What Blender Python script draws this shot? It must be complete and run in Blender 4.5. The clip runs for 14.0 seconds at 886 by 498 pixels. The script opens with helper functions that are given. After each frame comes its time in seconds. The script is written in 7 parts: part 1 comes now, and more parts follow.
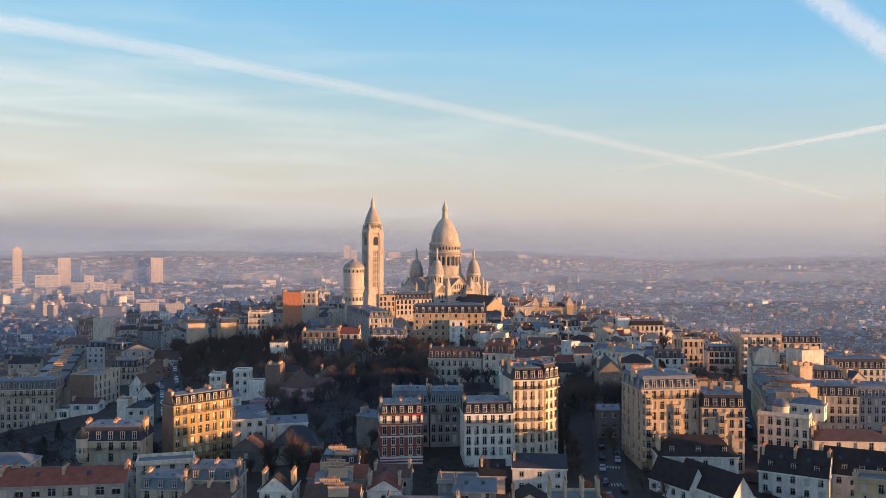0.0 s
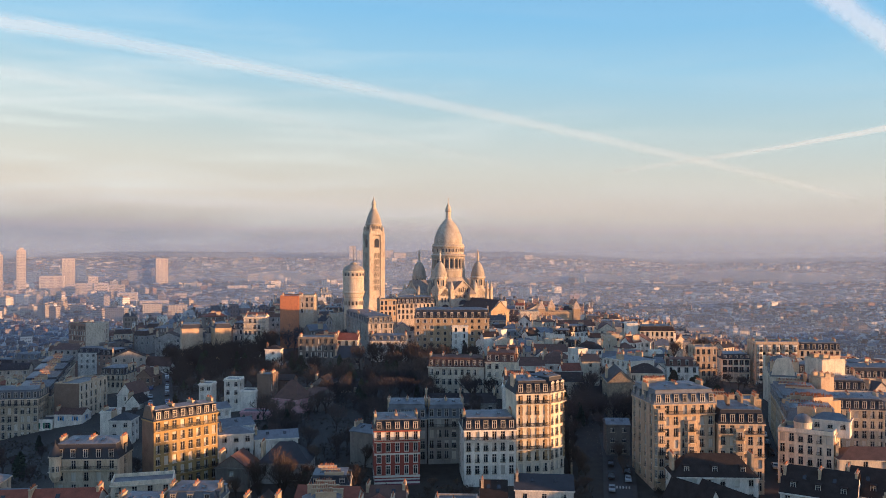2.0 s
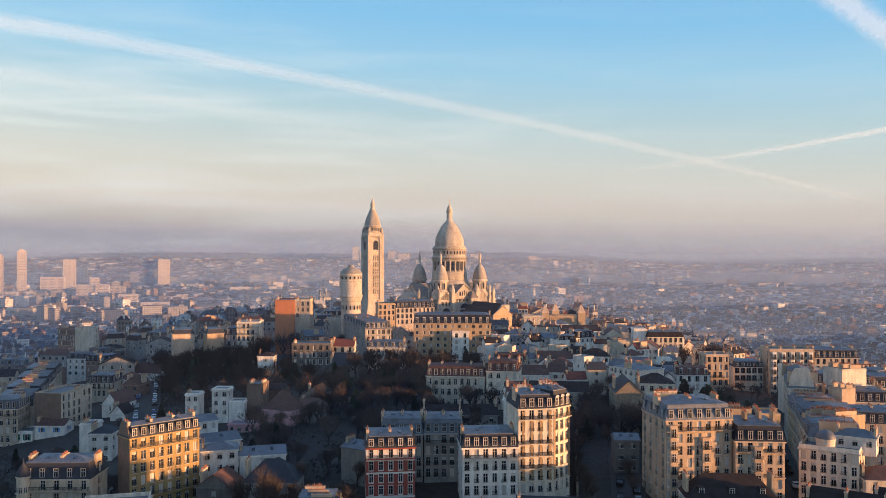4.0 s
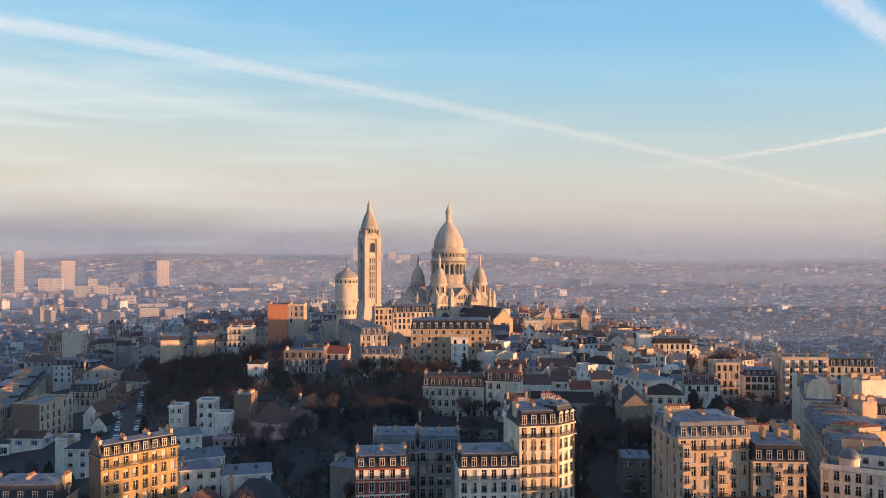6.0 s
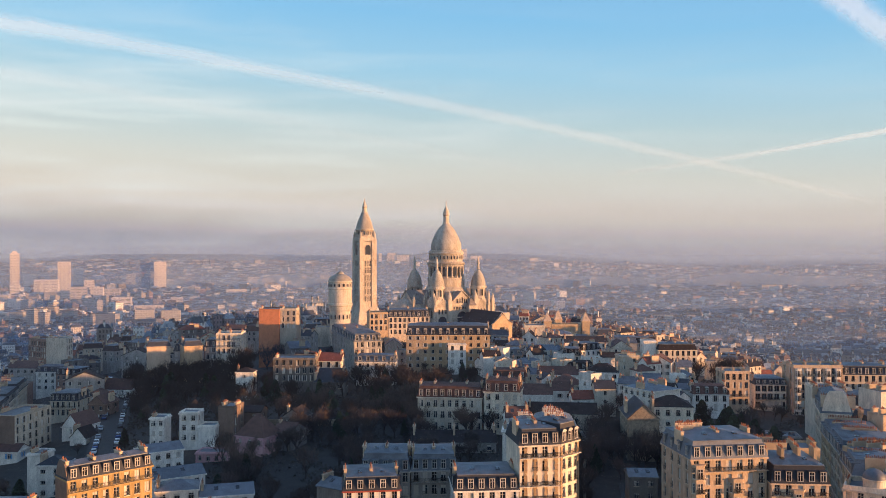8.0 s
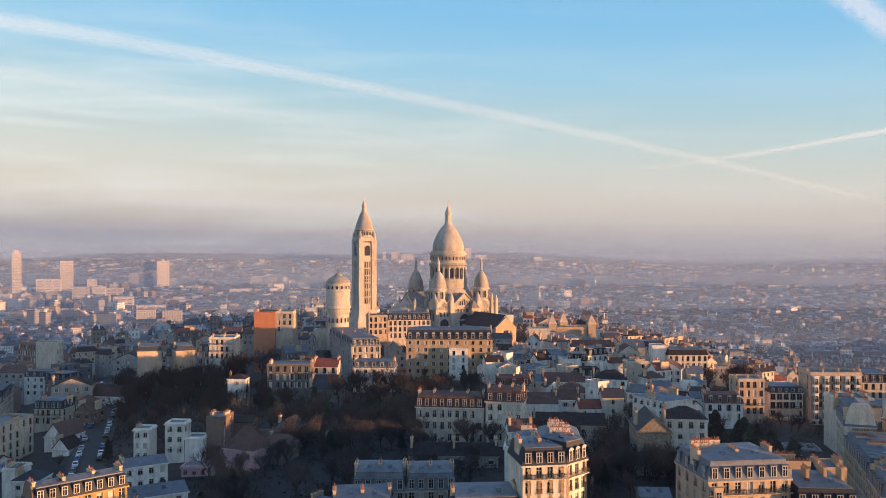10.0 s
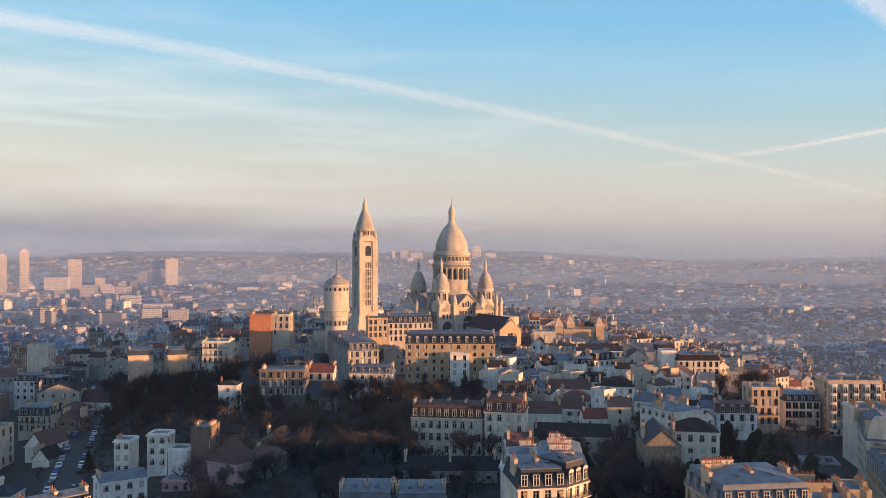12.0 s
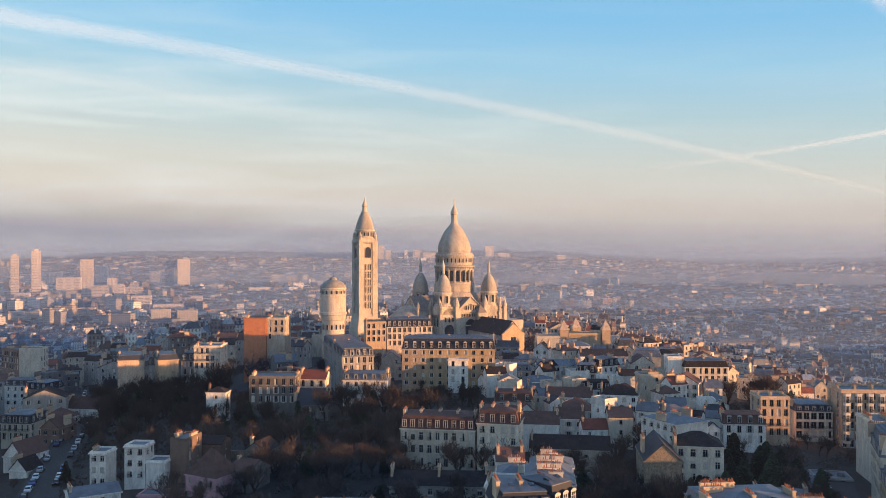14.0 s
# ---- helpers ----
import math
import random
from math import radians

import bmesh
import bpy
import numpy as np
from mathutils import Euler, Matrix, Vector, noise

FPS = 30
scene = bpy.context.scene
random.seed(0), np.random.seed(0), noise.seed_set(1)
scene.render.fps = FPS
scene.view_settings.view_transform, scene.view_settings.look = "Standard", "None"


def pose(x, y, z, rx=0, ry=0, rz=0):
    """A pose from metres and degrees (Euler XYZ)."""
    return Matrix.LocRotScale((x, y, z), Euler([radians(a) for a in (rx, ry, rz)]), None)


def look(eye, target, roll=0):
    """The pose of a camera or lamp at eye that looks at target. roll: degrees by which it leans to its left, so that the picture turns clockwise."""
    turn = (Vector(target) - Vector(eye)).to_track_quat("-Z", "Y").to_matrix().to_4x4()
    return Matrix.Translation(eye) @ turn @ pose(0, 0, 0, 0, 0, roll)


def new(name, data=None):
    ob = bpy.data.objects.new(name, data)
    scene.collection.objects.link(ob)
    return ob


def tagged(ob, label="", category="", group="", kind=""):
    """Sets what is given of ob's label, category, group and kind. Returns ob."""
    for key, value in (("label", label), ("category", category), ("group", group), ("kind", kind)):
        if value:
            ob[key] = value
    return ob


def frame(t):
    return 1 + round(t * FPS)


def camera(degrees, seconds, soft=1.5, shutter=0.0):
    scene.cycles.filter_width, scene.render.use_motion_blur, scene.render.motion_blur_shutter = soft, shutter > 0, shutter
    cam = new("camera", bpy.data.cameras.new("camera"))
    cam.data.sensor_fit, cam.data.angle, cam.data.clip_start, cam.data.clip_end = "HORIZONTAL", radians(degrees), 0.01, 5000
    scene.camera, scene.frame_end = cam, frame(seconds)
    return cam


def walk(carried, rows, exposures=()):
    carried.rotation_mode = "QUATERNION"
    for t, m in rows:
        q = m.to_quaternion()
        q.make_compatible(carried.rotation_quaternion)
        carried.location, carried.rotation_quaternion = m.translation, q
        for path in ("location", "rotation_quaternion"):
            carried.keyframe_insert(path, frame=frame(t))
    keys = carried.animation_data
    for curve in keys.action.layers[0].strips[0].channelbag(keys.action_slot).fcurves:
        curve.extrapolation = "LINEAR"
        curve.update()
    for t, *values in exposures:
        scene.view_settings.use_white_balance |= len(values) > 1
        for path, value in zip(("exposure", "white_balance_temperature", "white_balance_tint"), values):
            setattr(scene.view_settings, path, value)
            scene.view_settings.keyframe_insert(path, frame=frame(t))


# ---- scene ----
cam = camera(55.19, 14.0, soft=0.75)
PATH = [
    (0.0, (0.00, 0.00, 128.00), (34.51, 599.01, 127.79), 0.0),
    (0.5, (0.81, 3.86, 128.32), (34.15, 602.93, 128.23), 0.0),
    (1.0, (1.62, 7.65, 128.61), (33.70, 606.79, 128.57), 0.0),
    (1.5, (2.40, 11.42, 128.89), (33.26, 610.62, 128.84), 0.0),
    (2.0, (3.14, 15.24, 129.22), (32.95, 614.50, 129.19), 0.0),
    (2.5, (3.83, 19.05, 129.45), (32.92, 618.34, 129.65), 0.0),
    (3.0, (4.46, 22.77, 129.67), (32.83, 622.10, 129.93), 0.0),
    (5.5, (7.22, 41.28, 130.95), (33.54, 640.70, 131.88), 0.0),
    (6.0, (7.65, 44.89, 131.24), (34.00, 644.31, 132.23), 0.0),
    (6.5, (8.03, 48.57, 131.56), (34.55, 647.98, 132.51), 0.0),
    (7.0, (8.45, 52.16, 131.80), (35.22, 651.56, 132.83), 0.0),
    (7.5, (8.88, 55.58, 132.00), (35.64, 654.98, 133.30), 0.0),
    (8.0, (9.37, 59.04, 132.32), (36.26, 658.44, 133.60), 0.0),
    (10.5, (12.37, 76.24, 133.66), (34.37, 675.84, 133.76), 0.0),
    (11.0, (13.36, 79.67, 133.95), (33.61, 679.33, 133.64), 0.0),
    (11.5, (14.57, 82.92, 134.22), (32.86, 682.64, 133.57), 0.0),
    (12.0, (16.05, 86.10, 134.51), (32.40, 685.87, 133.64), 0.0),
    (12.5, (17.56, 89.08, 134.76), (32.21, 688.90, 133.68), 0.0),
    (13.0, (19.25, 91.97, 135.08), (31.25, 691.85, 133.98), 0.0),
    (13.5, (21.00, 94.68, 135.32), (30.15, 694.61, 134.09), 0.0),
    (14.0, (22.89, 97.36, 135.53), (29.29, 697.33, 134.36), 0.0),
]
walk(cam, [(t, look(eye, target, roll)) for t, eye, target, roll in PATH])

# ---- light and sky ----
SUN_TO = Vector((0.93, -0.365, 0.041)).normalized()
scene.view_settings.exposure = 0.9
sun = new("sun", bpy.data.lights.new("sun", "SUN"))
sun.data.energy, sun.data.angle, sun.data.color = 5.0, radians(0.6), (1.0, 0.50, 0.215)
sun.matrix_world = look((400, -300, 400), Vector((400, -300, 400)) - SUN_TO)

world = bpy.data.worlds.new("sky")
scene.world = world
world.use_nodes = True
wn, wl = world.node_tree.nodes, world.node_tree.links
wn.clear()


def wnode(kind, **inputs):
    n = wn.new(kind)
    for k, v in inputs.items():
        n.inputs[k].default_value = v
    return n


sky = wn.new("ShaderNodeTexSky")
sky.sky_type, sky.sun_disc = "NISHITA", False
sky.sun_elevation = math.asin(SUN_TO.z)
sky.sun_rotation = math.atan2(SUN_TO.x, SUN_TO.y)
sky.altitude, sky.air_density, sky.dust_density, sky.ozone_density = 150, 1.0, 2.5, 1.5
coord = wn.new("ShaderNodeTexCoord")
sep = wn.new("ShaderNodeSeparateXYZ")
wl.new(coord.outputs["Generated"], sep.inputs[0])
ramp = wn.new("ShaderNodeValToRGB")
tilt = wn.new("ShaderNodeMath")
tilt.operation = "MULTIPLY_ADD"
tilt.inputs[1].default_value = 0.05
wl.new(sep.outputs["X"], tilt.inputs[0])
wl.new(sep.outputs["Z"], tilt.inputs[2])
wl.new(tilt.outputs[0], ramp.inputs[0])
stops = [(0.0, (0.20, 0.205, 0.240)), (0.018, (0.275, 0.258, 0.252)), (0.050, (0.355, 0.318, 0.288)), (0.095, (0.330, 0.330, 0.312)), (0.15, (0.235, 0.305, 0.330)),
         (0.21, (0.160, 0.290, 0.385)), (0.27, (0.105, 0.255, 0.400)), (0.42, (0.105, 0.20, 0.345)), (1.0, (0.115, 0.175, 0.30))]
ramp.color_ramp.elements.remove(ramp.color_ramp.elements[1])
for i, (p, c) in enumerate(stops):
    e = ramp.color_ramp.elements[0] if i == 0 else ramp.color_ramp.elements.new(p)
    e.position, e.color = p, (*c, 1)
# thin cirrus drawn out along the sky
squeeze = wn.new("ShaderNodeMapping")
squeeze.inputs["Rotation"].default_value = (0, radians(9), 0)
squeeze.inputs["Scale"].default_value = (1.6, 1.6, 16)
wl.new(coord.outputs["Generated"], squeeze.inputs[0])
cirrus = wnode("ShaderNodeTexNoise", Scale=2.2, Detail=6.0, Roughness=0.55, Distortion=0.5)
wl.new(squeeze.outputs[0], cirrus.inputs["Vector"])
thin = wn.new("ShaderNodeMapRange")
thin.inputs["From Min"].default_value, thin.inputs["From Max"].default_value = 0.44, 0.76
thin.inputs["To Max"].default_value = 0.85
wl.new(cirrus.outputs["Fac"], thin.inputs[0])
high = wn.new("ShaderNodeMapRange")
high.inputs["From Min"].default_value, high.inputs["From Max"].default_value = 0.29, 0.13
wl.new(sep.outputs["Z"], high.inputs[0])
side = wn.new("ShaderNodeMapRange")
side.inputs["From Min"].default_value, side.inputs["From Max"].default_value = 0.30, -0.25
side.inputs["To Min"].default_value = 0.25
wl.new(sep.outputs["X"], side.inputs[0])
amount = wn.new("ShaderNodeMath")
amount.operation = "MULTIPLY"
wl.new(thin.outputs[0], amount.inputs[0])
wl.new(high.outputs[0], amount.inputs[1])
amount2 = wn.new("ShaderNodeMath")
amount2.operation = "MULTIPLY"
wl.new(amount.outputs[0], amount2.inputs[0])
wl.new(side.outputs[0], amount2.inputs[1])
veil = wn.new("ShaderNodeMix")
veil.data_type = "RGBA"
wl.new(amount2.outputs[0], veil.inputs[0])
wl.new(ramp.outputs[0], veil.inputs[6])
veil.inputs[7].default_value = (0.42, 0.43, 0.43, 1)
bg_sky = wnode("ShaderNodeBackground", Strength=0.05)
wl.new(sky.outputs[0], bg_sky.inputs[0])
bg_haze = wnode("ShaderNodeBackground", Strength=1.01)
wl.new(veil.outputs[2], bg_haze.inputs[0])
both = wn.new("ShaderNodeAddShader")
wl.new(bg_sky.outputs[0], both.inputs[0])
wl.new(bg_haze.outputs[0], both.inputs[1])
wout = wn.new("ShaderNodeOutputWorld")
wl.new(both.outputs[0], wout.inputs[0])


# ---- materials ----
def material(name, base, rough=0.85, vary=0.12, scale=0.6, grain=6.0, bump=0.15, metal=0.0, tint=0.10, island=False, spec=0.4, streak=False):
    """A surface with a base colour, stains at one scale, grain at another and a shift from thing to thing."""
    m = bpy.data.materials.new(name)
    m.use_nodes = True
    n, l = m.node_tree.nodes, m.node_tree.links
    b = n["Principled BSDF"]
    b.inputs["Roughness"].default_value, b.inputs["Metallic"].default_value = rough, metal
    b.inputs["Specular IOR Level"].default_value = spec
    tc = n.new("ShaderNodeTexCoord")
    mp = n.new("ShaderNodeMapping")
    if streak:
        mp.inputs["Scale"].default_value = (1, 1, 0.22)
    l.new(tc.outputs["Object"], mp.inputs[0])
    n1 = n.new("ShaderNodeTexNoise")
    n1.inputs["Scale"].default_value, n1.inputs["Detail"].default_value = scale, 4
    n2 = n.new("ShaderNodeTexNoise")
    n2.inputs["Scale"].default_value, n2.inputs["Detail"].default_value = grain, 3
    l.new(mp.outputs[0], n1.inputs["Vector"])
    l.new(mp.outputs[0], n2.inputs["Vector"])
    add = n.new("ShaderNodeMath")
    add.operation = "ADD"
    l.new(n1.outputs["Fac"], add.inputs[0])
    l.new(n2.outputs["Fac"], add.inputs[1])
    r1 = n.new("ShaderNodeMapRange")
    r1.inputs["From Min"].default_value, r1.inputs["From Max"].default_value = 0.6, 1.4
    r1.inputs["To Min"].default_value, r1.inputs["To Max"].default_value = 1 - vary * 1.6, 1 + vary * 1.6
    l.new(add.outputs[0], r1.inputs[0])
    if island:
        geo = n.new("ShaderNodeNewGeometry")
        rnd = geo.outputs["Random Per Island"]
    else:
        info = n.new("ShaderNodeObjectInfo")
        rnd = info.outputs["Random"]
    r2 = n.new("ShaderNodeMapRange")
    r2.inputs["To Min"].default_value, r2.inputs["To Max"].default_value = 1 - tint * 1.6, 1 + tint * 1.6
    l.new(rnd, r2.inputs[0])
    mul = n.new("ShaderNodeMath")
    mul.operation = "MULTIPLY"
    if streak:
        # rain runs and patches of soot
        mp3 = n.new("ShaderNodeMapping")
        mp3.inputs["Scale"].default_value = (0.75, 0.75, 0.3)
        l.new(tc.outputs["Object"], mp3.inputs[0])
        n3 = n.new("ShaderNodeTexNoise")
        n3.inputs["Scale"].default_value, n3.inputs["Detail"].default_value, n3.inputs["Roughness"].default_value = 1.0, 5, 0.65
        l.new(mp3.outputs[0], n3.inputs["Vector"])
        r3 = n.new("ShaderNodeMapRange")
        r3.inputs["From Min"].default_value, r3.inputs["From Max"].default_value = 0.36, 0.56
        r3.inputs["To Min"].default_value, r3.inputs["To Max"].default_value = 0.82, 1.04
        l.new(n3.outputs["Fac"], r3.inputs[0])
        soot = n.new("ShaderNodeMath")
        soot.operation = "MULTIPLY"
        l.new(r1.outputs[0], soot.inputs[0])
        l.new(r3.outputs[0], soot.inputs[1])
        l.new(soot.outputs[0], mul.inputs[0])
    else:
        l.new(r1.outputs[0], mul.inputs[0])
    l.new(r2.outputs[0], mul.inputs[1])
    hsv = n.new("ShaderNodeHueSaturation")
    hsv.inputs["Color"].default_value = (*base, 1)
    l.new(mul.outputs[0], hsv.inputs["Value"])
    l.new(hsv.outputs[0], b.inputs["Base Color"])
    if bump:
        bp = n.new("ShaderNodeBump")
        bp.inputs["Strength"].default_value, bp.inputs["Distance"].default_value = bump, 0.15
        l.new(n2.outputs["Fac"], bp.inputs["Height"])
        l.new(bp.outputs[0], b.inputs["Normal"])
    return m


def far_facade(name, colours, openings=False):
    """Render, stone and brick of many far houses, one colour to a house, with rows of small openings."""
    m = material(name, (0.4, 0.37, 0.33), 0.85, 0.10, 0.08, 0.6, 0, island=True)
    n, l = m.node_tree.nodes, m.node_tree.links
    geo = next(k for k in n if k.type == "NEW_GEOMETRY")
    cr = n.new("ShaderNodeValToRGB")
    cr.color_ramp.interpolation = "CONSTANT"
    cr.color_ramp.elements.remove(cr.color_ramp.elements[1])
    for i, c in enumerate(colours):
        e = cr.color_ramp.elements[0] if i == 0 else cr.color_ramp.elements.new(i / len(colours))
        e.position, e.color = i / len(colours), (*c, 1)
    l.new(geo.outputs["Random Per Island"], cr.inputs[0])
    hsv = next(k for k in n if k.type == "HUE_SAT")
    l.new(cr.outputs[0], hsv.inputs["Color"])
    if openings:
        # rows of dark openings, one to a storey, too small to build one by one
        tc = next(k for k in n if k.type == "TEX_COORD")
        sp = n.new("ShaderNodeSeparateXYZ")
        l.new(tc.outputs["Object"], sp.inputs[0])

        def op(kind, a, b):
            k = n.new("ShaderNodeMath")
            k.operation = kind
            for i, v in enumerate((a, b)):
                if isinstance(v, float):
                    k.inputs[i].default_value = v
                else:
                    l.new(v, k.inputs[i])
            return k.outputs[0]

        along = op("ADD", op("MULTIPLY", sp.outputs["X"], 0.36), op("MULTIPLY", sp.outputs["Y"], 0.29))
        col = op("LESS_THAN", op("FRACT", along, 0.0), 0.45)
        row = op("LESS_THAN", op("FRACT", op("MULTIPLY", sp.outputs["Z"], 0.31), 0.0), 0.55)
        dark = op("SUBTRACT", 1.0, op("MULTIPLY", op("MULTIPLY", col, row), 0.6))
        mx = n.new("ShaderNodeMix")
        mx.data_type, mx.blend_type = "RGBA", "MULTIPLY"
        mx.inputs[0].default_value = 1.0
        l.new(cr.outputs[0], mx.inputs[6])
        l.new(dark, mx.inputs[7])
        l.new(mx.outputs[2], hsv.inputs["Color"])
    return m


STONE = material("cream_limestone", (0.52, 0.43, 0.325), vary=0.19, streak=True)
OCHRE = material("ochre_limestone", (0.36, 0.25, 0.11), vary=0.19, streak=True)
WHITE = material("white_render", (0.72, 0.67, 0.60), vary=0.19, streak=True)
CREAM = material("pale_cream_render", (0.64, 0.555, 0.44), vary=0.19, streak=True)
GREY = material("grey_weathered_render", (0.34, 0.31, 0.28), vary=0.18, streak=True)
BROWN = material("brown_party_wall", (0.17, 0.115, 0.085), vary=0.2)
PINK = material("pink_render", (0.62, 0.36, 0.38), vary=0.14, streak=True)
BRICK = material("red_brick", (0.27, 0.062, 0.046), vary=0.14, grain=14)
ORANGE = material("orange_brick", (0.46, 0.17, 0.07), vary=0.2, grain=10)
RUBBLE = material("rubble_stone", (0.25, 0.20, 0.14), vary=0.4, scale=1.2, grain=3.5, bump=0.6)
TRAVERTINE = material("white_travertine", (0.48, 0.415, 0.33), vary=0.3, scale=0.22, streak=True)
DOMESTONE = material("dome_travertine", (0.37, 0.33, 0.27), vary=0.28, scale=0.3, streak=True)
SLATE = material("slate", (0.032, 0.035, 0.044), rough=0.75, vary=0.2, grain=8)
ZINC = material("zinc", (0.125, 0.138, 0.16), rough=0.55, vary=0.28, metal=0.15, scale=0.5)
TILE = material("brown_tiles", (0.105, 0.055, 0.043), vary=0.25, grain=9)
REDTILE = material("red_tiles", (0.20, 0.06, 0.038), vary=0.25, grain=9)
DARKROOF = material("dark_tiles", (0.03, 0.024, 0.023), rough=0.9, spec=0.2, vary=0.3, grain=9)
CHIMNEY = material("chimney_render", (0.50, 0.38, 0.26), vary=0.2)
POT = material("terracotta", (0.33, 0.13, 0.07), vary=0.2)
IRON = material("black_ironwork", (0.02, 0.02, 0.022), rough=0.5, vary=0.1, bump=0)
GLASS = material("window_glass", (0.018, 0.022, 0.03), rough=0.12, vary=0.05, bump=0, spec=0.6, tint=0.3)
FRAME = material("white_joinery", (0.46, 0.43, 0.39), vary=0.05, bump=0)
BLIND = material("drawn_blind", (0.55, 0.50, 0.43), vary=0.05, bump=0)
GREEN = material("green_paint", (0.02, 0.13, 0.08), vary=0.1, bump=0)
BLUE = material("blue_paint", (0.10, 0.26, 0.50), vary=0.1, bump=0)
ASPHALT = material("asphalt", (0.035, 0.035, 0.038), vary=0.2, scale=0.1)
GROUND = material("town_ground", (0.034, 0.029, 0.024), vary=0.35, scale=0.02, grain=0.4, tint=0)
PAVING = material("pavement", (0.045, 0.042, 0.04), vary=0.2, tint=0)
PAINT = material("road_paint", (0.3, 0.3, 0.29), vary=0.2, bump=0)
BARK = material("bark", (0.055, 0.04, 0.03), vary=0.25)
TWIG = material("bare_twigs", (0.082, 0.059, 0.047), vary=0.2, bump=0, tint=0.25)
FIR = material("evergreen_leaves", (0.035, 0.05, 0.022), vary=0.25, bump=0, tint=0.2)
HEDGE = material("ivy_and_shrubs", (0.04, 0.034, 0.024), vary=0.4, scale=0.4, grain=3, bump=0.4)
CARS = [material("car_paint_%s" % k, c, rough=0.25, vary=0.02, bump=0, spec=0.6) for k, c in (("white", (0.6, 0.6, 0.6)), ("black", (0.015, 0.015, 0.018)), ("silver", (0.3, 0.31, 0.33)), ("blue", (0.04, 0.08, 0.2)))]
RUBBER = material("tyre_rubber", (0.015, 0.015, 0.015), bump=0)
FARWALL = far_facade("far_walls", [(0.50, 0.43, 0.36), (0.66, 0.60, 0.52), (0.26, 0.22, 0.19), (0.52, 0.47, 0.41), (0.24, 0.19, 0.16), (0.36, 0.33, 0.31), (0.66, 0.62, 0.57), (0.74, 0.70, 0.64), (0.28, 0.18, 0.14), (0.30, 0.29, 0.28)], True)
FARROOF = far_facade("far_roofs", [(0.09, 0.12, 0.16), (0.05, 0.058, 0.075), (0.16, 0.20, 0.25), (0.09, 0.052, 0.042), (0.08, 0.088, 0.10), (0.34, 0.35, 0.36), (0.06, 0.042, 0.038)])
TOWERWALL = material("tower_block_concrete", (0.66, 0.57, 0.48), vary=0.08)
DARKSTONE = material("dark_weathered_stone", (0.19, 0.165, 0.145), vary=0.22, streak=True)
WHITEBAND = material("white_stone_band", (0.66, 0.62, 0.56), vary=0.08)
PURPLE = material("plum_brick", (0.16, 0.05, 0.07), vary=0.12)
QUOIN = material("brown_brick_quoin", (0.34, 0.23, 0.13), vary=0.25, grain=14)
TAN = material("tan_render", (0.50, 0.36, 0.22), vary=0.14, streak=True)
SAND = material("sand_coloured_stone", (0.52, 0.385, 0.27), vary=0.19, streak=True)
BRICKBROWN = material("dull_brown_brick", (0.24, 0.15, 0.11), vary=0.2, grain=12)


# ---- helpers for meshes ----
class Shell:
    """Faces gathered for one mesh."""

    def __init__(self):
        self.v, self.f, self.m = [], [], []

    def quad(self, pts, mi=0):
        k = len(self.v)
        self.v += [tuple(p) for p in pts]
        self.f.append(tuple(range(k, k + len(pts))))
        self.m.append(mi)

    def box(self, x0, y0, z0, x1, y1, z1, mi=0, bottom=False, taper=0.0, top_mi=None):
        k, t = len(self.v), taper
        self.v += [(x0, y0, z0), (x1, y0, z0), (x1, y1, z0), (x0, y1, z0), (x0 + t, y0 + t, z1), (x1 - t, y0 + t, z1), (x1 - t, y1 - t, z1), (x0 + t, y1 - t, z1)]
        fs = [(0, 1, 5, 4), (1, 2, 6, 5), (2, 3, 7, 6), (3, 0, 4, 7), (4, 5, 6, 7)] + ([(3, 2, 1, 0)] if bottom else [])
        self.f += [tuple(k + i for i in q) for q in fs]
        self.m += [mi] * 4 + [mi if top_mi is None else top_mi] + ([mi] if bottom else [])

    def lathe(self, profile, seg=24, mi=0, cx=0.0, cy=0.0, cap=True, turn=0.0):
        """Rings of (radius, height) round an upright axis."""
        k, n = len(self.v), seg
        for r, z in profile:
            self.v += [(cx + r * math.cos(turn + 2 * math.pi * i / n), cy + r * math.sin(turn + 2 * math.pi * i / n), z) for i in range(n)]
        for j in range(len(profile) - 1):
            for i in range(n):
                a, b = k + j * n + i, k + j * n + (i + 1) % n
                self.f.append((a, b, b + n, a + n))
                self.m.append(mi)
        if cap:
            self.f.append(tuple(k + (len(profile) - 1) * n + i for i in range(n)))
            self.m.append(mi)

    def weld(self):
        """Make vertices in one place one vertex, so that touching faces hang together."""
        seat, order = {}, []
        for p in self.v:
            order.append(seat.setdefault(tuple(round(c, 3) for c in p), len(seat)))
        keep = [i for i, f in enumerate(self.f) if len({order[j] for j in f}) == len(f)]
        self.f, self.m = [tuple(order[j] for j in self.f[i]) for i in keep], [self.m[i] for i in keep]
        self.v = list(seat)
        return self

    def mesh(self, name, mats, smooth=False):
        me = bpy.data.meshes.new(name)
        me.from_pydata(self.v, [], self.f)
        for mt in mats:
            me.materials.append(mt)
        me.polygons.foreach_set("material_index", self.m)
        if smooth:
            me.polygons.foreach_set("use_smooth", [True] * len(me.polygons))
        me.update()
        return me


def part(name, shell, mats, parent=None, label="", smooth=False, at=None):
    me = shell if isinstance(shell, bpy.types.Mesh) else shell.mesh(name, mats, smooth)
    ob = new(name, me)
    if parent:
        ob.parent = parent
    if at is not None:
        ob.matrix_basis = at
    if label:
        ob["label"] = label
    return ob


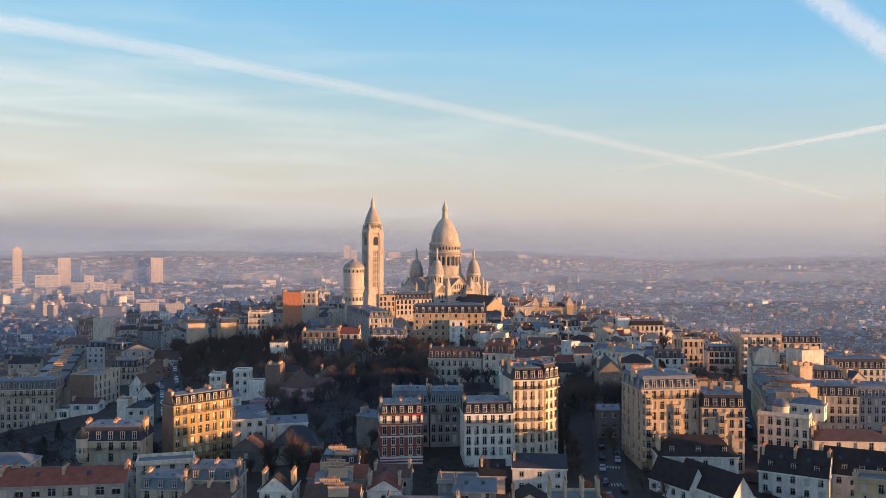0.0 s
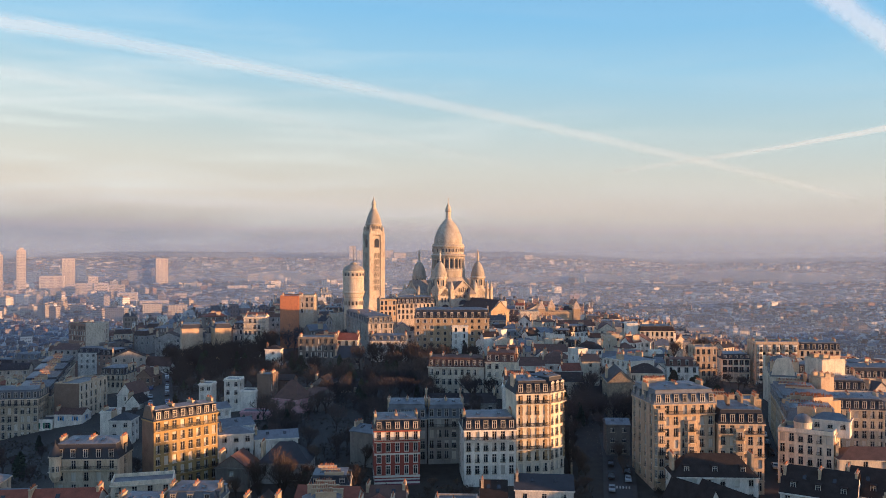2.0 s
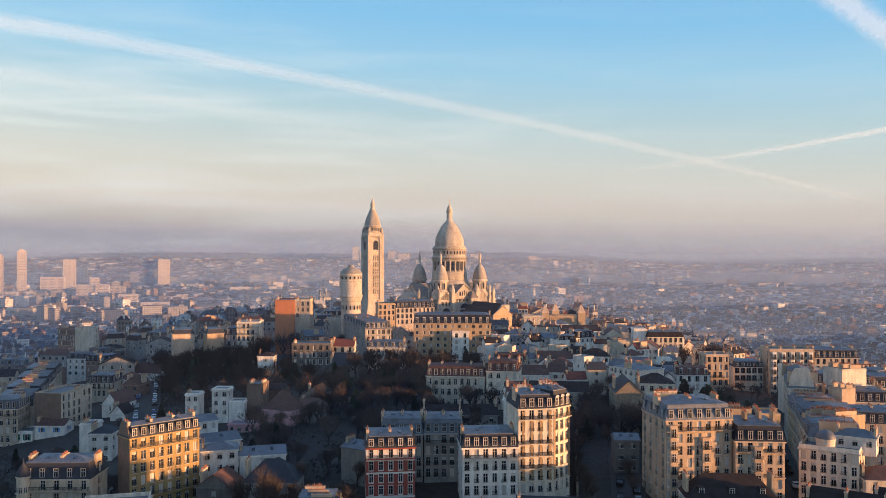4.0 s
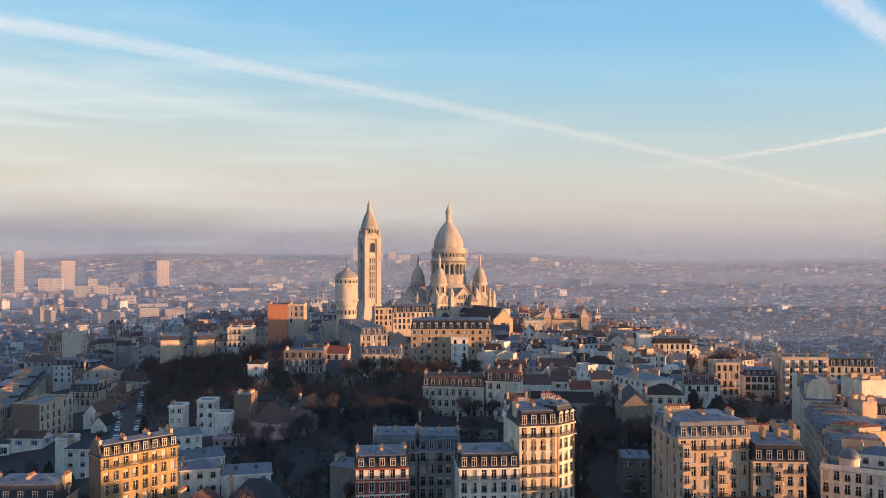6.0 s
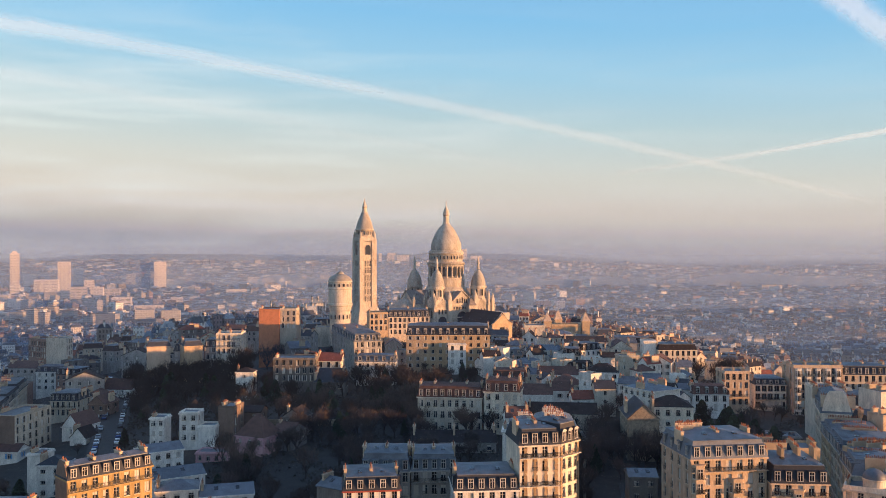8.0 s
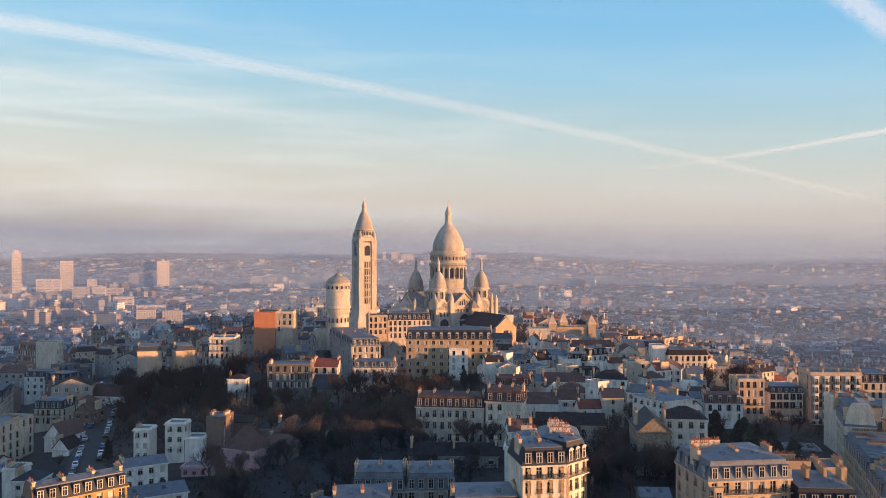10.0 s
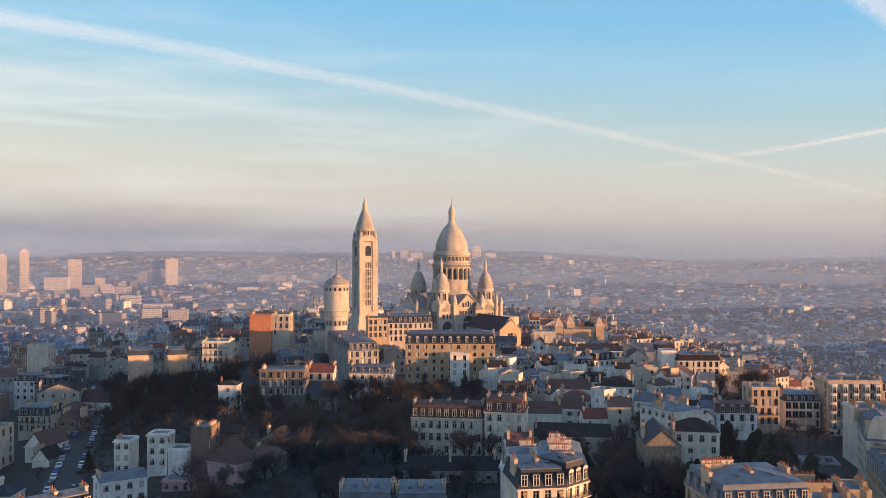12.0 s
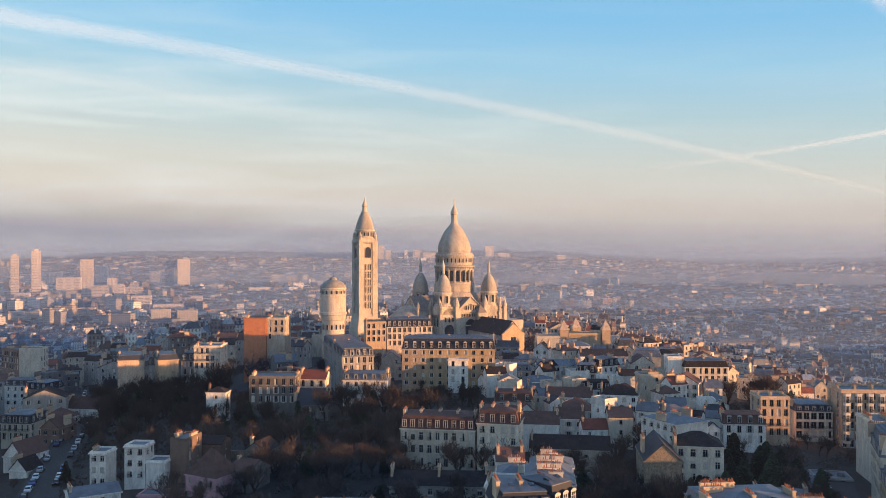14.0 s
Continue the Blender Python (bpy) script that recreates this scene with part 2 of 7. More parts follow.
def thing(name, m, label, category, group="", kind=""):
    ob = new(name)
    ob.empty_display_size = 0.5
    ob.matrix_basis = m
    return tagged(ob, label, category, group, kind)


def hill(x, y):
    """Height of the ground: a hill that falls to a plain, and heights far behind it."""
    sx = 320.0 if x < 30 else 400.0 - 140.0 * min(max((y - 380) / 100, 0.0), 1.0)
    sy = 580.0 if y < 560 else 330.0
    q = ((x - 30) / sx) ** 2 + ((y - 560) / sy) ** 2
    far = min(max((y - 2300) / 2500, 0.0), 1.0)
    swell = 0.75 + 0.25 * math.sin(x * 0.0011 + 2.1) + 0.12 * math.sin(x * 0.0031)
    return 78 * math.exp(-q ** 1.5) + 98 * far ** 1.3 * swell


# ---- the ground, out to the far heights ----
def ground_sheet():
    s = Shell()
    # finer near, coarser far
    ys = [-900 + 60 * i for i in range(13)] + [-160 + 14 * i for i in range(82)] + [1000 + 80 * i for i in range(48)] + [4900, 5400]
    xs = [-5200, -4000, -3000, -2300, -1700, -1300, -1000, -800, -620] + [-500 + 14 * i for i in range(72)] + [520, 640, 800, 1000, 1300, 1700, 2300, 3000, 4000, 5200]
    s.v = [(x, y, hill(x, y)) for y in ys for x in xs]
    n = len(xs)
    s.f = [(j * n + i, j * n + i + 1, (j + 1) * n + i + 1, (j + 1) * n + i) for j in range(len(ys) - 1) for i in range(n - 1)]
    s.m = [0] * len(s.f)
    return tagged(part("ground", s, [GROUND], smooth=True), "dark winter ground between the houses of the hill", "ground", kind="structure")


ground_sheet()


# ---- the far town ----
def far_town():
    """Blocks of houses along crooked streets, with courts, roofs and chimneys, out to the far heights."""
    rng = np.random.default_rng(5)
    V, Fc, M = [], [], []

    def block(px, py, c, s, w, d, levels):
        k = len(V)
        for zz, ins, _m in levels:
            for sx, sy in ((-1, -1), (1, -1), (1, 1), (-1, 1)):
                lx, ly = sx * max(w - ins, 0.3), sy * max(d - ins, 0.3)
                V.append((px + c * lx - s * ly, py + s * lx + c * ly, zz))
        for q in range(len(levels) - 1):
            for i in range(4):
                j = (i + 1) % 4
                Fc.append((k + 4 * q + i, k + 4 * q + j, k + 4 * q + 4 + j, k + 4 * q + 4 + i))
                M.append(levels[q + 1][2])
        e = k + 4 * (len(levels) - 1)
        Fc.append((e, e + 1, e + 2, e + 3))
        M.append(levels[-1][2])

    y = 632.0
    while y < 4800:
        step = 8.0 + (y - 632) * 0.0056
        half = 0.62 * y + 160
        x = -half
        while x < half:
            wide = step * rng.uniform(0.55, 1.35)
            x += wide * 1.04
            px, py = x, y + rng.uniform(-0.4, 0.4) * step
            if abs(px - 731) < 50 and 1450 < py < 1545:
                continue
            if ((px - 30) / 215) ** 2 + ((py - 520) / 200) ** 2 < 1 or rng.random() < 0.05:
                continue
            if noise.noise((px * 0.012, py * 0.012, 0.3)) > 0.46:
                continue
            # whole quarters share a direction, streets are gaps across them
            cell = (math.floor((px + 40 * noise.noise((px * 0.004, py * 0.004, 1.0))) / 110), math.floor(py / 90))
            turn = (math.sin(cell[0] * 12.9 + cell[1] * 78.2) * 43758.5) % 1.0
            a = (turn - 0.5) * 1.5
            c, s = math.cos(a), math.sin(a)
            lane = (px * c + py * s) % 62.0
            if lane < 7.5 and py < 2200:
                continue
            g = hill(px, py)
            w, d = wide * 0.5, step * rng.uniform(0.28, 0.44)
            h = 8 + 9 * turn + 6 * rng.random() ** 1.4 + (7 if rng.random() < 0.06 else 0)
            tall = noise.noise((px * 0.0016, py * 0.0016, 9.0))
            lift = 0.13 if (px < -120 and 1400 < py < 3000) else 0.02
            if py > (1200 if px < 0 else 1700) and rng.random() < lift * (0.4 + max(tall, -0.2) * 2):
                h, w, d = rng.uniform(18, 40), rng.uniform(6, 17), rng.uniform(5, 8)
                block(px, py, c, s, w, d, ((g - 3, 0, 0), (g + h, 0, 0), (g + h + 0.4, 0.3, 1)))
                block(px + c * w * 0.4, py + s * w * 0.4, c, s, w * 0.25, d * 0.5, ((g + h, 0, 0), (g + h + 3, 0, 0), (g + h + 3.2, 0.1, 1)))
                continue
            if rng.random() < 0.78:
                rt, th = rng.uniform(1.2, 2.6), rng.uniform(2.5, 4.5)
                block(px, py, c, s, w, d, ((g - 3, 0, 0), (g + h, 0, 0), (g + h + th, rt, 1)))
            else:
                th = 0.6
                block(px, py, c, s, w, d, ((g - 3, 0, 0), (g + h, 0, 0), (g + h + th, 0.2, 1)))
            if py < 1500:
                # chimney walls and roof huts
                for _ in range(2 if py < 950 else 1):
                    if rng.random() < 0.75:
                        t = rng.choice((-0.9, 0.9, 0.0)) * w
                        block(px + c * t, py + s * t, c, s, rng.uniform(0.3, 0.6), d * rng.uniform(0.3, 0.8), ((g + h - 1, 0, 0), (g + h + th + rng.uniform(0.6, 2.2), 0, 0), (g + h + th + 2.3, 0.05, 1)))
        y += step * 0.98
    s = Shell()
    s.v, s.f, s.m = V, Fc, M
    tagged(part("far_town", s, [FARWALL, FARROOF]), "far plain of pale houses with zinc roofs in haze", "town", kind="stuff")


far_town()


# ---- upright see-through sheets that stand in for haze ----
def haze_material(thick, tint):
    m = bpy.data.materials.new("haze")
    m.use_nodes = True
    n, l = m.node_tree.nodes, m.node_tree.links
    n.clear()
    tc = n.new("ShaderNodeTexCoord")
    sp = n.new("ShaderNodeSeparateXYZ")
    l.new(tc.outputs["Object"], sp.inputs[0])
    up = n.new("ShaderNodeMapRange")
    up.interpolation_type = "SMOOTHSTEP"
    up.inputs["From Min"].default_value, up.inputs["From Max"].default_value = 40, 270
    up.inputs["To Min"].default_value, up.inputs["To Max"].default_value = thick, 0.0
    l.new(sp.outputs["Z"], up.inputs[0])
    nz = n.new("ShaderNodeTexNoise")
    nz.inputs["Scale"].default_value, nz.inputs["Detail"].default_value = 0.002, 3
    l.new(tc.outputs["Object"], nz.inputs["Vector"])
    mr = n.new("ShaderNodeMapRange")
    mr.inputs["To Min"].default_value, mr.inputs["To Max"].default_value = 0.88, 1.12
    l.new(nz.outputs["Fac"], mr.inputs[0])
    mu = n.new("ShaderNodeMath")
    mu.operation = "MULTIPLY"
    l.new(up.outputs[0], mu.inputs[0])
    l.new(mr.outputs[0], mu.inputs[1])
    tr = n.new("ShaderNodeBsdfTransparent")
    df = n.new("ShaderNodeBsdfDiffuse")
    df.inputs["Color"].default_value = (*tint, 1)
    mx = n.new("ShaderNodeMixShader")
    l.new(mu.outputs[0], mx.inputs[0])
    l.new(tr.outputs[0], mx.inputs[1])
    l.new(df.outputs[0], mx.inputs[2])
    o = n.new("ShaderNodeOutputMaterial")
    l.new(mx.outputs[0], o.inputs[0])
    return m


# haze put into each sheet's tint and opacity; the near ones lift the darks
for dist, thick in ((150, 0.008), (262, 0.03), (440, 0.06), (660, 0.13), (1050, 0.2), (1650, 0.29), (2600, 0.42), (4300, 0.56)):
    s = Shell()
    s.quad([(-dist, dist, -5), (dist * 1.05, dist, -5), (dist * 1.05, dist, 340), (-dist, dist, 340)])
    tagged(part("haze_bank", s, [haze_material(thick, (0.17, 0.27, 0.52) if dist < 500 else (0.285, 0.41, 0.64) if dist < 2000 else (0.33, 0.44, 0.62))]), "thin bluish see-through sheet standing in for winter haze", "haze", kind="structure")


# ---- parts of houses, shared between alike pieces ----
SHARED = {}
rnd = random.Random(11)


def relief(s, xs, zs, solid, y_up, y_down, mi_up, mi_down):
    """A sheet of cells in one piece: the solid cells stand proud at y_up, the others lie back at y_down."""
    cache = {}

    def vert(i, j, y):
        if (i, j, y) not in cache:
            cache[(i, j, y)] = len(s.v)
            s.v.append((xs[i], y, zs[j]))
        return cache[(i, j, y)]

    def add(ids, mi):
        s.f.append(tuple(ids))
        s.m.append(mi)

    nx, nz = len(xs) - 1, len(zs) - 1
    for i in range(nx):
        for j in range(nz):
            up = solid(i, j)
            y = y_up if up else y_down
            add([vert(i, j, y), vert(i + 1, j, y), vert(i + 1, j + 1, y), vert(i, j + 1, y)], mi_up if up else mi_down(i, j))
            if up and i + 1 < nx and not solid(i + 1, j):
                add([vert(i + 1, j, y_up), vert(i + 1, j, y_down), vert(i + 1, j + 1, y_down), vert(i + 1, j + 1, y_up)], mi_up)
            if not up and i + 1 < nx and solid(i + 1, j):
                add([vert(i + 1, j, y_down), vert(i + 1, j, y_up), vert(i + 1, j + 1, y_up), vert(i + 1, j + 1, y_down)], mi_up)
            if up and j + 1 < nz and not solid(i, j + 1):
                add([vert(i, j + 1, y_up), vert(i + 1, j + 1, y_up), vert(i + 1, j + 1, y_down), vert(i, j + 1, y_down)], mi_up)
            if not up and j + 1 < nz and solid(i, j + 1):
                add([vert(i, j + 1, y_down), vert(i + 1, j + 1, y_down), vert(i + 1, j + 1, y_up), vert(i, j + 1, y_up)], mi_up)


def window_mesh(w, h, kind):
    key = ("window", round(w, 2), round(h, 2), kind)
    if key not in SHARED:
        s = Shell()
        xs = [-w / 2, -w / 2 + 0.09, -0.06, 0.06, w / 2 - 0.09, w / 2]
        zs = [0, 0.1, h * 0.66, h * 0.66 + 0.08, h - 0.09, h]
        cover = {"blind": lambda i, j: 2, "half": lambda i, j: 2 if j > 2 else 1, "curtain": lambda i, j: 2 if i == 1 else 1}.get(kind, lambda i, j: 1)
        relief(s, xs, zs, lambda i, j: i in (0, 2, 4) or j in (0, 2, 4), -0.05, 0.02, 0, cover)
        if kind in ("rail", "half", "curtain"):
            n = 9
            bx = sorted([-w / 2 - 0.08 + (w + 0.16) * k / (n - 1) + e for k in range(n) for e in (-0.025, 0.025)])
            bz = [0.05, 0.15, 0.8, 0.9]
            k0 = len(s.v)
            s.v += [(x, -0.36, z) for x in bx for z in bz]
            for i in range(len(bx) - 1):
                for j in range(3):
                    if i % 2 == 0 or j != 1:
                        s.f.append((k0 + i * 4 + j, k0 + i * 4 + 4 + j, k0 + i * 4 + 5 + j, k0 + i * 4 + 1 + j))
                        s.m.append(3)
        if kind in ("green", "blue"):
            for sx in (-1, 1):
                s.box(sx * (w / 2 + 0.3) - 0.28, -0.30, 0, sx * (w / 2 + 0.3) + 0.28, -0.25, h, 3)
        if kind == "trim":
            for x0, z0, x1, z1 in ((-w / 2 - 0.1, -0.12, -w / 2, h + 0.18), (w / 2, -0.12, w / 2 + 0.1, h + 0.18), (-w / 2, h, w / 2, h + 0.18), (-w / 2, -0.12, w / 2, 0)):
                s.box(x0, -0.32, z0, x1, -0.2, z1, 4, bottom=True)
        else:
            s.box(-w / 2 - 0.12, -0.32, -0.14, w / 2 + 0.12, 0.0, 0.0, 4)
        SHARED[key] = s.mesh("window", [FRAME, GLASS, BLIND, {"green": GREEN, "blue": BLUE}.get(kind, IRON), WHITEBAND if kind == "trim" else STONE])
    return SHARED[key]


def far_window(s, at, w, h, kind):
    """A small window for a wall that stays far off: joinery, two panes and a sill."""
    def put(pts, mi):
        s.quad([at @ Vector(p) for p in pts], mi)

    put([(-w / 2, 0, 0), (w / 2, 0, 0), (w / 2, 0, h), (-w / 2, 0, h)], 0)
    for a, b in ((-w / 2 + 0.07, -0.05), (0.05, w / 2 - 0.07)):
        put([(a, -0.03, 0.08), (b, -0.03, 0.08), (b, -0.03, h - 0.08), (a, -0.03, h - 0.08)], 2 if kind == "blind" or (kind == "curtain" and a < 0) else 1)
    put([(-w / 2 - 0.1, -0.3, 0), (w / 2 + 0.1, -0.3, 0), (w / 2 + 0.1, 0, 0.02), (-w / 2 - 0.1, 0, 0.02)], 3)
    put([(-w / 2 - 0.1, -0.3, -0.12), (w / 2 + 0.1, -0.3, -0.12), (w / 2 + 0.1, -0.3, 0), (-w / 2 - 0.1, -0.3, 0)], 3)
    if kind in ("rail", "half"):
        for z in (0.12, 0.45, 0.8):
            put([(-w / 2 - 0.08, -0.34, z), (w / 2 + 0.08, -0.34, z), (w / 2 + 0.08, -0.34, z + 0.12), (-w / 2 - 0.08, -0.34, z + 0.12)], 4)
    if kind in ("green", "blue", "glass"):
        for a in (-1, 1):
            x0, x1 = sorted((a * (w / 2 + 0.04), a * (w / 2 + 0.5)))
            put([(x0, -0.29, 0), (x1, -0.29, 0), (x1, -0.29, h), (x0, -0.29, h)], {"green": 5, "blue": 6}.get(kind, 0))


def dormer_mesh(w, h, roofmat, arched=False):
    key = ("dormer", w, h, roofmat.name, arched)
    if key not in SHARED:
        s = Shell()
        e, t = w / 2 + 0.12, w / 2 - 0.04
        xs = [-e, -t, -0.05, 0.05, t, e]
        zs = [0, 0.08, h * 0.62, h * 0.62 + 0.08, h - 0.16, h]
        relief(s, xs, zs, lambda i, j: i in (0, 2, 4) or j in (0, 2, 4), 0.0, 0.1, 0, lambda i, j: 1)
        for x in (-e, e):
            s.quad([(x, 0, 0), (x, 1.7, 0), (x, 1.7, h), (x, 0, h)], 3)
        o = e + 0.18
        if arched:
            n = 6
            bow = [(-o * math.cos(math.pi * i / n), h + 0.55 * math.sin(math.pi * i / n)) for i in range(n + 1)]
            for (xa, za), (xb, zb) in zip(bow, bow[1:]):
                s.quad([(xa, -0.12, za), (xb, -0.12, zb), (xb, 1.8, zb), (xa, 1.8, za)], 3)
            s.quad([(x, -0.12, z) for x, z in bow], 0)
            s.quad([(-o, -0.12, h), (-e, 0, h), (e, 0, h), (o, -0.12, h)], 0)
        else:
            for z in (h, h + 0.14):
                s.quad([(-o, -0.15, z), (o, -0.15, z), (o, 1.9, z + 0.1), (-o, 1.9, z + 0.1)], 3)
            s.quad([(-o, -0.15, h), (o, -0.15, h), (o, -0.15, h + 0.14), (-o, -0.15, h + 0.14)], 3)
            for x in (-o, o):
                s.quad([(x, -0.15, h), (x, 1.9, h + 0.1), (x, 1.9, h + 0.24), (x, -0.15, h + 0.14)], 3)
            s.quad([(-o, -0.15, h), (-e, 0, h), (e, 0, h), (o, -0.15, h)], 3)
        s.weld()
        SHARED[key] = s.mesh("dormer", [FRAME, GLASS, FRAME, roofmat])
    return SHARED[key]


def stack_mesh(length, h, mat):
    key = ("stack", round(length, 1), round(h, 1), mat.name)
    if key not in SHARED:
        s = Shell()
        s.box(-length / 2, -0.32, -2.0, length / 2, 0.32, h - 0.2, 0)
        s.box(-length / 2 - 0.1, -0.42, h - 0.2, length / 2 + 0.1, 0.42, h, 0, bottom=True)
        rows = (0.0,) if length < 5 else (-0.17, 0.17)
        n = max(2, int(length / 0.42))
        for q in rows:
            for i in range(n):
                if (i * 5 + int(length * 7) + int(q * 10)) % 7 == 0 and n > 3:
                    continue
                hgt = 0.34 + 0.34 * ((i * 7 + n + int(q * 30)) % 5) / 4
                s.lathe([(0.13, h), (0.10, h + hgt), (0.13, h + hgt + 0.05)], 5, 1, (i - (n - 1) / 2) * 0.42, q)
        SHARED[key] = s.mesh("chimney", [mat, POT])
    return SHARED[key]


def chimney(parent, x, y, z, length, h, along_y=False, mat=CHIMNEY):
    return part("chimney", stack_mesh(length, h, mat), None, parent, at=pose(x, y, z, rz=90 if along_y else 0))


def facade(s, o, u, width, z0, z1, bays, rows, winw, out, depth=0.24, margin=0.0, zones=()):
    """One wall from o along u, with an opening through it for each bay in each row. Places of the openings go to out."""
    ux, uy = u
    nx, ny = uy, -ux          # outwards

    def p(a, z, inset=0.0):
        return (o[0] + ux * a - nx * inset, o[1] + uy * a - ny * inset, z)

    def panel(a0, a1, b0, b1):
        """A stretch of wall, cut where the bands change."""
        cuts = sorted({b0, b1, *[z for q in zones for z in q[:2] if b0 < z < b1]})
        for e0, e1 in zip(cuts, cuts[1:]):
            mi = next((q[2] for q in zones if q[0] <= (e0 + e1) / 2 <= q[1]), 0)
            s.quad([p(a0, e0), p(a1, e0), p(a1, e1), p(a0, e1)], mi)

    if bays == 0 or not rows:
        panel(0, width, z0, z1)
        return
    edge = z0
    pitch = (width - 2 * margin) / bays
    for sill, h in rows:
        panel(0, width, edge, sill)
        a = 0.0
        for i in range(bays):
            c = margin + pitch * (i + 0.5)
            l, r = c - winw / 2, c + winw / 2
            panel(a, l, sill, sill + h)
            s.quad([p(l, sill), p(l, sill, depth), p(l, sill + h, depth), p(l, sill + h)])
            s.quad([p(r, sill, depth), p(r, sill), p(r, sill + h), p(r, sill + h, depth)])
            s.quad([p(l, sill), p(r, sill), p(r, sill, depth), p(l, sill, depth)])
            s.quad([p(l, sill + h, depth), p(r, sill + h, depth), p(r, sill + h), p(l, sill + h)])
            out.append((p(c, sill, depth), math.degrees(math.atan2(uy, ux)), h))
            a = r
        panel(a, width, sill, sill + h)
        edge = sill + h
    panel(0, width, edge, z1)


def roof_shell(kind, w, d, z, h, over=0.25):
    """Roof over a plan of w by d whose front edge is y = 0. Material 0 steep part, 1 flat part."""
    s = Shell()
    x0, x1, y0, y1 = -w / 2 - over, w / 2 + over, -over, d + over
    if kind == "mansard":
        low, ins = h * 0.78, min(1.0, d * 0.18)
        s.box(x0, y0, z, x1, y1, z + low, 0, taper=ins)
        s.box(x0 + ins - 0.12, y0 + ins - 0.12, z + low, x1 - ins + 0.12, y1 - ins + 0.12, z + low + 0.18, 1)
        k = len(s.v)
        a0, a1, b0, b1 = x0 + ins, x1 - ins, y0 + ins, y1 - ins
        ym, t = (b0 + b1) / 2, min((b1 - b0) / 2, (a1 - a0) / 2) * 0.9
        s.v += [(a0, b0, z + low + 0.18), (a1, b0, z + low + 0.18), (a1, b1, z + low + 0.18), (a0, b1, z + low + 0.18), (a0 + t, ym, z + h), (a1 - t, ym, z + h)]
        s.f += [(k, k + 1, k + 5, k + 4), (k + 1, k + 2, k + 5), (k + 2, k + 3, k + 4, k + 5), (k + 3, k, k + 4)]
        s.m += [1] * 4
        # standing seams
        n = max(3, int((a1 - a0) / 1.3))
        for i in range(1, n):
            x = a0 + (a1 - a0) * i / n
            e = max(0.0, max(a0 + t - x, x - (a1 - t)) / max(t, 0.01))
            zt, yt = z + h - (h - low - 0.18) * e, ym - (ym - b0) * e
            s.quad([(x - 0.05, b0, z + low + 0.24), (x + 0.05, b0, z + low + 0.24), (x + 0.05, yt, zt + 0.07), (x - 0.05, yt, zt + 0.07)], 1)
            s.quad([(x + 0.05, b0, z + low + 0.24), (x + 0.05, b0, z + low + 0.1), (x + 0.05, yt, zt - 0.05), (x + 0.05, yt, zt + 0.07)], 1)
    elif kind == "gable_front":
        xm = (x0 + x1) / 2
        for a, b in ((x0, xm), (x1, xm)):
            s.quad([(a, y0, z), (b, y0, z + h), (b, y1, z + h), (a, y1, z)])
            s.quad([(a, y0, z - 0.22), (b, y0, z + h - 0.22), (b, y1, z + h - 0.22), (a, y1, z - 0.22)])
            s.quad([(a, y0, z - 0.22), (b, y0, z + h - 0.22), (b, y0, z + h), (a, y0, z)])
            s.quad([(a, y0, z - 0.22), (a, y1, z - 0.22), (a, y1, z), (a, y0, z)])
    elif kind == "gable":
        ym = (y0 + y1) / 2
        for a, b in ((y0, ym), (y1, ym)):
            s.quad([(x0, a, z), (x1, a, z), (x1, b, z + h), (x0, b, z + h)])
            s.quad([(x0, a, z - 0.22), (x1, a, z - 0.22), (x1, b, z + h - 0.22), (x0, b, z + h - 0.22)])
            s.quad([(x0, a, z - 0.22), (x1, a, z - 0.22), (x1, a, z), (x0, a, z)])
            for x in (x0, x1):
                s.quad([(x, a, z - 0.22), (x, a, z), (x, b, z + h), (x, b, z + h - 0.22)])
    elif kind == "hip":
        k = len(s.v)
        t = min((y1 - y0) / 2, (x1 - x0) / 2) * 0.98
        if x1 - x0 >= y1 - y0:
            top = [(x0 + t, (y0 + y1) / 2, z + h), (x1 - t, (y0 + y1) / 2, z + h)]
            fs = [(0, 1, 5, 4), (1, 2, 5), (2, 3, 4, 5), (3, 0, 4)]
        else:
            top = [((x0 + x1) / 2, y0 + t, z + h), ((x0 + x1) / 2, y1 - t, z + h)]
            fs = [(0, 1, 4), (1, 2, 5, 4), (2, 3, 5), (3, 0, 4, 5)]
        s.box(x0, y0, z - 0.2, x1, y1, z, 0, bottom=True)
        k = len(s.v)
        s.v += [(x0, y0, z), (x1, y0, z), (x1, y1, z), (x0, y1, z)] + top
        s.f += [tuple(k + i for i in q) for q in fs]
        s.m += [0] * 4
    else:  # flat, with a parapet
        s.quad([(x0, y0, z + 0.05), (x1, y0, z + 0.05), (x1, y1, z + 0.05), (x0, y1, z + 0.05)], 1)
        for b in ((x0, y0, x1, y0 + 0.3), (x0, y1 - 0.3, x1, y1), (x0, y0 + 0.3, x0 + 0.3, y1 - 0.3), (x1 - 0.3, y0 + 0.3, x1, y1 - 0.3)):
            s.box(b[0], b[1], z - 0.1, b[2], b[3], z + h, 0, bottom=True)
    return s


TAKEN = []


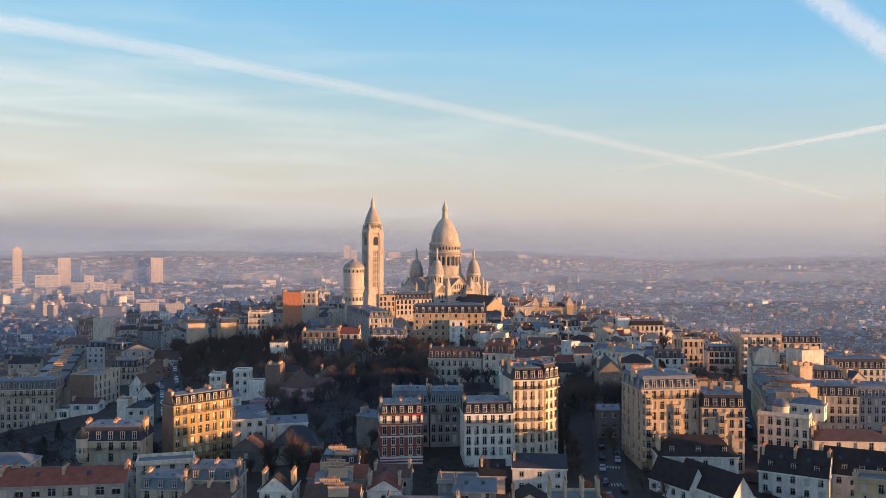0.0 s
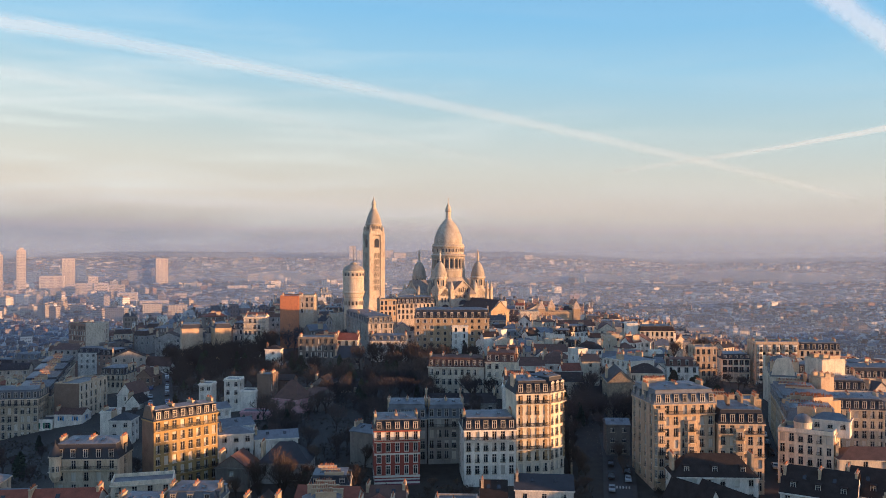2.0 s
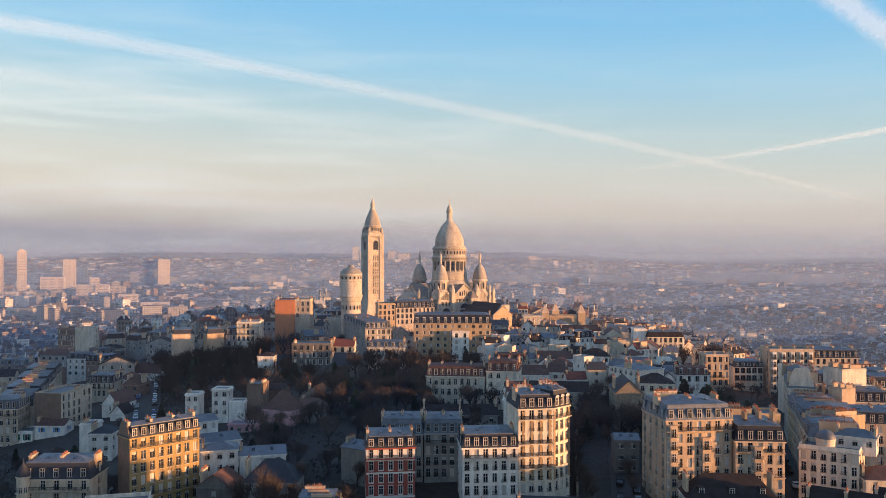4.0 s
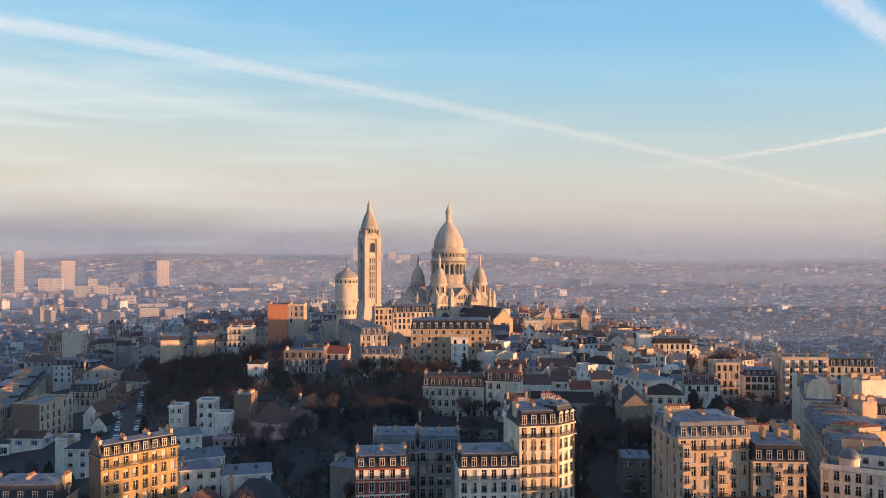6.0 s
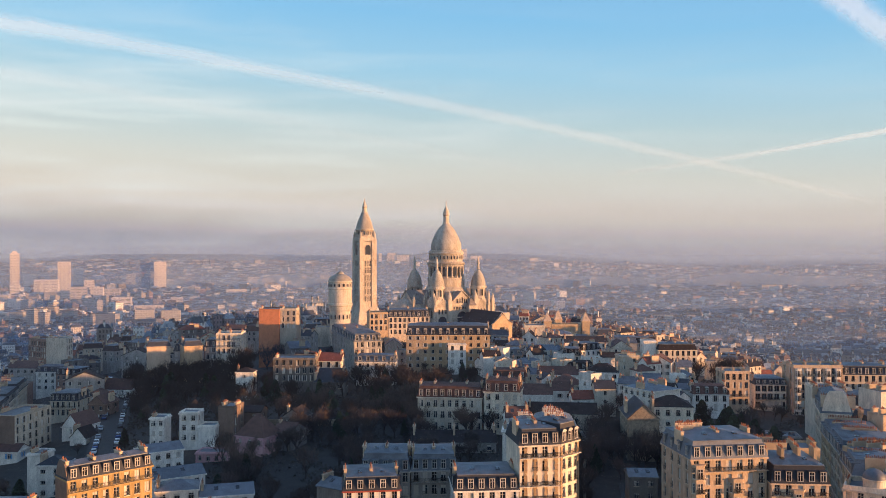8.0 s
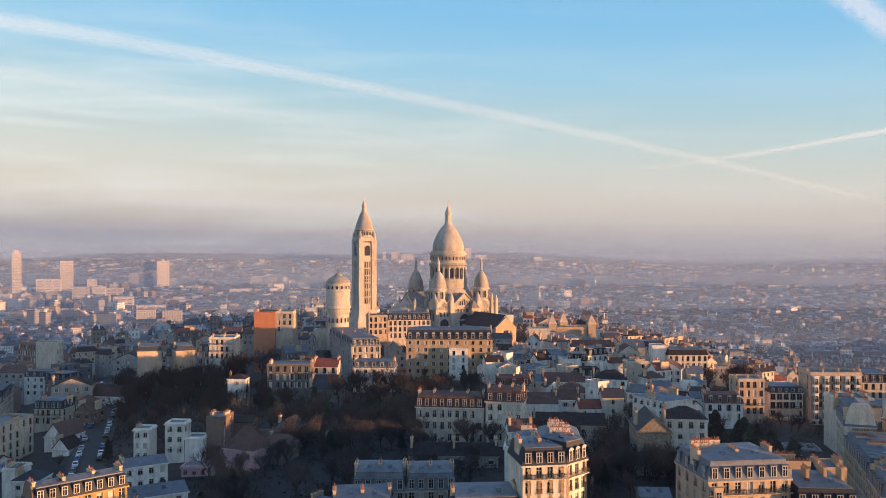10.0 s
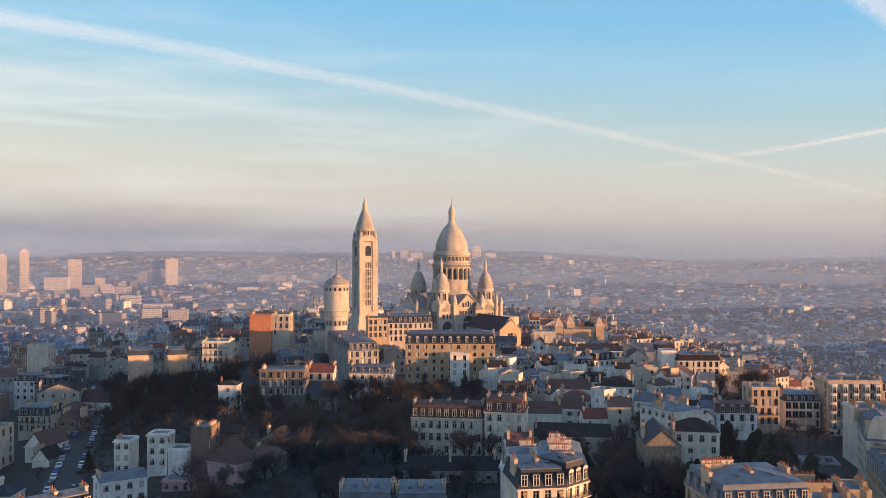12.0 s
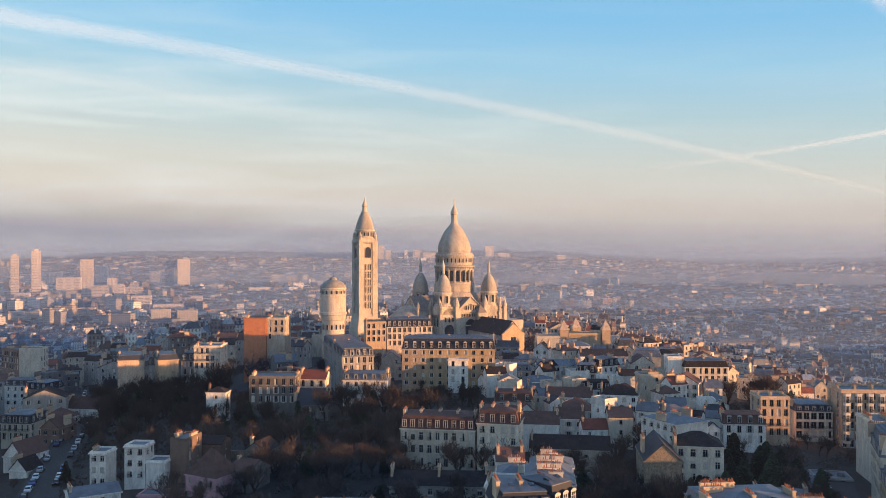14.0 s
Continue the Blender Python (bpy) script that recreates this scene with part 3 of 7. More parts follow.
def moulding(w, depth, z, o, th):
    """A band in one piece round the front and both sides of a house."""
    s = Shell()
    rim = [(-w / 2 - o, depth), (-w / 2 - o, -o), (w / 2 + o, -o), (w / 2 + o, depth)]
    wal = [(-w / 2 - 0.004, depth), (-w / 2 - 0.004, -0.004), (w / 2 + 0.004, -0.004), (w / 2 + 0.004, depth)]
    s.v = [(x, y, zz) for zz in (z, z + th) for x, y in rim] + [(x, y, zz) for zz in (z, z + th) for x, y in wal]
    for i in range(3):
        s.f += [(i, i + 1, i + 5, i + 4), (i + 4, i + 5, i + 13, i + 12), (i + 1, i, i + 8, i + 9)]
        s.m += [0] * 3
    return s


def house(name, label, x1, y1, x2, y2, depth, eave, wall=STONE, roof="mansard", rh=4.0, bays=5, sbays=3, storeys=None, base=None, roofmat=SLATE, topmat=ZINC,
          kinds=("rail", "rail", "glass", "half", "curtain", "blind"), winw=1.2, winh=2.25, balconies=(), dormers=True, chimneys=2, cmat=CHIMNEY, arched=False, group="", category="house", left_bays=None,
          back_bays=0, lower=None, split=None, cornice=True, cl=None, ch=None, step=3.05, record=True, zones=(), zmats=(), quoins=(), top_rows=9, across=False, party=None, party_end=-1, attic=0, blind=None):
    """A house whose front wall runs from (x1, y1) to (x2, y2), seen from the front left to right, and which goes back by depth."""
    w = math.hypot(x2 - x1, y2 - y1)
    ang = math.atan2(y2 - y1, x2 - x1)
    cx, cy = (x1 + x2) / 2, (y1 + y2) / 2
    bx, by = cx - math.sin(ang) * depth / 2, cy + math.cos(ang) * depth / 2
    g = base if base is not None else min(hill(x1, y1), hill(x2, y2), hill(bx, by)) - 0.3
    top = thing(name, pose(cx, cy, g, rz=math.degrees(ang)), label, category, group)
    if record:
        TAKEN.append((bx, by, math.hypot(w, depth) / 2))
    if name == "apartment_house" and bays:
        bays = max(bays, round(w / 2.3))
    H = eave - g
    seen = []
    for nx, ny, ex, ey in ((math.cos(ang), math.sin(ang), x2, y2), (-math.cos(ang), -math.sin(ang), x1, y1), (-math.sin(ang), math.cos(ang), bx, by)):
        seen.append(max(nx * (vx - ex) + ny * (vy - ey) for vx, vy in ((0, 0), (23, 97))) > 3)
    lb = sbays if left_bays is None else left_bays
    sbays, lb, back_bays = sbays * seen[0], lb * seen[1], back_bays * seen[2]
    zones = [(H - z0, H - z1, mi) for z0, z1, mi in zones]
    n = storeys or max(1, int((H - 0.4) / step))
    hs = min(winh, H / n - 0.75)
    rows = [(H - (n - i) * min(step, (H - 0.3) / n) + (0.75 if winh < 1.75 else 0.45), hs) for i in range(n)]
    rows = [r for r in rows if r[0] > 0.25][-top_rows:]
    s, spots = Shell(), []
    facade(s, (-w / 2, 0), (1, 0), w, 0, H, bays, rows, winw, spots, zones=zones)
    facade(s, (w / 2, 0), (0, 1), depth, 0, H, sbays, rows, winw, spots, zones=zones)
    facade(s, (w / 2, depth), (-1, 0), w, 0, H, back_bays, rows, winw, spots, zones=zones)
    facade(s, (-w / 2, depth), (0, -1), depth, 0, H, lb, rows, winw, spots, zones=zones)
    if roof == "gable":
        for x in (-w / 2, w / 2):
            s.quad([(x, 0, H), (x, depth, H), (x, depth / 2, H + rh - 0.1)])
    if roof == "gable_front":
        for y in (0, depth):
            s.quad([(-w / 2, y, H), (w / 2, y, H), (0, y, H + rh - 0.1)])
    mats = [wall, *zmats]
    part("wall", s, mats, top)
    if cornice:
        for zc, o, th in ((H - 0.35, 0.32, 0.35),) + (((H - (n - 1) * step - 0.05, 0.14, 0.2),) if n > 4 and y1 < 300 else ()):
            part("cornice", moulding(w, depth, zc, o, th), [wall], top)
    if y1 > 345 and spots:
        q = Shell()
        for (px, py, pz), rz, h in spots:
            far_window(q, pose(px, py, pz, rz=rz), winw, h, rnd.choice(kinds))
        part("windows", q, [FRAME, GLASS, BLIND, STONE, IRON, GREEN, BLUE], top, "small windows with pale joinery")["kind"] = "stuff"
    else:
        for (px, py, pz), rz, h in spots:
            part("window", window_mesh(winw, h, rnd.choice(kinds)), None, top, at=pose(px, py, pz, rz=rz))
    for f, qw, za, zb_ in quoins:
        q = Shell()
        zz = H - za
        while zz < H - zb_:
            e = 0.12 * (int(zz / 0.6) % 2)
            q.box(w * f - qw / 2 - e, -0.1, zz, w * f + qw / 2 + e, -0.004, zz + 0.56, bottom=True)
            zz += 0.6
        part("quoin", q, [QUOIN], top, "brown brick quoin strip")["kind"] = "stuff"
    for k in balconies:
        zb = H - k * step + 0.38
        b = Shell()
        b.box(-w / 2 - 0.1, -0.75, zb - 0.15, w / 2 + 0.1, -0.003, zb, 0, bottom=True)
        b.box(-w / 2 - 0.1, -0.74, zb + 0.85, w / 2 + 0.1, -0.68, zb + 0.93, 1, bottom=True)
        for i in range(int(w / 0.28) + 1):
            x = -w / 2 - 0.08 + i * 0.28
            b.box(x, -0.73, zb, x + 0.07, -0.69, zb + 0.86, 1)
        part("balcony", b, [wall, IRON], top, "stone balcony with black iron railing")
    cover = part("roof", roof_shell(roof, w, depth, H, rh, 0.25 if roof != "flat" else 0.02), [wall if roof == "flat" else roofmat, topmat], top)
    if roof == "mansard" and dormers:
        dm = dormer_mesh(1.0, round(min(2.15, rh * 0.78 - 0.75), 2), roofmat, arched)
        for i in range(bays):
            part("dormer", dm, None, cover, at=pose(-w / 2 + w * (i + 0.5) / bays, -0.2, H + 0.45))
        for i in range(sbays):
            part("dormer", dm, None, cover, at=pose(w / 2 + 0.2, depth * (i + 0.5) / sbays, H + 0.45, rz=90))
        for i in range(lb):
            part("dormer", dm, None, cover, at=pose(-w / 2 - 0.2, depth * (i + 0.5) / lb, H + 0.45, rz=-90))
    for i in range(attic):
        part("dormer", dormer_mesh(1.05, 1.5, roofmat), None, cover, at=pose(-w / 2 + w * (i + 0.5) / attic, depth * 0.10, H + rh * 0.20))
    if blind:
        q = Shell()
        q.box(-w / 2 - 0.05, -0.12, 0, w / 2 + 0.05, -0.004, H + 0.5, bottom=True)
        part("blind_wall", q, [blind], top, "blank brown party wall")
    if y1 < 300 and roof in ("mansard", "gable") and record:
        for i in range(2):
            f = 0.3 + 0.4 * i
            yy = depth * 0.30
            zz = H + (rh * 0.78 + 0.18 + (rh * 0.22 - 0.18) * (0.30 * depth - 1.1) / max(depth / 2 - 1.1, 1) if roof == "mansard" else rh * 0.6)
            q = Shell()
            q.box(-0.45, -0.6, -0.25, 0.45, 0.6, 0.16, 0, top_mi=1)
            part("skylight", q, [IRON, GLASS], cover, at=pose(-w / 2 + w * f, yy, zz, rx=math.degrees(math.atan2(rh * (0.22 if roof == "mansard" else 1.0), depth / 2))))
    if party:
        q = Shell()
        xa, xb = sorted((party_end * (w / 2 + 0.12), party_end * (w / 2 + 0.004)))
        q.box(xa, 0.15, 0, xb, depth, H + 0.1)
        k = len(q.v)
        # the wall follows the mansard with a hollow curve
        rim = [(0.1, H), (0.5, H + rh * 0.35), (0.9, H + rh * 0.62), (1.5, H + rh * 0.9), (2.2, H + rh + 0.3), (depth - 2.2, H + rh + 0.4), (depth - 1.5, H + rh * 0.9), (depth - 0.9, H + rh * 0.6), (depth - 0.1, H)]
        n = len(rim)
        for x in sorted((party_end * (w / 2 + 0.12), party_end * (w / 2 - 0.3))):
            q.v += [(x, y, z) for y, z in rim]
        q.f += [tuple(k + i for i in range(n)), tuple(k + 2 * n - 1 - i for i in range(n))] + [(k + i, k + i + 1, k + i + n + 1, k + i + n) for i in range(n - 1)]
        q.m += [0] * (n + 1)
        part("party_wall", q, [party], top, "blank party wall that follows the roof")
    zc = H + (rh * 0.6 if roof != "flat" else 0.2)
    for i in range(chimneys):
        x = (-w / 2 + 0.45) if i == 0 else (w / 2 - 0.45) if i == 1 else -w / 2 + w * (i - 1) / (chimneys - 1)
        if across:
            chimney(cover, 0.12 * w * (1 - i % 3), depth * (0.12 + 0.76 * i / max(chimneys - 1, 1)), zc, cl or w * 0.5, ch or (rh * 0.25 + 0.9), False, cmat)
        else:
            chimney(cover, x, depth * (0.45 + 0.1 * (i % 2)), zc, cl or min(depth * 0.45, 3.6), ch or (rh * 0.25 + 0.9), True, cmat)
    return top


# ---- bare and evergreen trees ----
def bare_tree_meshes(seed, tall):
    rg = random.Random(seed)
    wood, twigs = Shell(), Shell()

    def limb(s, a, b, r0, r1, n=5):
        d = (b - a).normalized()
        e = d.orthogonal().normalized()
        f = d.cross(e)
        k = len(s.v)
        for c, r in ((a, r0), (b, r1)):
            s.v += [tuple(c + (e * math.cos(2 * math.pi * i / n) + f * math.sin(2 * math.pi * i / n)) * r) for i in range(n)]
        for i in range(n):
            s.f.append((k + i, k + (i + 1) % n, k + n + (i + 1) % n, k + n + i))
            s.m.append(0)

    def twig(a, b, r):
        side = (b - a).cross(Vector((rg.gauss(0, 1), rg.gauss(0, 1), rg.gauss(0, 0.3)))).normalized() * r
        twigs.quad([a - side, a + side, b])

    def grow(a, d, length, r, level):
        b = a + d * length
        if level < 3:
            limb(wood, a, b, r, r * 0.66, 6 if level == 0 else 4)
        elif level == 3:
            limb(twigs, a, b, max(r, 0.05), 0.04, 3)
        else:
            twig(a, b, 0.045 if level == 4 else 0.032)
        if level >= 6:
            return
        for _ in range((5, 3, 3, 3, 3, 3)[level]):
            t = rg.uniform(0.4, 1.0)
            side = Vector((rg.gauss(0, 1), rg.gauss(0, 1), rg.gauss(0.3, 0.5))).normalized()
            nd = (d * 0.95 + side * (0.66 if level else 0.62) + Vector((0, 0, 0.2))).normalized()
            grow(a + d * length * t, nd, length * rg.uniform(0.7, 0.9), r * 0.56, level + 1)

    grow(Vector((0, 0, -0.4)), Vector((rg.uniform(-0.05, 0.05), rg.uniform(-0.05, 0.05), 1)).normalized(), tall * 0.19, tall * 0.016, 0)
    return wood.mesh("trunk", [BARK]), twigs.mesh("crown", [TWIG])


GROVE = []
TREES = [bare_tree_meshes(k, 14) for k in range(5)]


def tree(x, y, size, rz, kind=0, label="bare brown winter tree with fine twigs", group="bare trees of the park"):
    tall = size * rnd.uniform(0.9, 1.1)
    if y > 374:
        GROVE.append((x, y, size, tall, radians(rz), kind))
        return None
    t = thing("tree", pose(x, y, hill(x, y), rz=rz), label, "tree", group)
    t.scale = (size, size, tall)
    part("trunk", TREES[kind][0], None, t)
    part("crown", TREES[kind][1], None, t)
    return t


def evergreen_mesh(seed):
    rg = random.Random(seed)
    s = Shell()
    for i in range(1500):
        z = rg.uniform(0.12, 1.0)
        r = (1 - z) ** 0.7 * 0.36 * math.sqrt(rg.uniform(0.15, 1)) + 0.015
        a = rg.uniform(0, 6.283)
        r *= 0.8 + 0.3 * math.sin(a * 3 + z * 9)
        c = Vector((r * math.cos(a), r * math.sin(a), z))
        u = Vector((rg.gauss(0, 1), rg.gauss(0, 1), rg.gauss(0, 0.6))).normalized() * 0.045
        v = u.orthogonal().normalized() * 0.03
        s.quad([c - u, c + v, c + u, c - v])
    t = Shell()
    t.lathe([(0.03, -0.05), (0.02, 0.5), (0.005, 0.95)], 6)
    return t.mesh("trunk", [BARK]), s.mesh("crown", [FIR])


EVERGREENS = [evergreen_mesh(k) for k in (3, 4)]


def evergreen(x, y, h, wide, kind=0):
    t = thing("evergreen_tree", pose(x, y, hill(x, y), rz=rnd.uniform(0, 360)), "dark evergreen tree with dense ragged crown", "tree", "evergreens of the gardens")
    t.scale = (h * wide, h * wide, h)
    part("trunk", EVERGREENS[kind][0], None, t)
    part("crown", EVERGREENS[kind][1], None, t)
    return t


# ---- houses of the near slope ----
house("apartment_house", "tall ochre stone apartment house with slate mansard, brick party wall", -61.4, 240.5, -47.6, 253, 6.5, 84.0, OCHRE, rh=3.4, bays=8, sbays=0, left_bays=0, balconies=(1, 5), chimneys=4, group="stone apartment houses", party=BROWN)
house("apartment_house", "red brick apartment house with white bands and slate mansard", -3.9, 242.3, 8.3, 243.2, 12, 80.6, BRICK, rh=3.4, bays=4, sbays=3, left_bays=0, topmat=ZINC, balconies=(1,), chimneys=3, kinds=("trim",), winw=1.1,
      zones=((3.3, 0, 1), (6.6, 6.1, 1), (12.6, 12.0, 1), (13.3, 12.9, 1), (13.8, 13.3, 2), (14.3, 13.8, 1), (14.8, 14.3, 2), (15.3, 14.8, 1), (40, 15.3, 3)), zmats=(WHITEBAND, PURPLE, GREY))
house("apartment_house", "grey rendered apartment house with glazed zinc attic", 10.9, 258, 21.6, 258, 12, 80.8, GREY, rh=4.5, bays=4, sbays=0, roofmat=ZINC, balconies=(1,), chimneys=3)
house("apartment_house", "grey rear apartment house with blue zinc mansard", -1, 259, 10.6, 258.5, 12, 80.5, GREY, rh=5, bays=4, sbays=2, roofmat=ZINC, chimneys=3)
house("apartment_house", "white rendered apartment house with slate mansard", 20.0, 239.9, 33.8, 240.4, 12, 81, WHITE, rh=4, bays=4, sbays=0, left_bays=2, balconies=(1,), chimneys=2)
house("apartment_house", "tall cream stone apartment house with brick quoins and slate mansard", 34.0, 240.5, 43.0, 241.6, 12, 90.4, CREAM, rh=4.2, bays=4, sbays=0, left_bays=0, balconies=(1, 3, 4, 5), chimneys=3, group="stone apartment houses",
      quoins=((-0.36, 0.5, 18, 0.6), (-0.12, 0.5, 18, 3.2), (0.14, 0.5, 18, 3.2), (0.40, 0.6, 18, 0.6)))
house("apartment_house", "cream stone corner wing with domed slate roof", 43.1, 241.7, 47.9, 246.0, 9, 90.4, CREAM, rh=5.2, bays=2, sbays=1, left_bays=0, balconies=(1,), chimneys=0, arched=True, group="stone apartment houses", quoins=((-0.46, 0.5, 18, 0.6), (0.46, 0.5, 18, 0.6)))
broad = house("apartment_house", "broad cream stone apartment house with zinc mansard and iron balconies", 70.2, 237, 87.3, 238.6, 16, 87.9, SAND, rh=4.6, roofmat=ZINC, bays=6, sbays=0, left_bays=4, balconies=(1,), chimneys=3, group="stone apartment houses")
corner = house("apartment_house", "cream stone corner apartment house with slate mansard", 87.5, 236.6, 99.3, 235.2, 15, 82.8, SAND, rh=4.6, bays=4, sbays=3, left_bays=0, balconies=(1, 3), chimneys=4, cl=3.2, ch=3.4, cmat=TAN, group="stone apartment houses")


def bow_front(top, x, y, height, floors, w, wall, rz=0, out=0.9, step=3.05):
    """A bow of three sides that climbs a facade, with a window and a railed balcony on each floor."""
    z0 = height - step * floors - 0.2
    bow = Shell()
    ring = [(-w / 2, 0.1), (-w * 0.3, -out), (w * 0.3, -out), (w / 2, 0.1)]
    for z1, z2, o in ((z0, height, 0.0), (height, height + 0.3, 0.15), (z0 - 0.3, z0, 0.12)):
        pts = [(px * (1 + o / w * 2), py - o * (py < 0)) for px, py in ring]
        n = len(bow.v)
        bow.v += [(px, py, z1) for px, py in pts] + [(px, py, z2) for px, py in pts]
        bow.f += [(n + i, n + i + 1, n + i + 5, n + i + 4) for i in range(3)] + [(n + 4, n + 5, n + 6, n + 7), (n + 3, n + 2, n + 1, n)]
        bow.m += [0] * 5
    body = part("bow_front", bow, [wall], top, "three-sided stone bow with balconies", at=pose(x, y, 0, rz=rz))
    for f in range(floors):
        z = z0 + 0.6 + step * f
        part("window", window_mesh(min(1.2, w * 0.45), 2.1, "rail"), None, body, at=pose(0, -out - 0.06, z))
        if f % 2 == 0:
            b = Shell()
            b.box(-w * 0.36, -out - 0.55, z - 0.12, w * 0.36, -out, z, 0, bottom=True)
            b.box(-w * 0.36, -out - 0.54, z + 0.8, w * 0.36, -out - 0.48, z + 0.88, 1, bottom=True)
            for i in range(int(w * 0.72 / 0.2) + 1):
                b.box(-w * 0.36 + i * 0.2, -out - 0.53, z, -w * 0.36 + i * 0.2 + 0.06, -out - 0.49, z + 0.82, 1)
            part("balcony", b, [wall, IRON], body, "iron balcony on a stone slab")
        for a in (-1, 1):
            part("window", window_mesh(0.7, 2.1, "glass"), None, body, at=pose(a * w * 0.405, -out * 0.5, z, rz=a * math.degrees(math.atan2(out + 0.1, w * 0.2))))


lift = hill(78, 240) + 0.6
bow_front(broad, -6.9, 0, 87.9 - lift, 6, 3.0, SAND)
bow_front(broad, 1.6, 0, 87.9 - lift - 3.2, 5, 3.4, SAND)
bow_front(broad, 8.55, 4.5, 87.9 - lift, 6, 2.6, SAND, rz=90)
lift = hill(93, 238) + 0.6
bow_front(corner, -0.6, 0, 82.8 - lift, 5, 3.2, SAND)
for px, py, ln in ((-3.6, 12.6, 6.4), (-5.4, 10.2, 3.6)):
    chimney(broad, px, py, 91.6 - broad.location.z, ln, 1.5)
house("house", "tan rear house with tall blank party wall", 99.9, 252.2, 105.6, 251.6, 8, 86.0, TAN, "flat", 0.5, bays=0, sbays=0, chimneys=2, cl=4.4, ch=1.3, cmat=TAN, cornice=False)
house("house", "brown rear house with long chimney rows", 89.5, 253.4, 99.6, 252.4, 8, 84.6, BROWN, "gable", 2.2, bays=3, sbays=0, roofmat=SLATE, chimneys=2, cl=5.2, ch=1.6, across=True)
house("villa", "white villa with steep dark tiled roof and dormers", 71.5, 225, 92.5, 223, 9, 72.0, WHITE, "hip", 5, bays=6, sbays=2, roofmat=DARKROOF, chimneys=2, attic=3, winh=1.7)
house("villa", "white gabled villa under black tiles with skylights", 81.6, 201.2, 88.6, 204.0, 20, 66.9, WHITE, "gable_front", 5.6, bays=2, sbays=0, left_bays=4, roofmat=DARKROOF, chimneys=0, winh=1.6)
house("villa", "white gabled villa under black tiles", 74.5, 211, 80.5, 214.0, 14, 66.6, WHITE, "gable_front", 5.6, bays=2, sbays=0, left_bays=4, roofmat=DARKROOF, chimneys=0, winh=1.6)
house("villa", "white row house with black tiled roof and dormers", 98, 223, 112, 213, 11, 68.4, WHITE, "gable", 6.0, bays=5, sbays=0, left_bays=2, roofmat=DARKROOF, chimneys=3, attic=3, winh=1.7)
house("villa", "white row house with black roof and dormers", 113, 220, 127, 211, 11, 68.4, WHITE, "gable", 6.2, bays=5, sbays=2, roofmat=DARKROOF, chimneys=2, attic=4, winh=1.7)
house("house", "small house with orange tiled lean-to roof", 101.5, 228.5, 105.5, 226, 5, 69.5, GREY, "gable", 2.6, bays=0, sbays=0, roofmat=REDTILE, chimneys=0)
house("house", "tan terrace house with timber balcony", 112, 200, 122, 195, 9, 71.5, TAN, "flat", 0.9, bays=3, sbays=0, chimneys=2)
house("house", "low cream house with brown tiled roof", 118, 232, 140, 229, 10, 74, CREAM, "hip", 2.5, bays=5, sbays=2, roofmat=TILE, chimneys=2)
house("apartment_house", "white corner house with zinc cupola roof", 106.5, 243, 118, 235, 12, 79.5, CREAM, "flat", 1.0, bays=4, sbays=3, left_bays=3, chimneys=1, group="street houses")
# the long street that runs back between tall houses
row_x = (112.0, 117.2, 122.4, 127.6, 133.4)
for k in range(4):
    ax, ay = row_x[k + 1], 249.0 + 15.3 * (k + 1)
    bx_, by_ = row_x[k] + 0.1, 249.0 + 15.3 * k + 0.4
    house("apartment_house", "pale rendered street house with zinc mansard and tall chimneys", ax, ay, bx_, by_, (13, 15, 13, 8)[k], 80.8 + (0, 0.8, 0.4, 5.4)[k], (CREAM, STONE, TAN)[k % 3], rh=(4.4, 4.4, 4.4, 6.0)[k], bays=5, sbays=0, left_bays=0, roofmat=ZINC, party=(None, None, None, CREAM)[k], party_end=1, chimneys=(3, 2, 3, 2)[k], cl=(9.0, 7.6, 8.4, 9.0)[k], ch=1.5, group="street houses")
for k in range(3):
    house("apartment_house", "pale rendered rear house with zinc roof", 131 + 10 * k, 268 + 28 * k, 149 + 10 * k, 264 + 28 * k, 13, 80.5 + 1.2 * k, (STONE, CREAM, WHITE)[k], rh=4, bays=5, sbays=3, left_bays=0, chimneys=3, group="street houses")
house("apartment_house", "grey rendered house with blue zinc mansard", 152, 292, 178, 288, 12, 75.5, GREY, rh=5, bays=8, sbays=2, roofmat=ZINC, chimneys=3)
house("apartment_house", "cream house with slate mansard and dormers", 168, 331, 196, 327, 12, 80, CREAM, rh=5, bays=9, sbays=2, chimneys=3)
house("apartment_house", "white house with low slate roof", 163, 322, 172, 320, 11, 81, CREAM, "hip", 2.5, bays=3, sbays=3, chimneys=2)
# left of the near slope
house("villa", "stone villa with corner turret and slate mansard", -85, 235.6, -69, 235.3, 11, 75.7, STONE, rh=4.6, bays=5, sbays=1, left_bays=2, balconies=(1,), chimneys=3)
house("house", "white rendered house with green shutters and terrace", -139.8, 342, -128, 341.2, 9, 64.2, WHITE, "flat", 0.8, bays=3, sbays=1, kinds=("green",), winw=1.6, chimneys=0)
house("house", "white rendered house with blue shutters", -127.7, 342.2, -117, 341.4, 8, 66.7, WHITE, "gable", 2.0, bays=2, sbays=1, kinds=("blue",), winh=1.6, roofmat=TILE, chimneys=1)
house("apartment_house", "tall house with brown blank party wall", -129.5, 347, -119.4, 345, 20, 77.2, STONE, "flat", 0.7, bays=0, sbays=6, left_bays=0, chimneys=2, cornice=False, blind=BROWN)
house("apartment_house", "grey stone apartment house with zinc attic", -160, 338, -133, 341, 13, 73, STONE, rh=4, bays=6, sbays=6, roofmat=ZINC, balconies=(1,), chimneys=4)
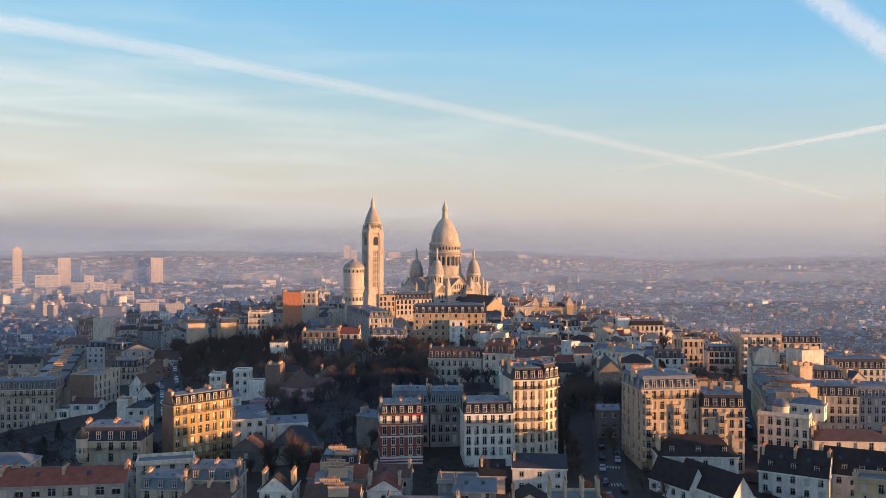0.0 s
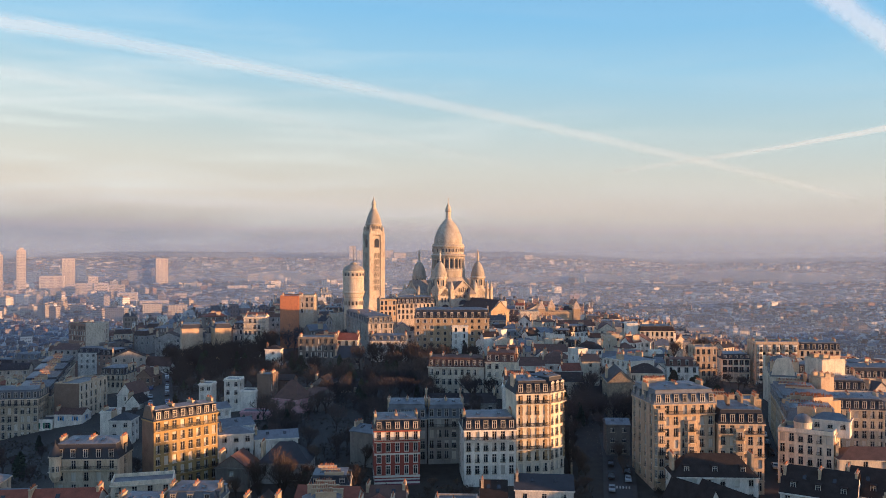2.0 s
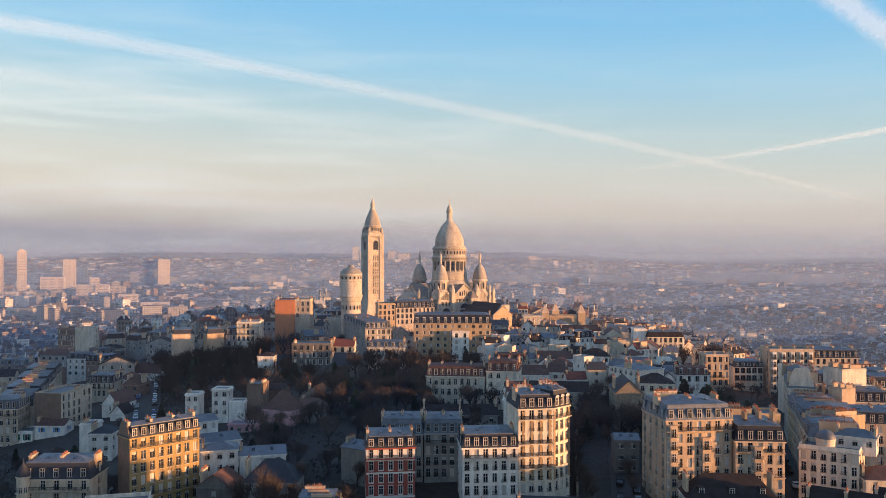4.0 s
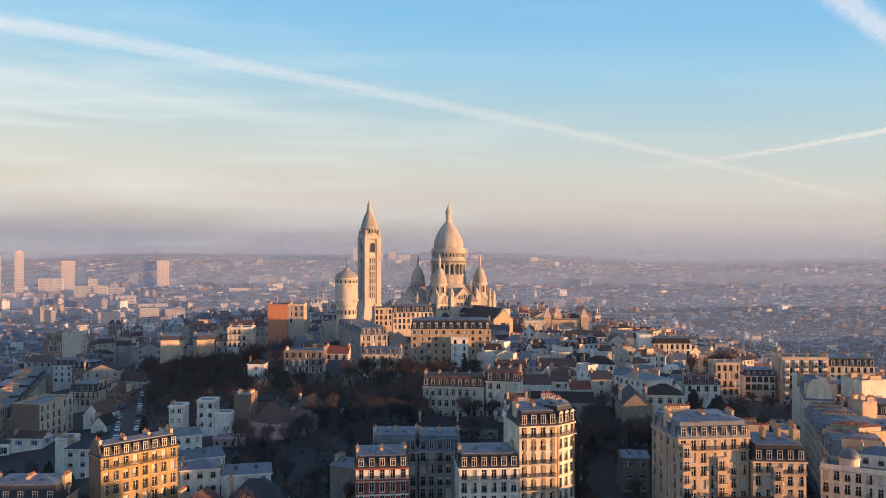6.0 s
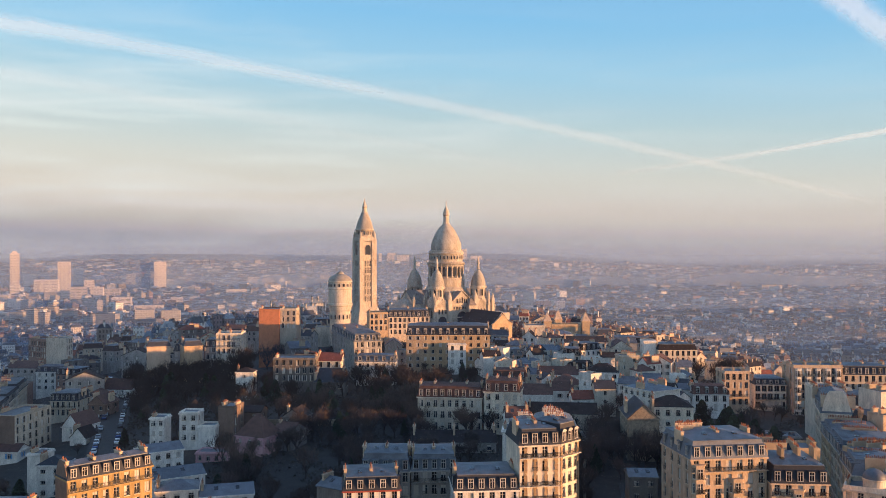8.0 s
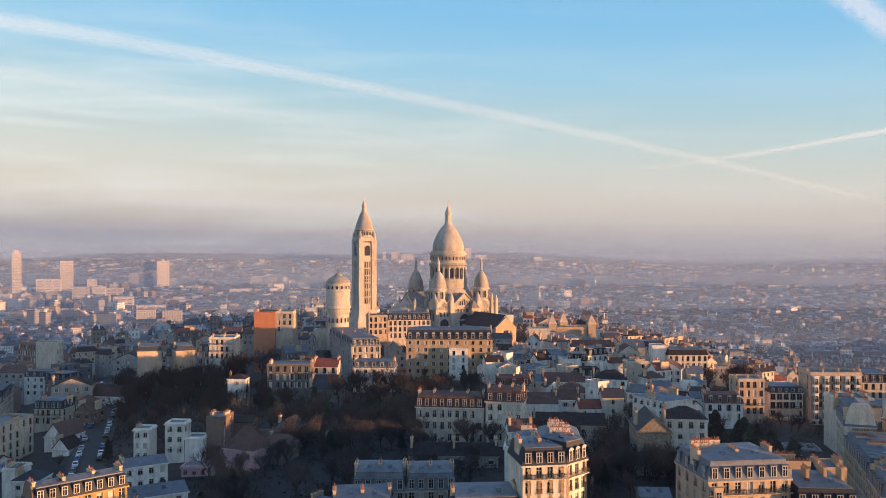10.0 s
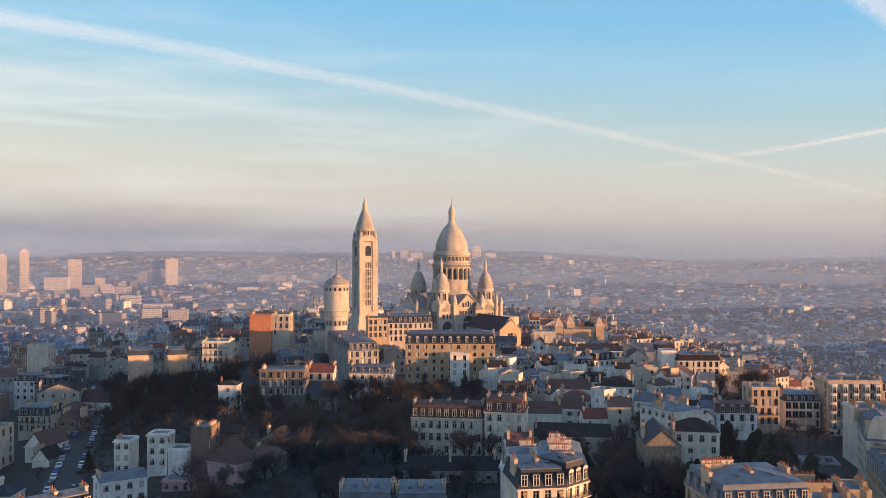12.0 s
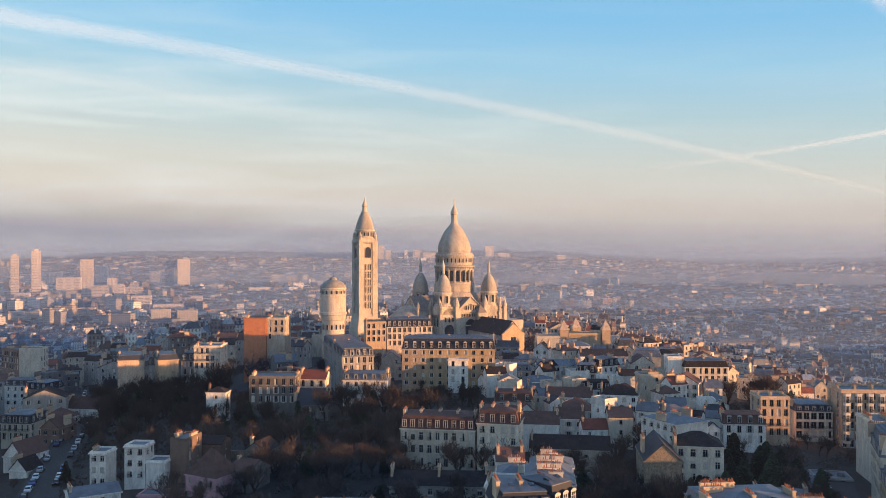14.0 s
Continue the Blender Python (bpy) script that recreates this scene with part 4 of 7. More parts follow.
for k in range(4):
    house("apartment_house", "grey stone street house with slate mansard", -134 - 5.6 * k, 355 + 21 * k, -139.3 - 5.6 * k, 375.6 + 21 * k, 13, 71.5 + 0.7 * k, (STONE, GREY, CREAM)[k % 3], rh=4.4, bays=7, sbays=0, left_bays=0, chimneys=4, group="street houses")
house("house", "white gabled house with brown roof", -110.4, 361, -103.6, 358.8, 11, 70.9, WHITE, "gable_front", 4.6, bays=1, sbays=3, roofmat=TILE, winh=1.5, winw=0.9, chimneys=1)
house("house", "small white gabled house with dark roof", -104.6, 353, -98.6, 351.4, 7, 68.6, WHITE, "gable_front", 3.6, bays=0, sbays=1, roofmat=DARKROOF, chimneys=1, winh=1.4)
house("house", "white rendered house with grey roof", -92.8, 299.2, -85.7, 299, 8, 72.8, WHITE, "hip", 2.0, bays=2, sbays=2, roofmat=SLATE, chimneys=1, winh=1.4)
house("house", "narrow white house with flat top", -97.0, 303, -92.9, 302.5, 7, 74.8, WHITE, "flat", 0.4, bays=0, sbays=1, chimneys=1, winh=1.4)
house("house", "white box-shaped house with flat roof", -70.2, 327.4, -65.6, 327, 6, 80.0, WHITE, "flat", 0.4, bays=2, sbays=0, winh=1.5, chimneys=1)
house("house", "white house with grey flat roof and terrace", -61.6, 329.5, -55.8, 329, 6, 81.2, WHITE, "flat", 0.5, bays=2, sbays=2, winh=1.6, chimneys=0)
house("house", "low white annexe with terrace rail", -55.6, 329, -50.2, 328.5, 6, 77.0, WHITE, "flat", 0.5, bays=0, sbays=0, chimneys=0)
house("house", "brown blind-walled house beside a terrace", -50.0, 332, -45.2, 331, 9, 82.4, BROWN, "flat", 0.5, bays=0, sbays=2, chimneys=2, cornice=False)
house("house", "pink rendered house with steep brown roof", -42.2, 320, -33.0, 315, 9.0, 76.2, PINK, "hip", 6.2, bays=3, sbays=2, roofmat=TILE, chimneys=0, winh=1.5, winw=1.0)
house("house", "grey old house with tiled roof", -31.5, 322, -25.5, 319, 9, 76.8, DARKSTONE, "gable", 2.4, bays=2, sbays=2, roofmat=TILE, chimneys=1, cl=1.2, winh=1.4, winw=0.9)
house("house", "low pink garden building", -53, 315, -43, 314, 6, 72, PINK, "flat", 0.4, bays=4, sbays=0, winh=1.5, winw=0.9, chimneys=0)
house("house", "white house with blue zinc roof", -48.3, 258, -39, 260, 8, 76.6, WHITE, "hip", 1.6, bays=3, sbays=1, roofmat=ZINC, winh=1.5, chimneys=1)
house("house", "white house with blue zinc roof", -38.5, 259.5, -26.5, 262, 8, 74.8, WHITE, "gable", 1.8, bays=3, sbays=1, roofmat=ZINC, winh=1.5, chimneys=1)
house("house", "long low house with white zinc roof", -57, 272, -42, 280, 9, 75, WHITE, "gable", 1.8, bays=4, sbays=1, roofmat=ZINC, winh=1.5, chimneys=1)
house("house", "old turreted house with slate roof", -36, 250, -22, 249, 10, 70.4, GREY, "hip", 5, bays=4, sbays=2, winh=1.5, chimneys=1)
house("house", "tiled old house with rubble gable", -47, 247, -38, 245.5, 9, 70.2, DARKSTONE, "gable_front", 3.4, bays=1, sbays=2, roofmat=TILE, winh=1.4, chimneys=1)
house("house", "white tower-like house with dark roof", -57.2, 396, -50.4, 395.5, 6, 84.6, WHITE, "hip", 1.6, bays=1, sbays=1, roofmat=DARKROOF, winh=1.2, winw=0.8, chimneys=1, cl=1.0, cmat=BROWN, top_rows=3)
house("mansion", "grey stone mansion with flat roof and tall windows", -43.4, 402, -26.8, 401, 12, 88.8, DARKSTONE, "flat", 0.6, bays=6, sbays=3, storeys=4, winh=2.3, chimneys=2, top_rows=3)
house("house", "red tiled house beside the mansion", -27, 410, -17, 409, 10, 87, CREAM, "gable", 3, bays=3, sbays=2, roofmat=REDTILE, chimneys=2, top_rows=3)
house("house", "blue-roofed house among trees", -26, 396, -15, 395, 9, 82, GREY, "gable", 3.5, bays=3, sbays=2, roofmat=SLATE, chimneys=2, top_rows=3)
# the school among the trees
house("school", "long cream house among bare trees with brown roof", 13.5, 335.4, 34.2, 332, 11, 84.8, CREAM, "mansard", 4.2, bays=9, sbays=2, roofmat=TILE, topmat=TILE, winh=2.2, chimneys=5, step=3.6)
house("house", "white house with brown tiled mansard", 34.8, 331.6, 46, 329, 11, 87.0, CREAM, "mansard", 4.2, bays=4, sbays=2, roofmat=TILE, topmat=TILE, winh=1.8, chimneys=4)
house("house", "long white house under a dark tiled roof", 87.5, 470, 108.4, 470, 9, 87.4, WHITE, "gable", 3.0, bays=6, sbays=2, roofmat=DARKROOF, winh=1.6, chimneys=2, top_rows=3)
house("house", "cream gabled house with brown roof", 102.8, 440.5, 112.3, 440, 10, 88.2, CREAM, "gable_front", 3.4, bays=2, sbays=2, roofmat=TILE, winh=1.6, chimneys=2, top_rows=3)
house("house", "white house with dark mansard roof", 76.9, 412.5, 88.7, 411.5, 9, 82.6, WHITE, "mansard", 3.4, bays=4, sbays=2, roofmat=DARKROOF, topmat=DARKROOF, winh=1.6, chimneys=2, top_rows=3)
house("house", "white blank-walled house with low dark roof", 94.7, 424.5, 106.0, 424, 9, 85.8, WHITE, "gable", 2.0, bays=0, sbays=2, roofmat=DARKROOF, chimneys=1, top_rows=3)
house("house", "cream house with brown mansard and skylights", 64.0, 372.5, 75.5, 371.5, 10, 82.4, CREAM, "hip", 3.4, bays=3, sbays=2, roofmat=TILE, winh=1.6, chimneys=2)
house("house", "long white house with red-brown tiled roof", 47.5, 351, 60.2, 349.5, 9, 82.6, WHITE, "gable", 3.2, bays=0, sbays=2, roofmat=TILE, chimneys=2)
house("house", "white house with brown mansard and white dormers", 43.8, 386, 56.8, 385, 10, 83.0, GREY, "mansard", 3.6, bays=3, sbays=2, roofmat=TILE, topmat=TILE, winh=1.7, chimneys=3, top_rows=3)
house("house", "long white-walled house under dark brown tiles", 50, 336.5, 72, 333, 9, 78.8, STONE, "gable", 3.2, bays=5, winh=1.3, winw=0.9, sbays=1, roofmat=DARKROOF, chimneys=1)
house("house", "tall pale blank-walled house by the church", 71.8, 500, 82.5, 499.5, 10, 93.0, CREAM, "flat", 0.5, bays=0, sbays=2, chimneys=1, top_rows=3)
house("house", "white house with zinc roof on the crest", 84.5, 500, 97, 499, 10, 88.6, WHITE, "hip", 2.0, bays=4, sbays=2, roofmat=ZINC, winh=1.6, chimneys=1, top_rows=3)
house("house", "white house with zinc roof on the crest", 56, 425, 70, 423.5, 10, 83.5, WHITE, "hip", 2.0, bays=4, sbays=2, roofmat=ZINC, winh=1.6, chimneys=3, top_rows=3)
house("house", "pale house with blue zinc roof", 50, 440, 62, 439, 10, 85.5, GREY, "mansard", 3.0, bays=4, sbays=2, roofmat=ZINC, winh=1.6, chimneys=2, top_rows=3)
house("house", "white house with low zinc roof", 66, 452, 80, 451, 10, 86, WHITE, "gable", 2.2, bays=4, sbays=2, roofmat=ZINC, winh=1.6, chimneys=2, top_rows=3)
house("apartment_house", "pale stone street house with slate attic", -129, 396.3, -118.4, 395, 12, 73.8, STONE, "mansard", 3.6, bays=4, sbays=3, chimneys=2, balconies=(1,), top_rows=3)
house("house", "brown brick house with tiled gable roof", -110.6, 386.5, -104, 385.2, 10, 74.2, BRICKBROWN, "gable_front", 3.2, bays=2, sbays=2, roofmat=TILE, winh=1.5, chimneys=2, top_rows=3)
house("house", "long white house with brown tiled roof", -120.5, 427, -106.5, 424.5, 9, 73.2, WHITE, "gable", 4.2, bays=4, sbays=0, roofmat=TILE, winh=1.4, chimneys=1, top_rows=3)
house("house", "white house with slate roof beside the street", -122, 412, -112.5, 410, 9, 72.5, WHITE, "hip", 3.2, bays=3, sbays=2, roofmat=TILE, winh=1.5, chimneys=1, top_rows=3)
house("apartment_house", "tall house with pale blank end wall", 145, 331.5, 155.5, 330.5, 12, 86.8, CREAM, "flat", 0.5, bays=0, sbays=0, chimneys=3, cl=5)
house("house", "low white house with dark tiled roof", 11.5, 312, 36.5, 310.6, 10, 75.2, GREY, "gable", 2.8, bays=6, sbays=1, roofmat=DARKROOF, winh=1.6, chimneys=3, ch=2.6)
house("house", "narrow blue-white gable house with zinc roof", 33, 264, 39, 263, 9, 88.5, WHITE, "flat", 0.4, bays=0, sbays=0, chimneys=1, topmat=ZINC)
for k, (hx, hy, hz) in enumerate(((40, 255, 91.5), (41, 264, 90.8), (36, 273, 88.2), (44, 281, 88.0))):
    house("house", "cream house with zinc roofs and rows of chimney pots", hx, hy, hx + 9, hy - 1, 8, hz, (CREAM, WHITE)[k % 2], "hip", 2, bays=3, sbays=2, roofmat=ZINC, chimneys=3, cl=2.6, ch=0.9, cmat=CREAM, across=True)
# right of the hill
house("house", "brown rubble-stone gabled house with slate roof", 74.5, 304.5, 83.5, 303.5, 16, 83.2, RUBBLE, "gable_front", 4.3, bays=0, sbays=2, left_bays=4, chimneys=2, winh=1.4, winw=0.9)
house("house", "low house with dark hipped roof and white windows", 83.8, 311, 95.6, 309, 10, 85.4, CREAM, "hip", 2.9, bays=4, sbays=2, roofmat=DARKROOF, chimneys=1, winh=1.8)
house("house", "white house with blank side wall and zinc roof", 88.5, 326.5, 99, 331.8, 14, 87.4, WHITE, "hip", 1.4, bays=0, sbays=0, left_bays=5, roofmat=ZINC, chimneys=3, winh=1.6)
house("house", "white house with brown mansard and arched dormers", 112.0, 357, 124.6, 356, 9, 81.2, WHITE, "mansard", 3.4, bays=4, sbays=2, roofmat=TILE, topmat=TILE, arched=True, chimneys=2)
house("apartment_house", "cream rendered apartment house with flat roof", 127.0, 366.2, 136.0, 365.6, 11, 87.4, SAND, "flat", 0.7, bays=3, sbays=0, left_bays=2, balconies=(3,), chimneys=3, cl=2.0)
house("apartment_house", "pale modern house with long glazed balconies", 141.5, 374, 153.2, 373.0, 12, 81.8, CREAM, "mansard", 2.6, bays=4, sbays=0, winw=1.8, balconies=(2, 3), chimneys=2, roofmat=SLATE)
bays_house = house("apartment_house", "cream apartment house with brick bays and white bow windows", 154.2, 369, 172.0, 367.5, 12, 89.0, SAND, "flat", 0.8, bays=7, sbays=2, chimneys=4, cl=2.4, balconies=(3,))
for k in range(5):
    bow_front(bays_house, -7.2 + 3.6 * k, 0, 88.2 - bays_house.matrix_basis.translation.z, 5, 2.3, WHITE, out=0.7)
house("apartment_house", "cream apartment house with brick bays", 173, 369, 190, 367, 12, 86, STONE, "mansard", 4, bays=6, sbays=2, chimneys=3)
house("house", "white three-storey house with dark roof", 80.5, 390, 93, 387.4, 10, 84.6, WHITE, "hip", 3, bays=4, sbays=2, roofmat=DARKROOF, chimneys=2, winh=1.6, top_rows=3)
house("apartment_house", "cream lit apartment house with dark roof and gable chimney", 121, 428, 138, 427.6, 12, 88.6, CREAM, "mansard", 3, bays=5, sbays=0, left_bays=0, roofmat=DARKROOF, dormers=False, chimneys=3, top_rows=3)
house("house", "brown brick house with balcony", 106.5, 422, 120.6, 421.5, 9, 84.5, CHIMNEY, "flat", 0.6, bays=5, sbays=2, chimneys=3, top_rows=3)
house("house", "white square block house", 115.5, 432, 121, 431.5, 8, 92, WHITE, "flat", 0.4, bays=0, sbays=1, chimneys=0, top_rows=3)
house("house", "white house with grey roof", 62, 395, 78, 392, 9, 83, WHITE, "gable", 3, bays=4, sbays=2, roofmat=TILE, chimneys=2, winh=1.6, top_rows=3)
# the crest
house("hotel", "long ochre rendered hotel with slate mansard and dormers", 10.0, 440.5, 47.4, 438.2, 14, 94.5, TAN, "mansard", 5.2, bays=11, sbays=3, arched=True, chimneys=3, winh=1.7, cl=2.0, top_rows=6)
house("apartment_house", "long grey apartment house with zinc roof and curved gable", -12.6, 425.4, -0.6, 428.6, 54, 93.2, GREY, "mansard", 4, bays=4, sbays=0, left_bays=14, roofmat=ZINC, chimneys=3, top_rows=3)
house("house", "white house with rounded attic", -11, 413, 5.5, 411.5, 9, 86.2, WHITE, "mansard", 3.2, bays=5, sbays=2, roofmat=ZINC, chimneys=2, winh=1.6, top_rows=3)
house("apartment_house", "tall house with orange brick party wall", -61.7, 475.2, -51.8, 475, 14, 103.6, ORANGE, "flat", 0.5, bays=0, sbays=0, left_bays=3, chimneys=2, cornice=False, top_rows=3)
house("apartment_house", "tall pale rendered apartment house", -51.6, 476, -43.6, 475.6, 13, 103.4, STONE, "flat", 0.8, bays=3, sbays=3, chimneys=2, top_rows=3)
house("apartment_house", "rounded cream house end catching the sun", -106, 444, -96.4, 447, 14, 89.4, SAND, "mansard", 2.4, bays=0, sbays=4, left_bays=0, dormers=False, chimneys=2, top_rows=3)
house("apartment_house", "cream house end with blank wall", -89.2, 443, -82, 446.5, 14, 89.6, TAN, "mansard", 2.6, bays=0, sbays=3, left_bays=0, dormers=False, chimneys=2, top_rows=3)
house("apartment_house", "cream apartment house with balconies and red chimneys", -76.2, 448, -65.2, 448, 12, 94.3, CREAM, "flat", 0.7, bays=4, sbays=2, balconies=(1, 2), chimneys=3, top_rows=3)
house("apartment_house", "slate-roofed house between two blank walls", -96, 451, -89.4, 451, 11, 86.5, GREY, rh=4, bays=3, sbays=0, chimneys=1, top_rows=3)
house("apartment_house", "slate-roofed house between two blank walls", -81.8, 450, -76.6, 450, 11, 88.5, GREY, rh=4, bays=2, sbays=0, chimneys=1, top_rows=3)
house("apartment_house", "brick apartment block with white window bands", -187, 511, -174.2, 501.5, 9, 86, BRICKBROWN, "flat", 1.0, bays=7, sbays=0, chimneys=2, top_rows=3)
house("apartment_house", "blank white rendered gable wall", -174, 501.5, -164, 501.9, 9, 87, CREAM, "flat", 0.6, bays=0, sbays=3, chimneys=1, cornice=False, top_rows=3)
house("apartment_house", "cream row house below the basilica with slate mansard", -8.6, 491.5, 0.6, 493, 12, 100.4, TAN, "flat", 0.6, bays=3, sbays=1, chimneys=2, top_rows=3)
house("apartment_house", "cream and brick row house below the basilica", 1, 493, 22, 496, 12, 98.4, STONE, "mansard", 4.4, bays=8, sbays=2, chimneys=3, top_rows=3)
house("church", "old stone church with dark roof and lit pediment", 56.8, 522.2, 68.2, 527.9, 38, 91.5, GREY, "gable_front", 7, bays=0, sbays=0, roofmat=DARKROOF, chimneys=0, category="church", cornice=False)
house("church", "cream stone church front with a pediment and door", 57.2, 521.4, 68.8, 527.2, 0.7, 91.8, TAN, "gable_front", 5.4, bays=1, sbays=0, roofmat=TAN, chimneys=0, category="church", winw=3, winh=7, kinds=("glass",), storeys=1, step=9)
house("house", "white house with slate roof before the church", 52, 498, 63, 497, 9, 88.5, GREY, "gable", 2.6, bays=4, sbays=0, winh=1.5, chimneys=2)
house("house", "low house with dark roof before the church", 38, 500, 50, 499, 9, 88, GREY, "gable", 3, bays=4, sbays=0, roofmat=DARKROOF, winh=1.5, chimneys=2)
for tx, ty in ((92, 560), (115, 560), (101, 574)):
    house("turret", "small stone turret with pyramid roof", tx, ty, tx + 4.5, ty, 4.5, 90.4, TAN, "hip", 5.4, bays=0, sbays=0, roofmat=SAND, chimneys=0, category="turret", group="turrets")
house("house", "crenellated stone reservoir house", 97, 561, 114.5, 561, 10, 87.6, TAN, "flat", 1.0, bays=0, sbays=0, chimneys=0, top_rows=3)
# roofs at the foot of the picture
house("school", "long school with red tiled roof and white windows", -93, 203, -64, 205, 10, 72.4, GREY, "gable", 3.2, bays=8, sbays=1, roofmat=REDTILE, winw=1.9, winh=1.9, chimneys=3)
house("house", "pale house with blue zinc hipped roof", -108, 221, -93, 222, 9, 73, STONE, "hip", 2.2, bays=5, sbays=2, roofmat=ZINC, chimneys=0)
house("house", "pale house with blue zinc hipped roof", -94, 212.5, -78, 213.5, 8, 71.6, STONE, "hip", 2.0, bays=5, sbays=2, roofmat=ZINC, chimneys=1)
house("house", "pale house with blue zinc mansard", -60, 204, -50, 203, 10, 71.2, STONE, "mansard", 3.0, bays=3, sbays=2, roofmat=ZINC, chimneys=2)
house("house", "pale house with zinc roof and rows of chimney pots", -49.5, 207, -38, 206, 10, 72.5, STONE, "mansard", 3.2, bays=3, sbays=2, roofmat=ZINC, chimneys=3, cl=2.6, ch=1.6)
house("house", "pale house with zinc roof and rows of chimney pots", -48, 193, -37, 192, 10, 72.0, GREY, "hip", 2.4, bays=3, sbays=2, roofmat=TILE, chimneys=3, cl=2.6, ch=1.6)
house("house", "low house with terrace garden", -66, 221, -52, 224, 8, 72.6, CREAM, "flat", 0.9, bays=4, sbays=1, chimneys=0)
house("house", "white gabled house with dark roof", -31.5, 200, -24, 199.2, 9, 71.6, WHITE, "gable_front", 3.4, bays=2, sbays=2, roofmat=DARKROOF, winh=1.4, chimneys=2)
for k in range(4):
    house("house", "small grey house with %s roof and chimney pots" % ("brown tiled", "zinc", "red tiled", "slate")[k], -22 + (1.6, 3.4, 0.4, 2.8)[k], 193 + 10.2 * k, -9 + (0.9, -1.2, 1.8, -0.6)[k], 192 + 10.2 * k + (0, 1.6, -1.2, 0.8)[k], 8.6, 70.4 + (0.8, 2.0, 0.4, 1.2)[k], (GREY, STONE, GREY, CREAM)[k],
          ("gable", "hip", "gable", "mansard")[k], 2.6, bays=3, sbays=2, roofmat=(TILE, ZINC, REDTILE, SLATE)[k], chimneys=3, cl=4.6, ch=1.3, winh=1.5, across=True)
house("house", "low white house with red tiled roof", -6.5, 205, 1.5, 204.5, 8, 69.8, WHITE, "gable_front", 2.6, bays=1, sbays=2, roofmat=REDTILE, chimneys=2, winh=1.4)
house("house", "small grey house with brown tiled roof", -5.5, 217, 4, 216, 8, 69.6, GREY, "gable", 2.6, bays=3, sbays=1, roofmat=TILE, chimneys=2, winh=1.4)
house("house", "house with ribbed zinc roof", -2, 180, 14, 179, 9, 71.2, CREAM, "gable", 3.2, bays=5, sbays=1, roofmat=ZINC, chimneys=2)
house("house", "house with blue zinc roof and balcony window", 14, 200, 24, 199, 9, 70.6, GREY, "gable", 2.2, bays=2, sbays=1, roofmat=ZINC, winw=2.0, chimneys=1)
house("house", "small lit gabled house with dark roof", 26, 187, 34, 186, 8, 71.4, CREAM, "gable_front", 2.4, bays=0, sbays=1, roofmat=DARKROOF, chimneys=1)
house("house", "flat-roofed house with tall chimneys", 35, 190, 47, 189, 9, 70.6, CREAM, "flat", 0.8, bays=3, sbays=2, chimneys=4, ch=4)
house("house", "low house with pale blue and dark roofs", 31, 221, 45, 219, 8, 70.5, WHITE, "gable", 3.0, bays=3, sbays=1, roofmat=SLATE, chimneys=1, winh=1.4)
house("house", "narrow house under a steep dark roof", 22.5, 221, 29, 220.4, 9, 68.5, GREY, "gable", 3.4, bays=0, sbays=1, roofmat=DARKROOF, chimneys=1)
house("house", "low dark house with small terrace", 11, 214, 21, 213, 8, 69, GREY, "flat", 0.6, bays=3, sbays=1, chimneys=1)
house("house", "white stair pavilion against the hotel", 28.5, 436.4, 36.5, 435.9, 2.8, 90.6, WHITE, "flat", 0.4, bays=2, sbays=0, chimneys=0, winh=2.0, top_rows=3)

house("house", "small white house with brown roof and white gable", 60.5, 364, 70, 362.5, 8, 81.6, WHITE, "gable", 3.0, bays=3, sbays=1, roofmat=TILE, chimneys=2, winh=1.4)
house("house", "low house with blue zinc roof behind white gables", 58, 404, 67, 403, 8, 81.8, WHITE, "gable", 2.2, bays=2, sbays=1, roofmat=ZINC, chimneys=1, winh=1.4, top_rows=2)
house("house", "low house with zinc roof and red chimneys", 86, 292, 98, 290, 9, 76.3, CREAM, "hip", 1.8, bays=4, sbays=2, roofmat=ZINC, chimneys=3, cl=4, winh=1.5, across=True)
house("house", "low house with blue zinc roof in a garden", 100, 300, 112, 297, 8, 75.4, WHITE, "gable", 1.8, bays=3, sbays=1, roofmat=ZINC, chimneys=2, winh=1.5)
house("house", "low garden studio with blue zinc roof", 118, 321, 127, 319, 8, 72.6, WHITE, "gable", 1.8, bays=3, sbays=1, roofmat=ZINC, chimneys=1, cl=1.2, winh=1.4)
house("house", "low garage with flat zinc roof beside a yard", 128.5, 331, 138, 329, 8, 71.6, GREY, "flat", 0.4, bays=2, sbays=1, topmat=ZINC, chimneys=0, winh=1.4)
house("house", "low studio with dark zinc roof in a garden", 96, 278, 107, 276, 8, 74.2, GREY, "gable", 2.0, bays=3, sbays=1, roofmat=SLATE, chimneys=1, winh=1.5)
house("house", "low brown rendered house behind white garden houses", -46.5, 341, -38, 340, 8, 79.4, BROWN, "gable", 1.6, bays=2, sbays=1, roofmat=DARKROOF, chimneys=1, cl=1.2, winh=1.4, cornice=False)
house("house", "old grey house with high gable wall", -30, 334, -23.5, 332, 8, 79.0, DARKSTONE, "gable_front", 2.6, bays=2, sbays=1, roofmat=DARKROOF, chimneys=1, cl=1.2, winh=1.3, winw=0.9)
house("house", "old dark house with tiled roof below the mansion", -26.5, 392, -14, 391, 9, 81.0, DARKSTONE, "hip", 3.2, bays=3, sbays=2, roofmat=SLATE, chimneys=1, winh=1.4, top_rows=2)
house("house", "long low house with pale blue zinc roof", -65, 303, -55, 309, 9, 74.8, WHITE, "gable", 1.6, bays=4, sbays=1, roofmat=ZINC, chimneys=1, winh=1.5)

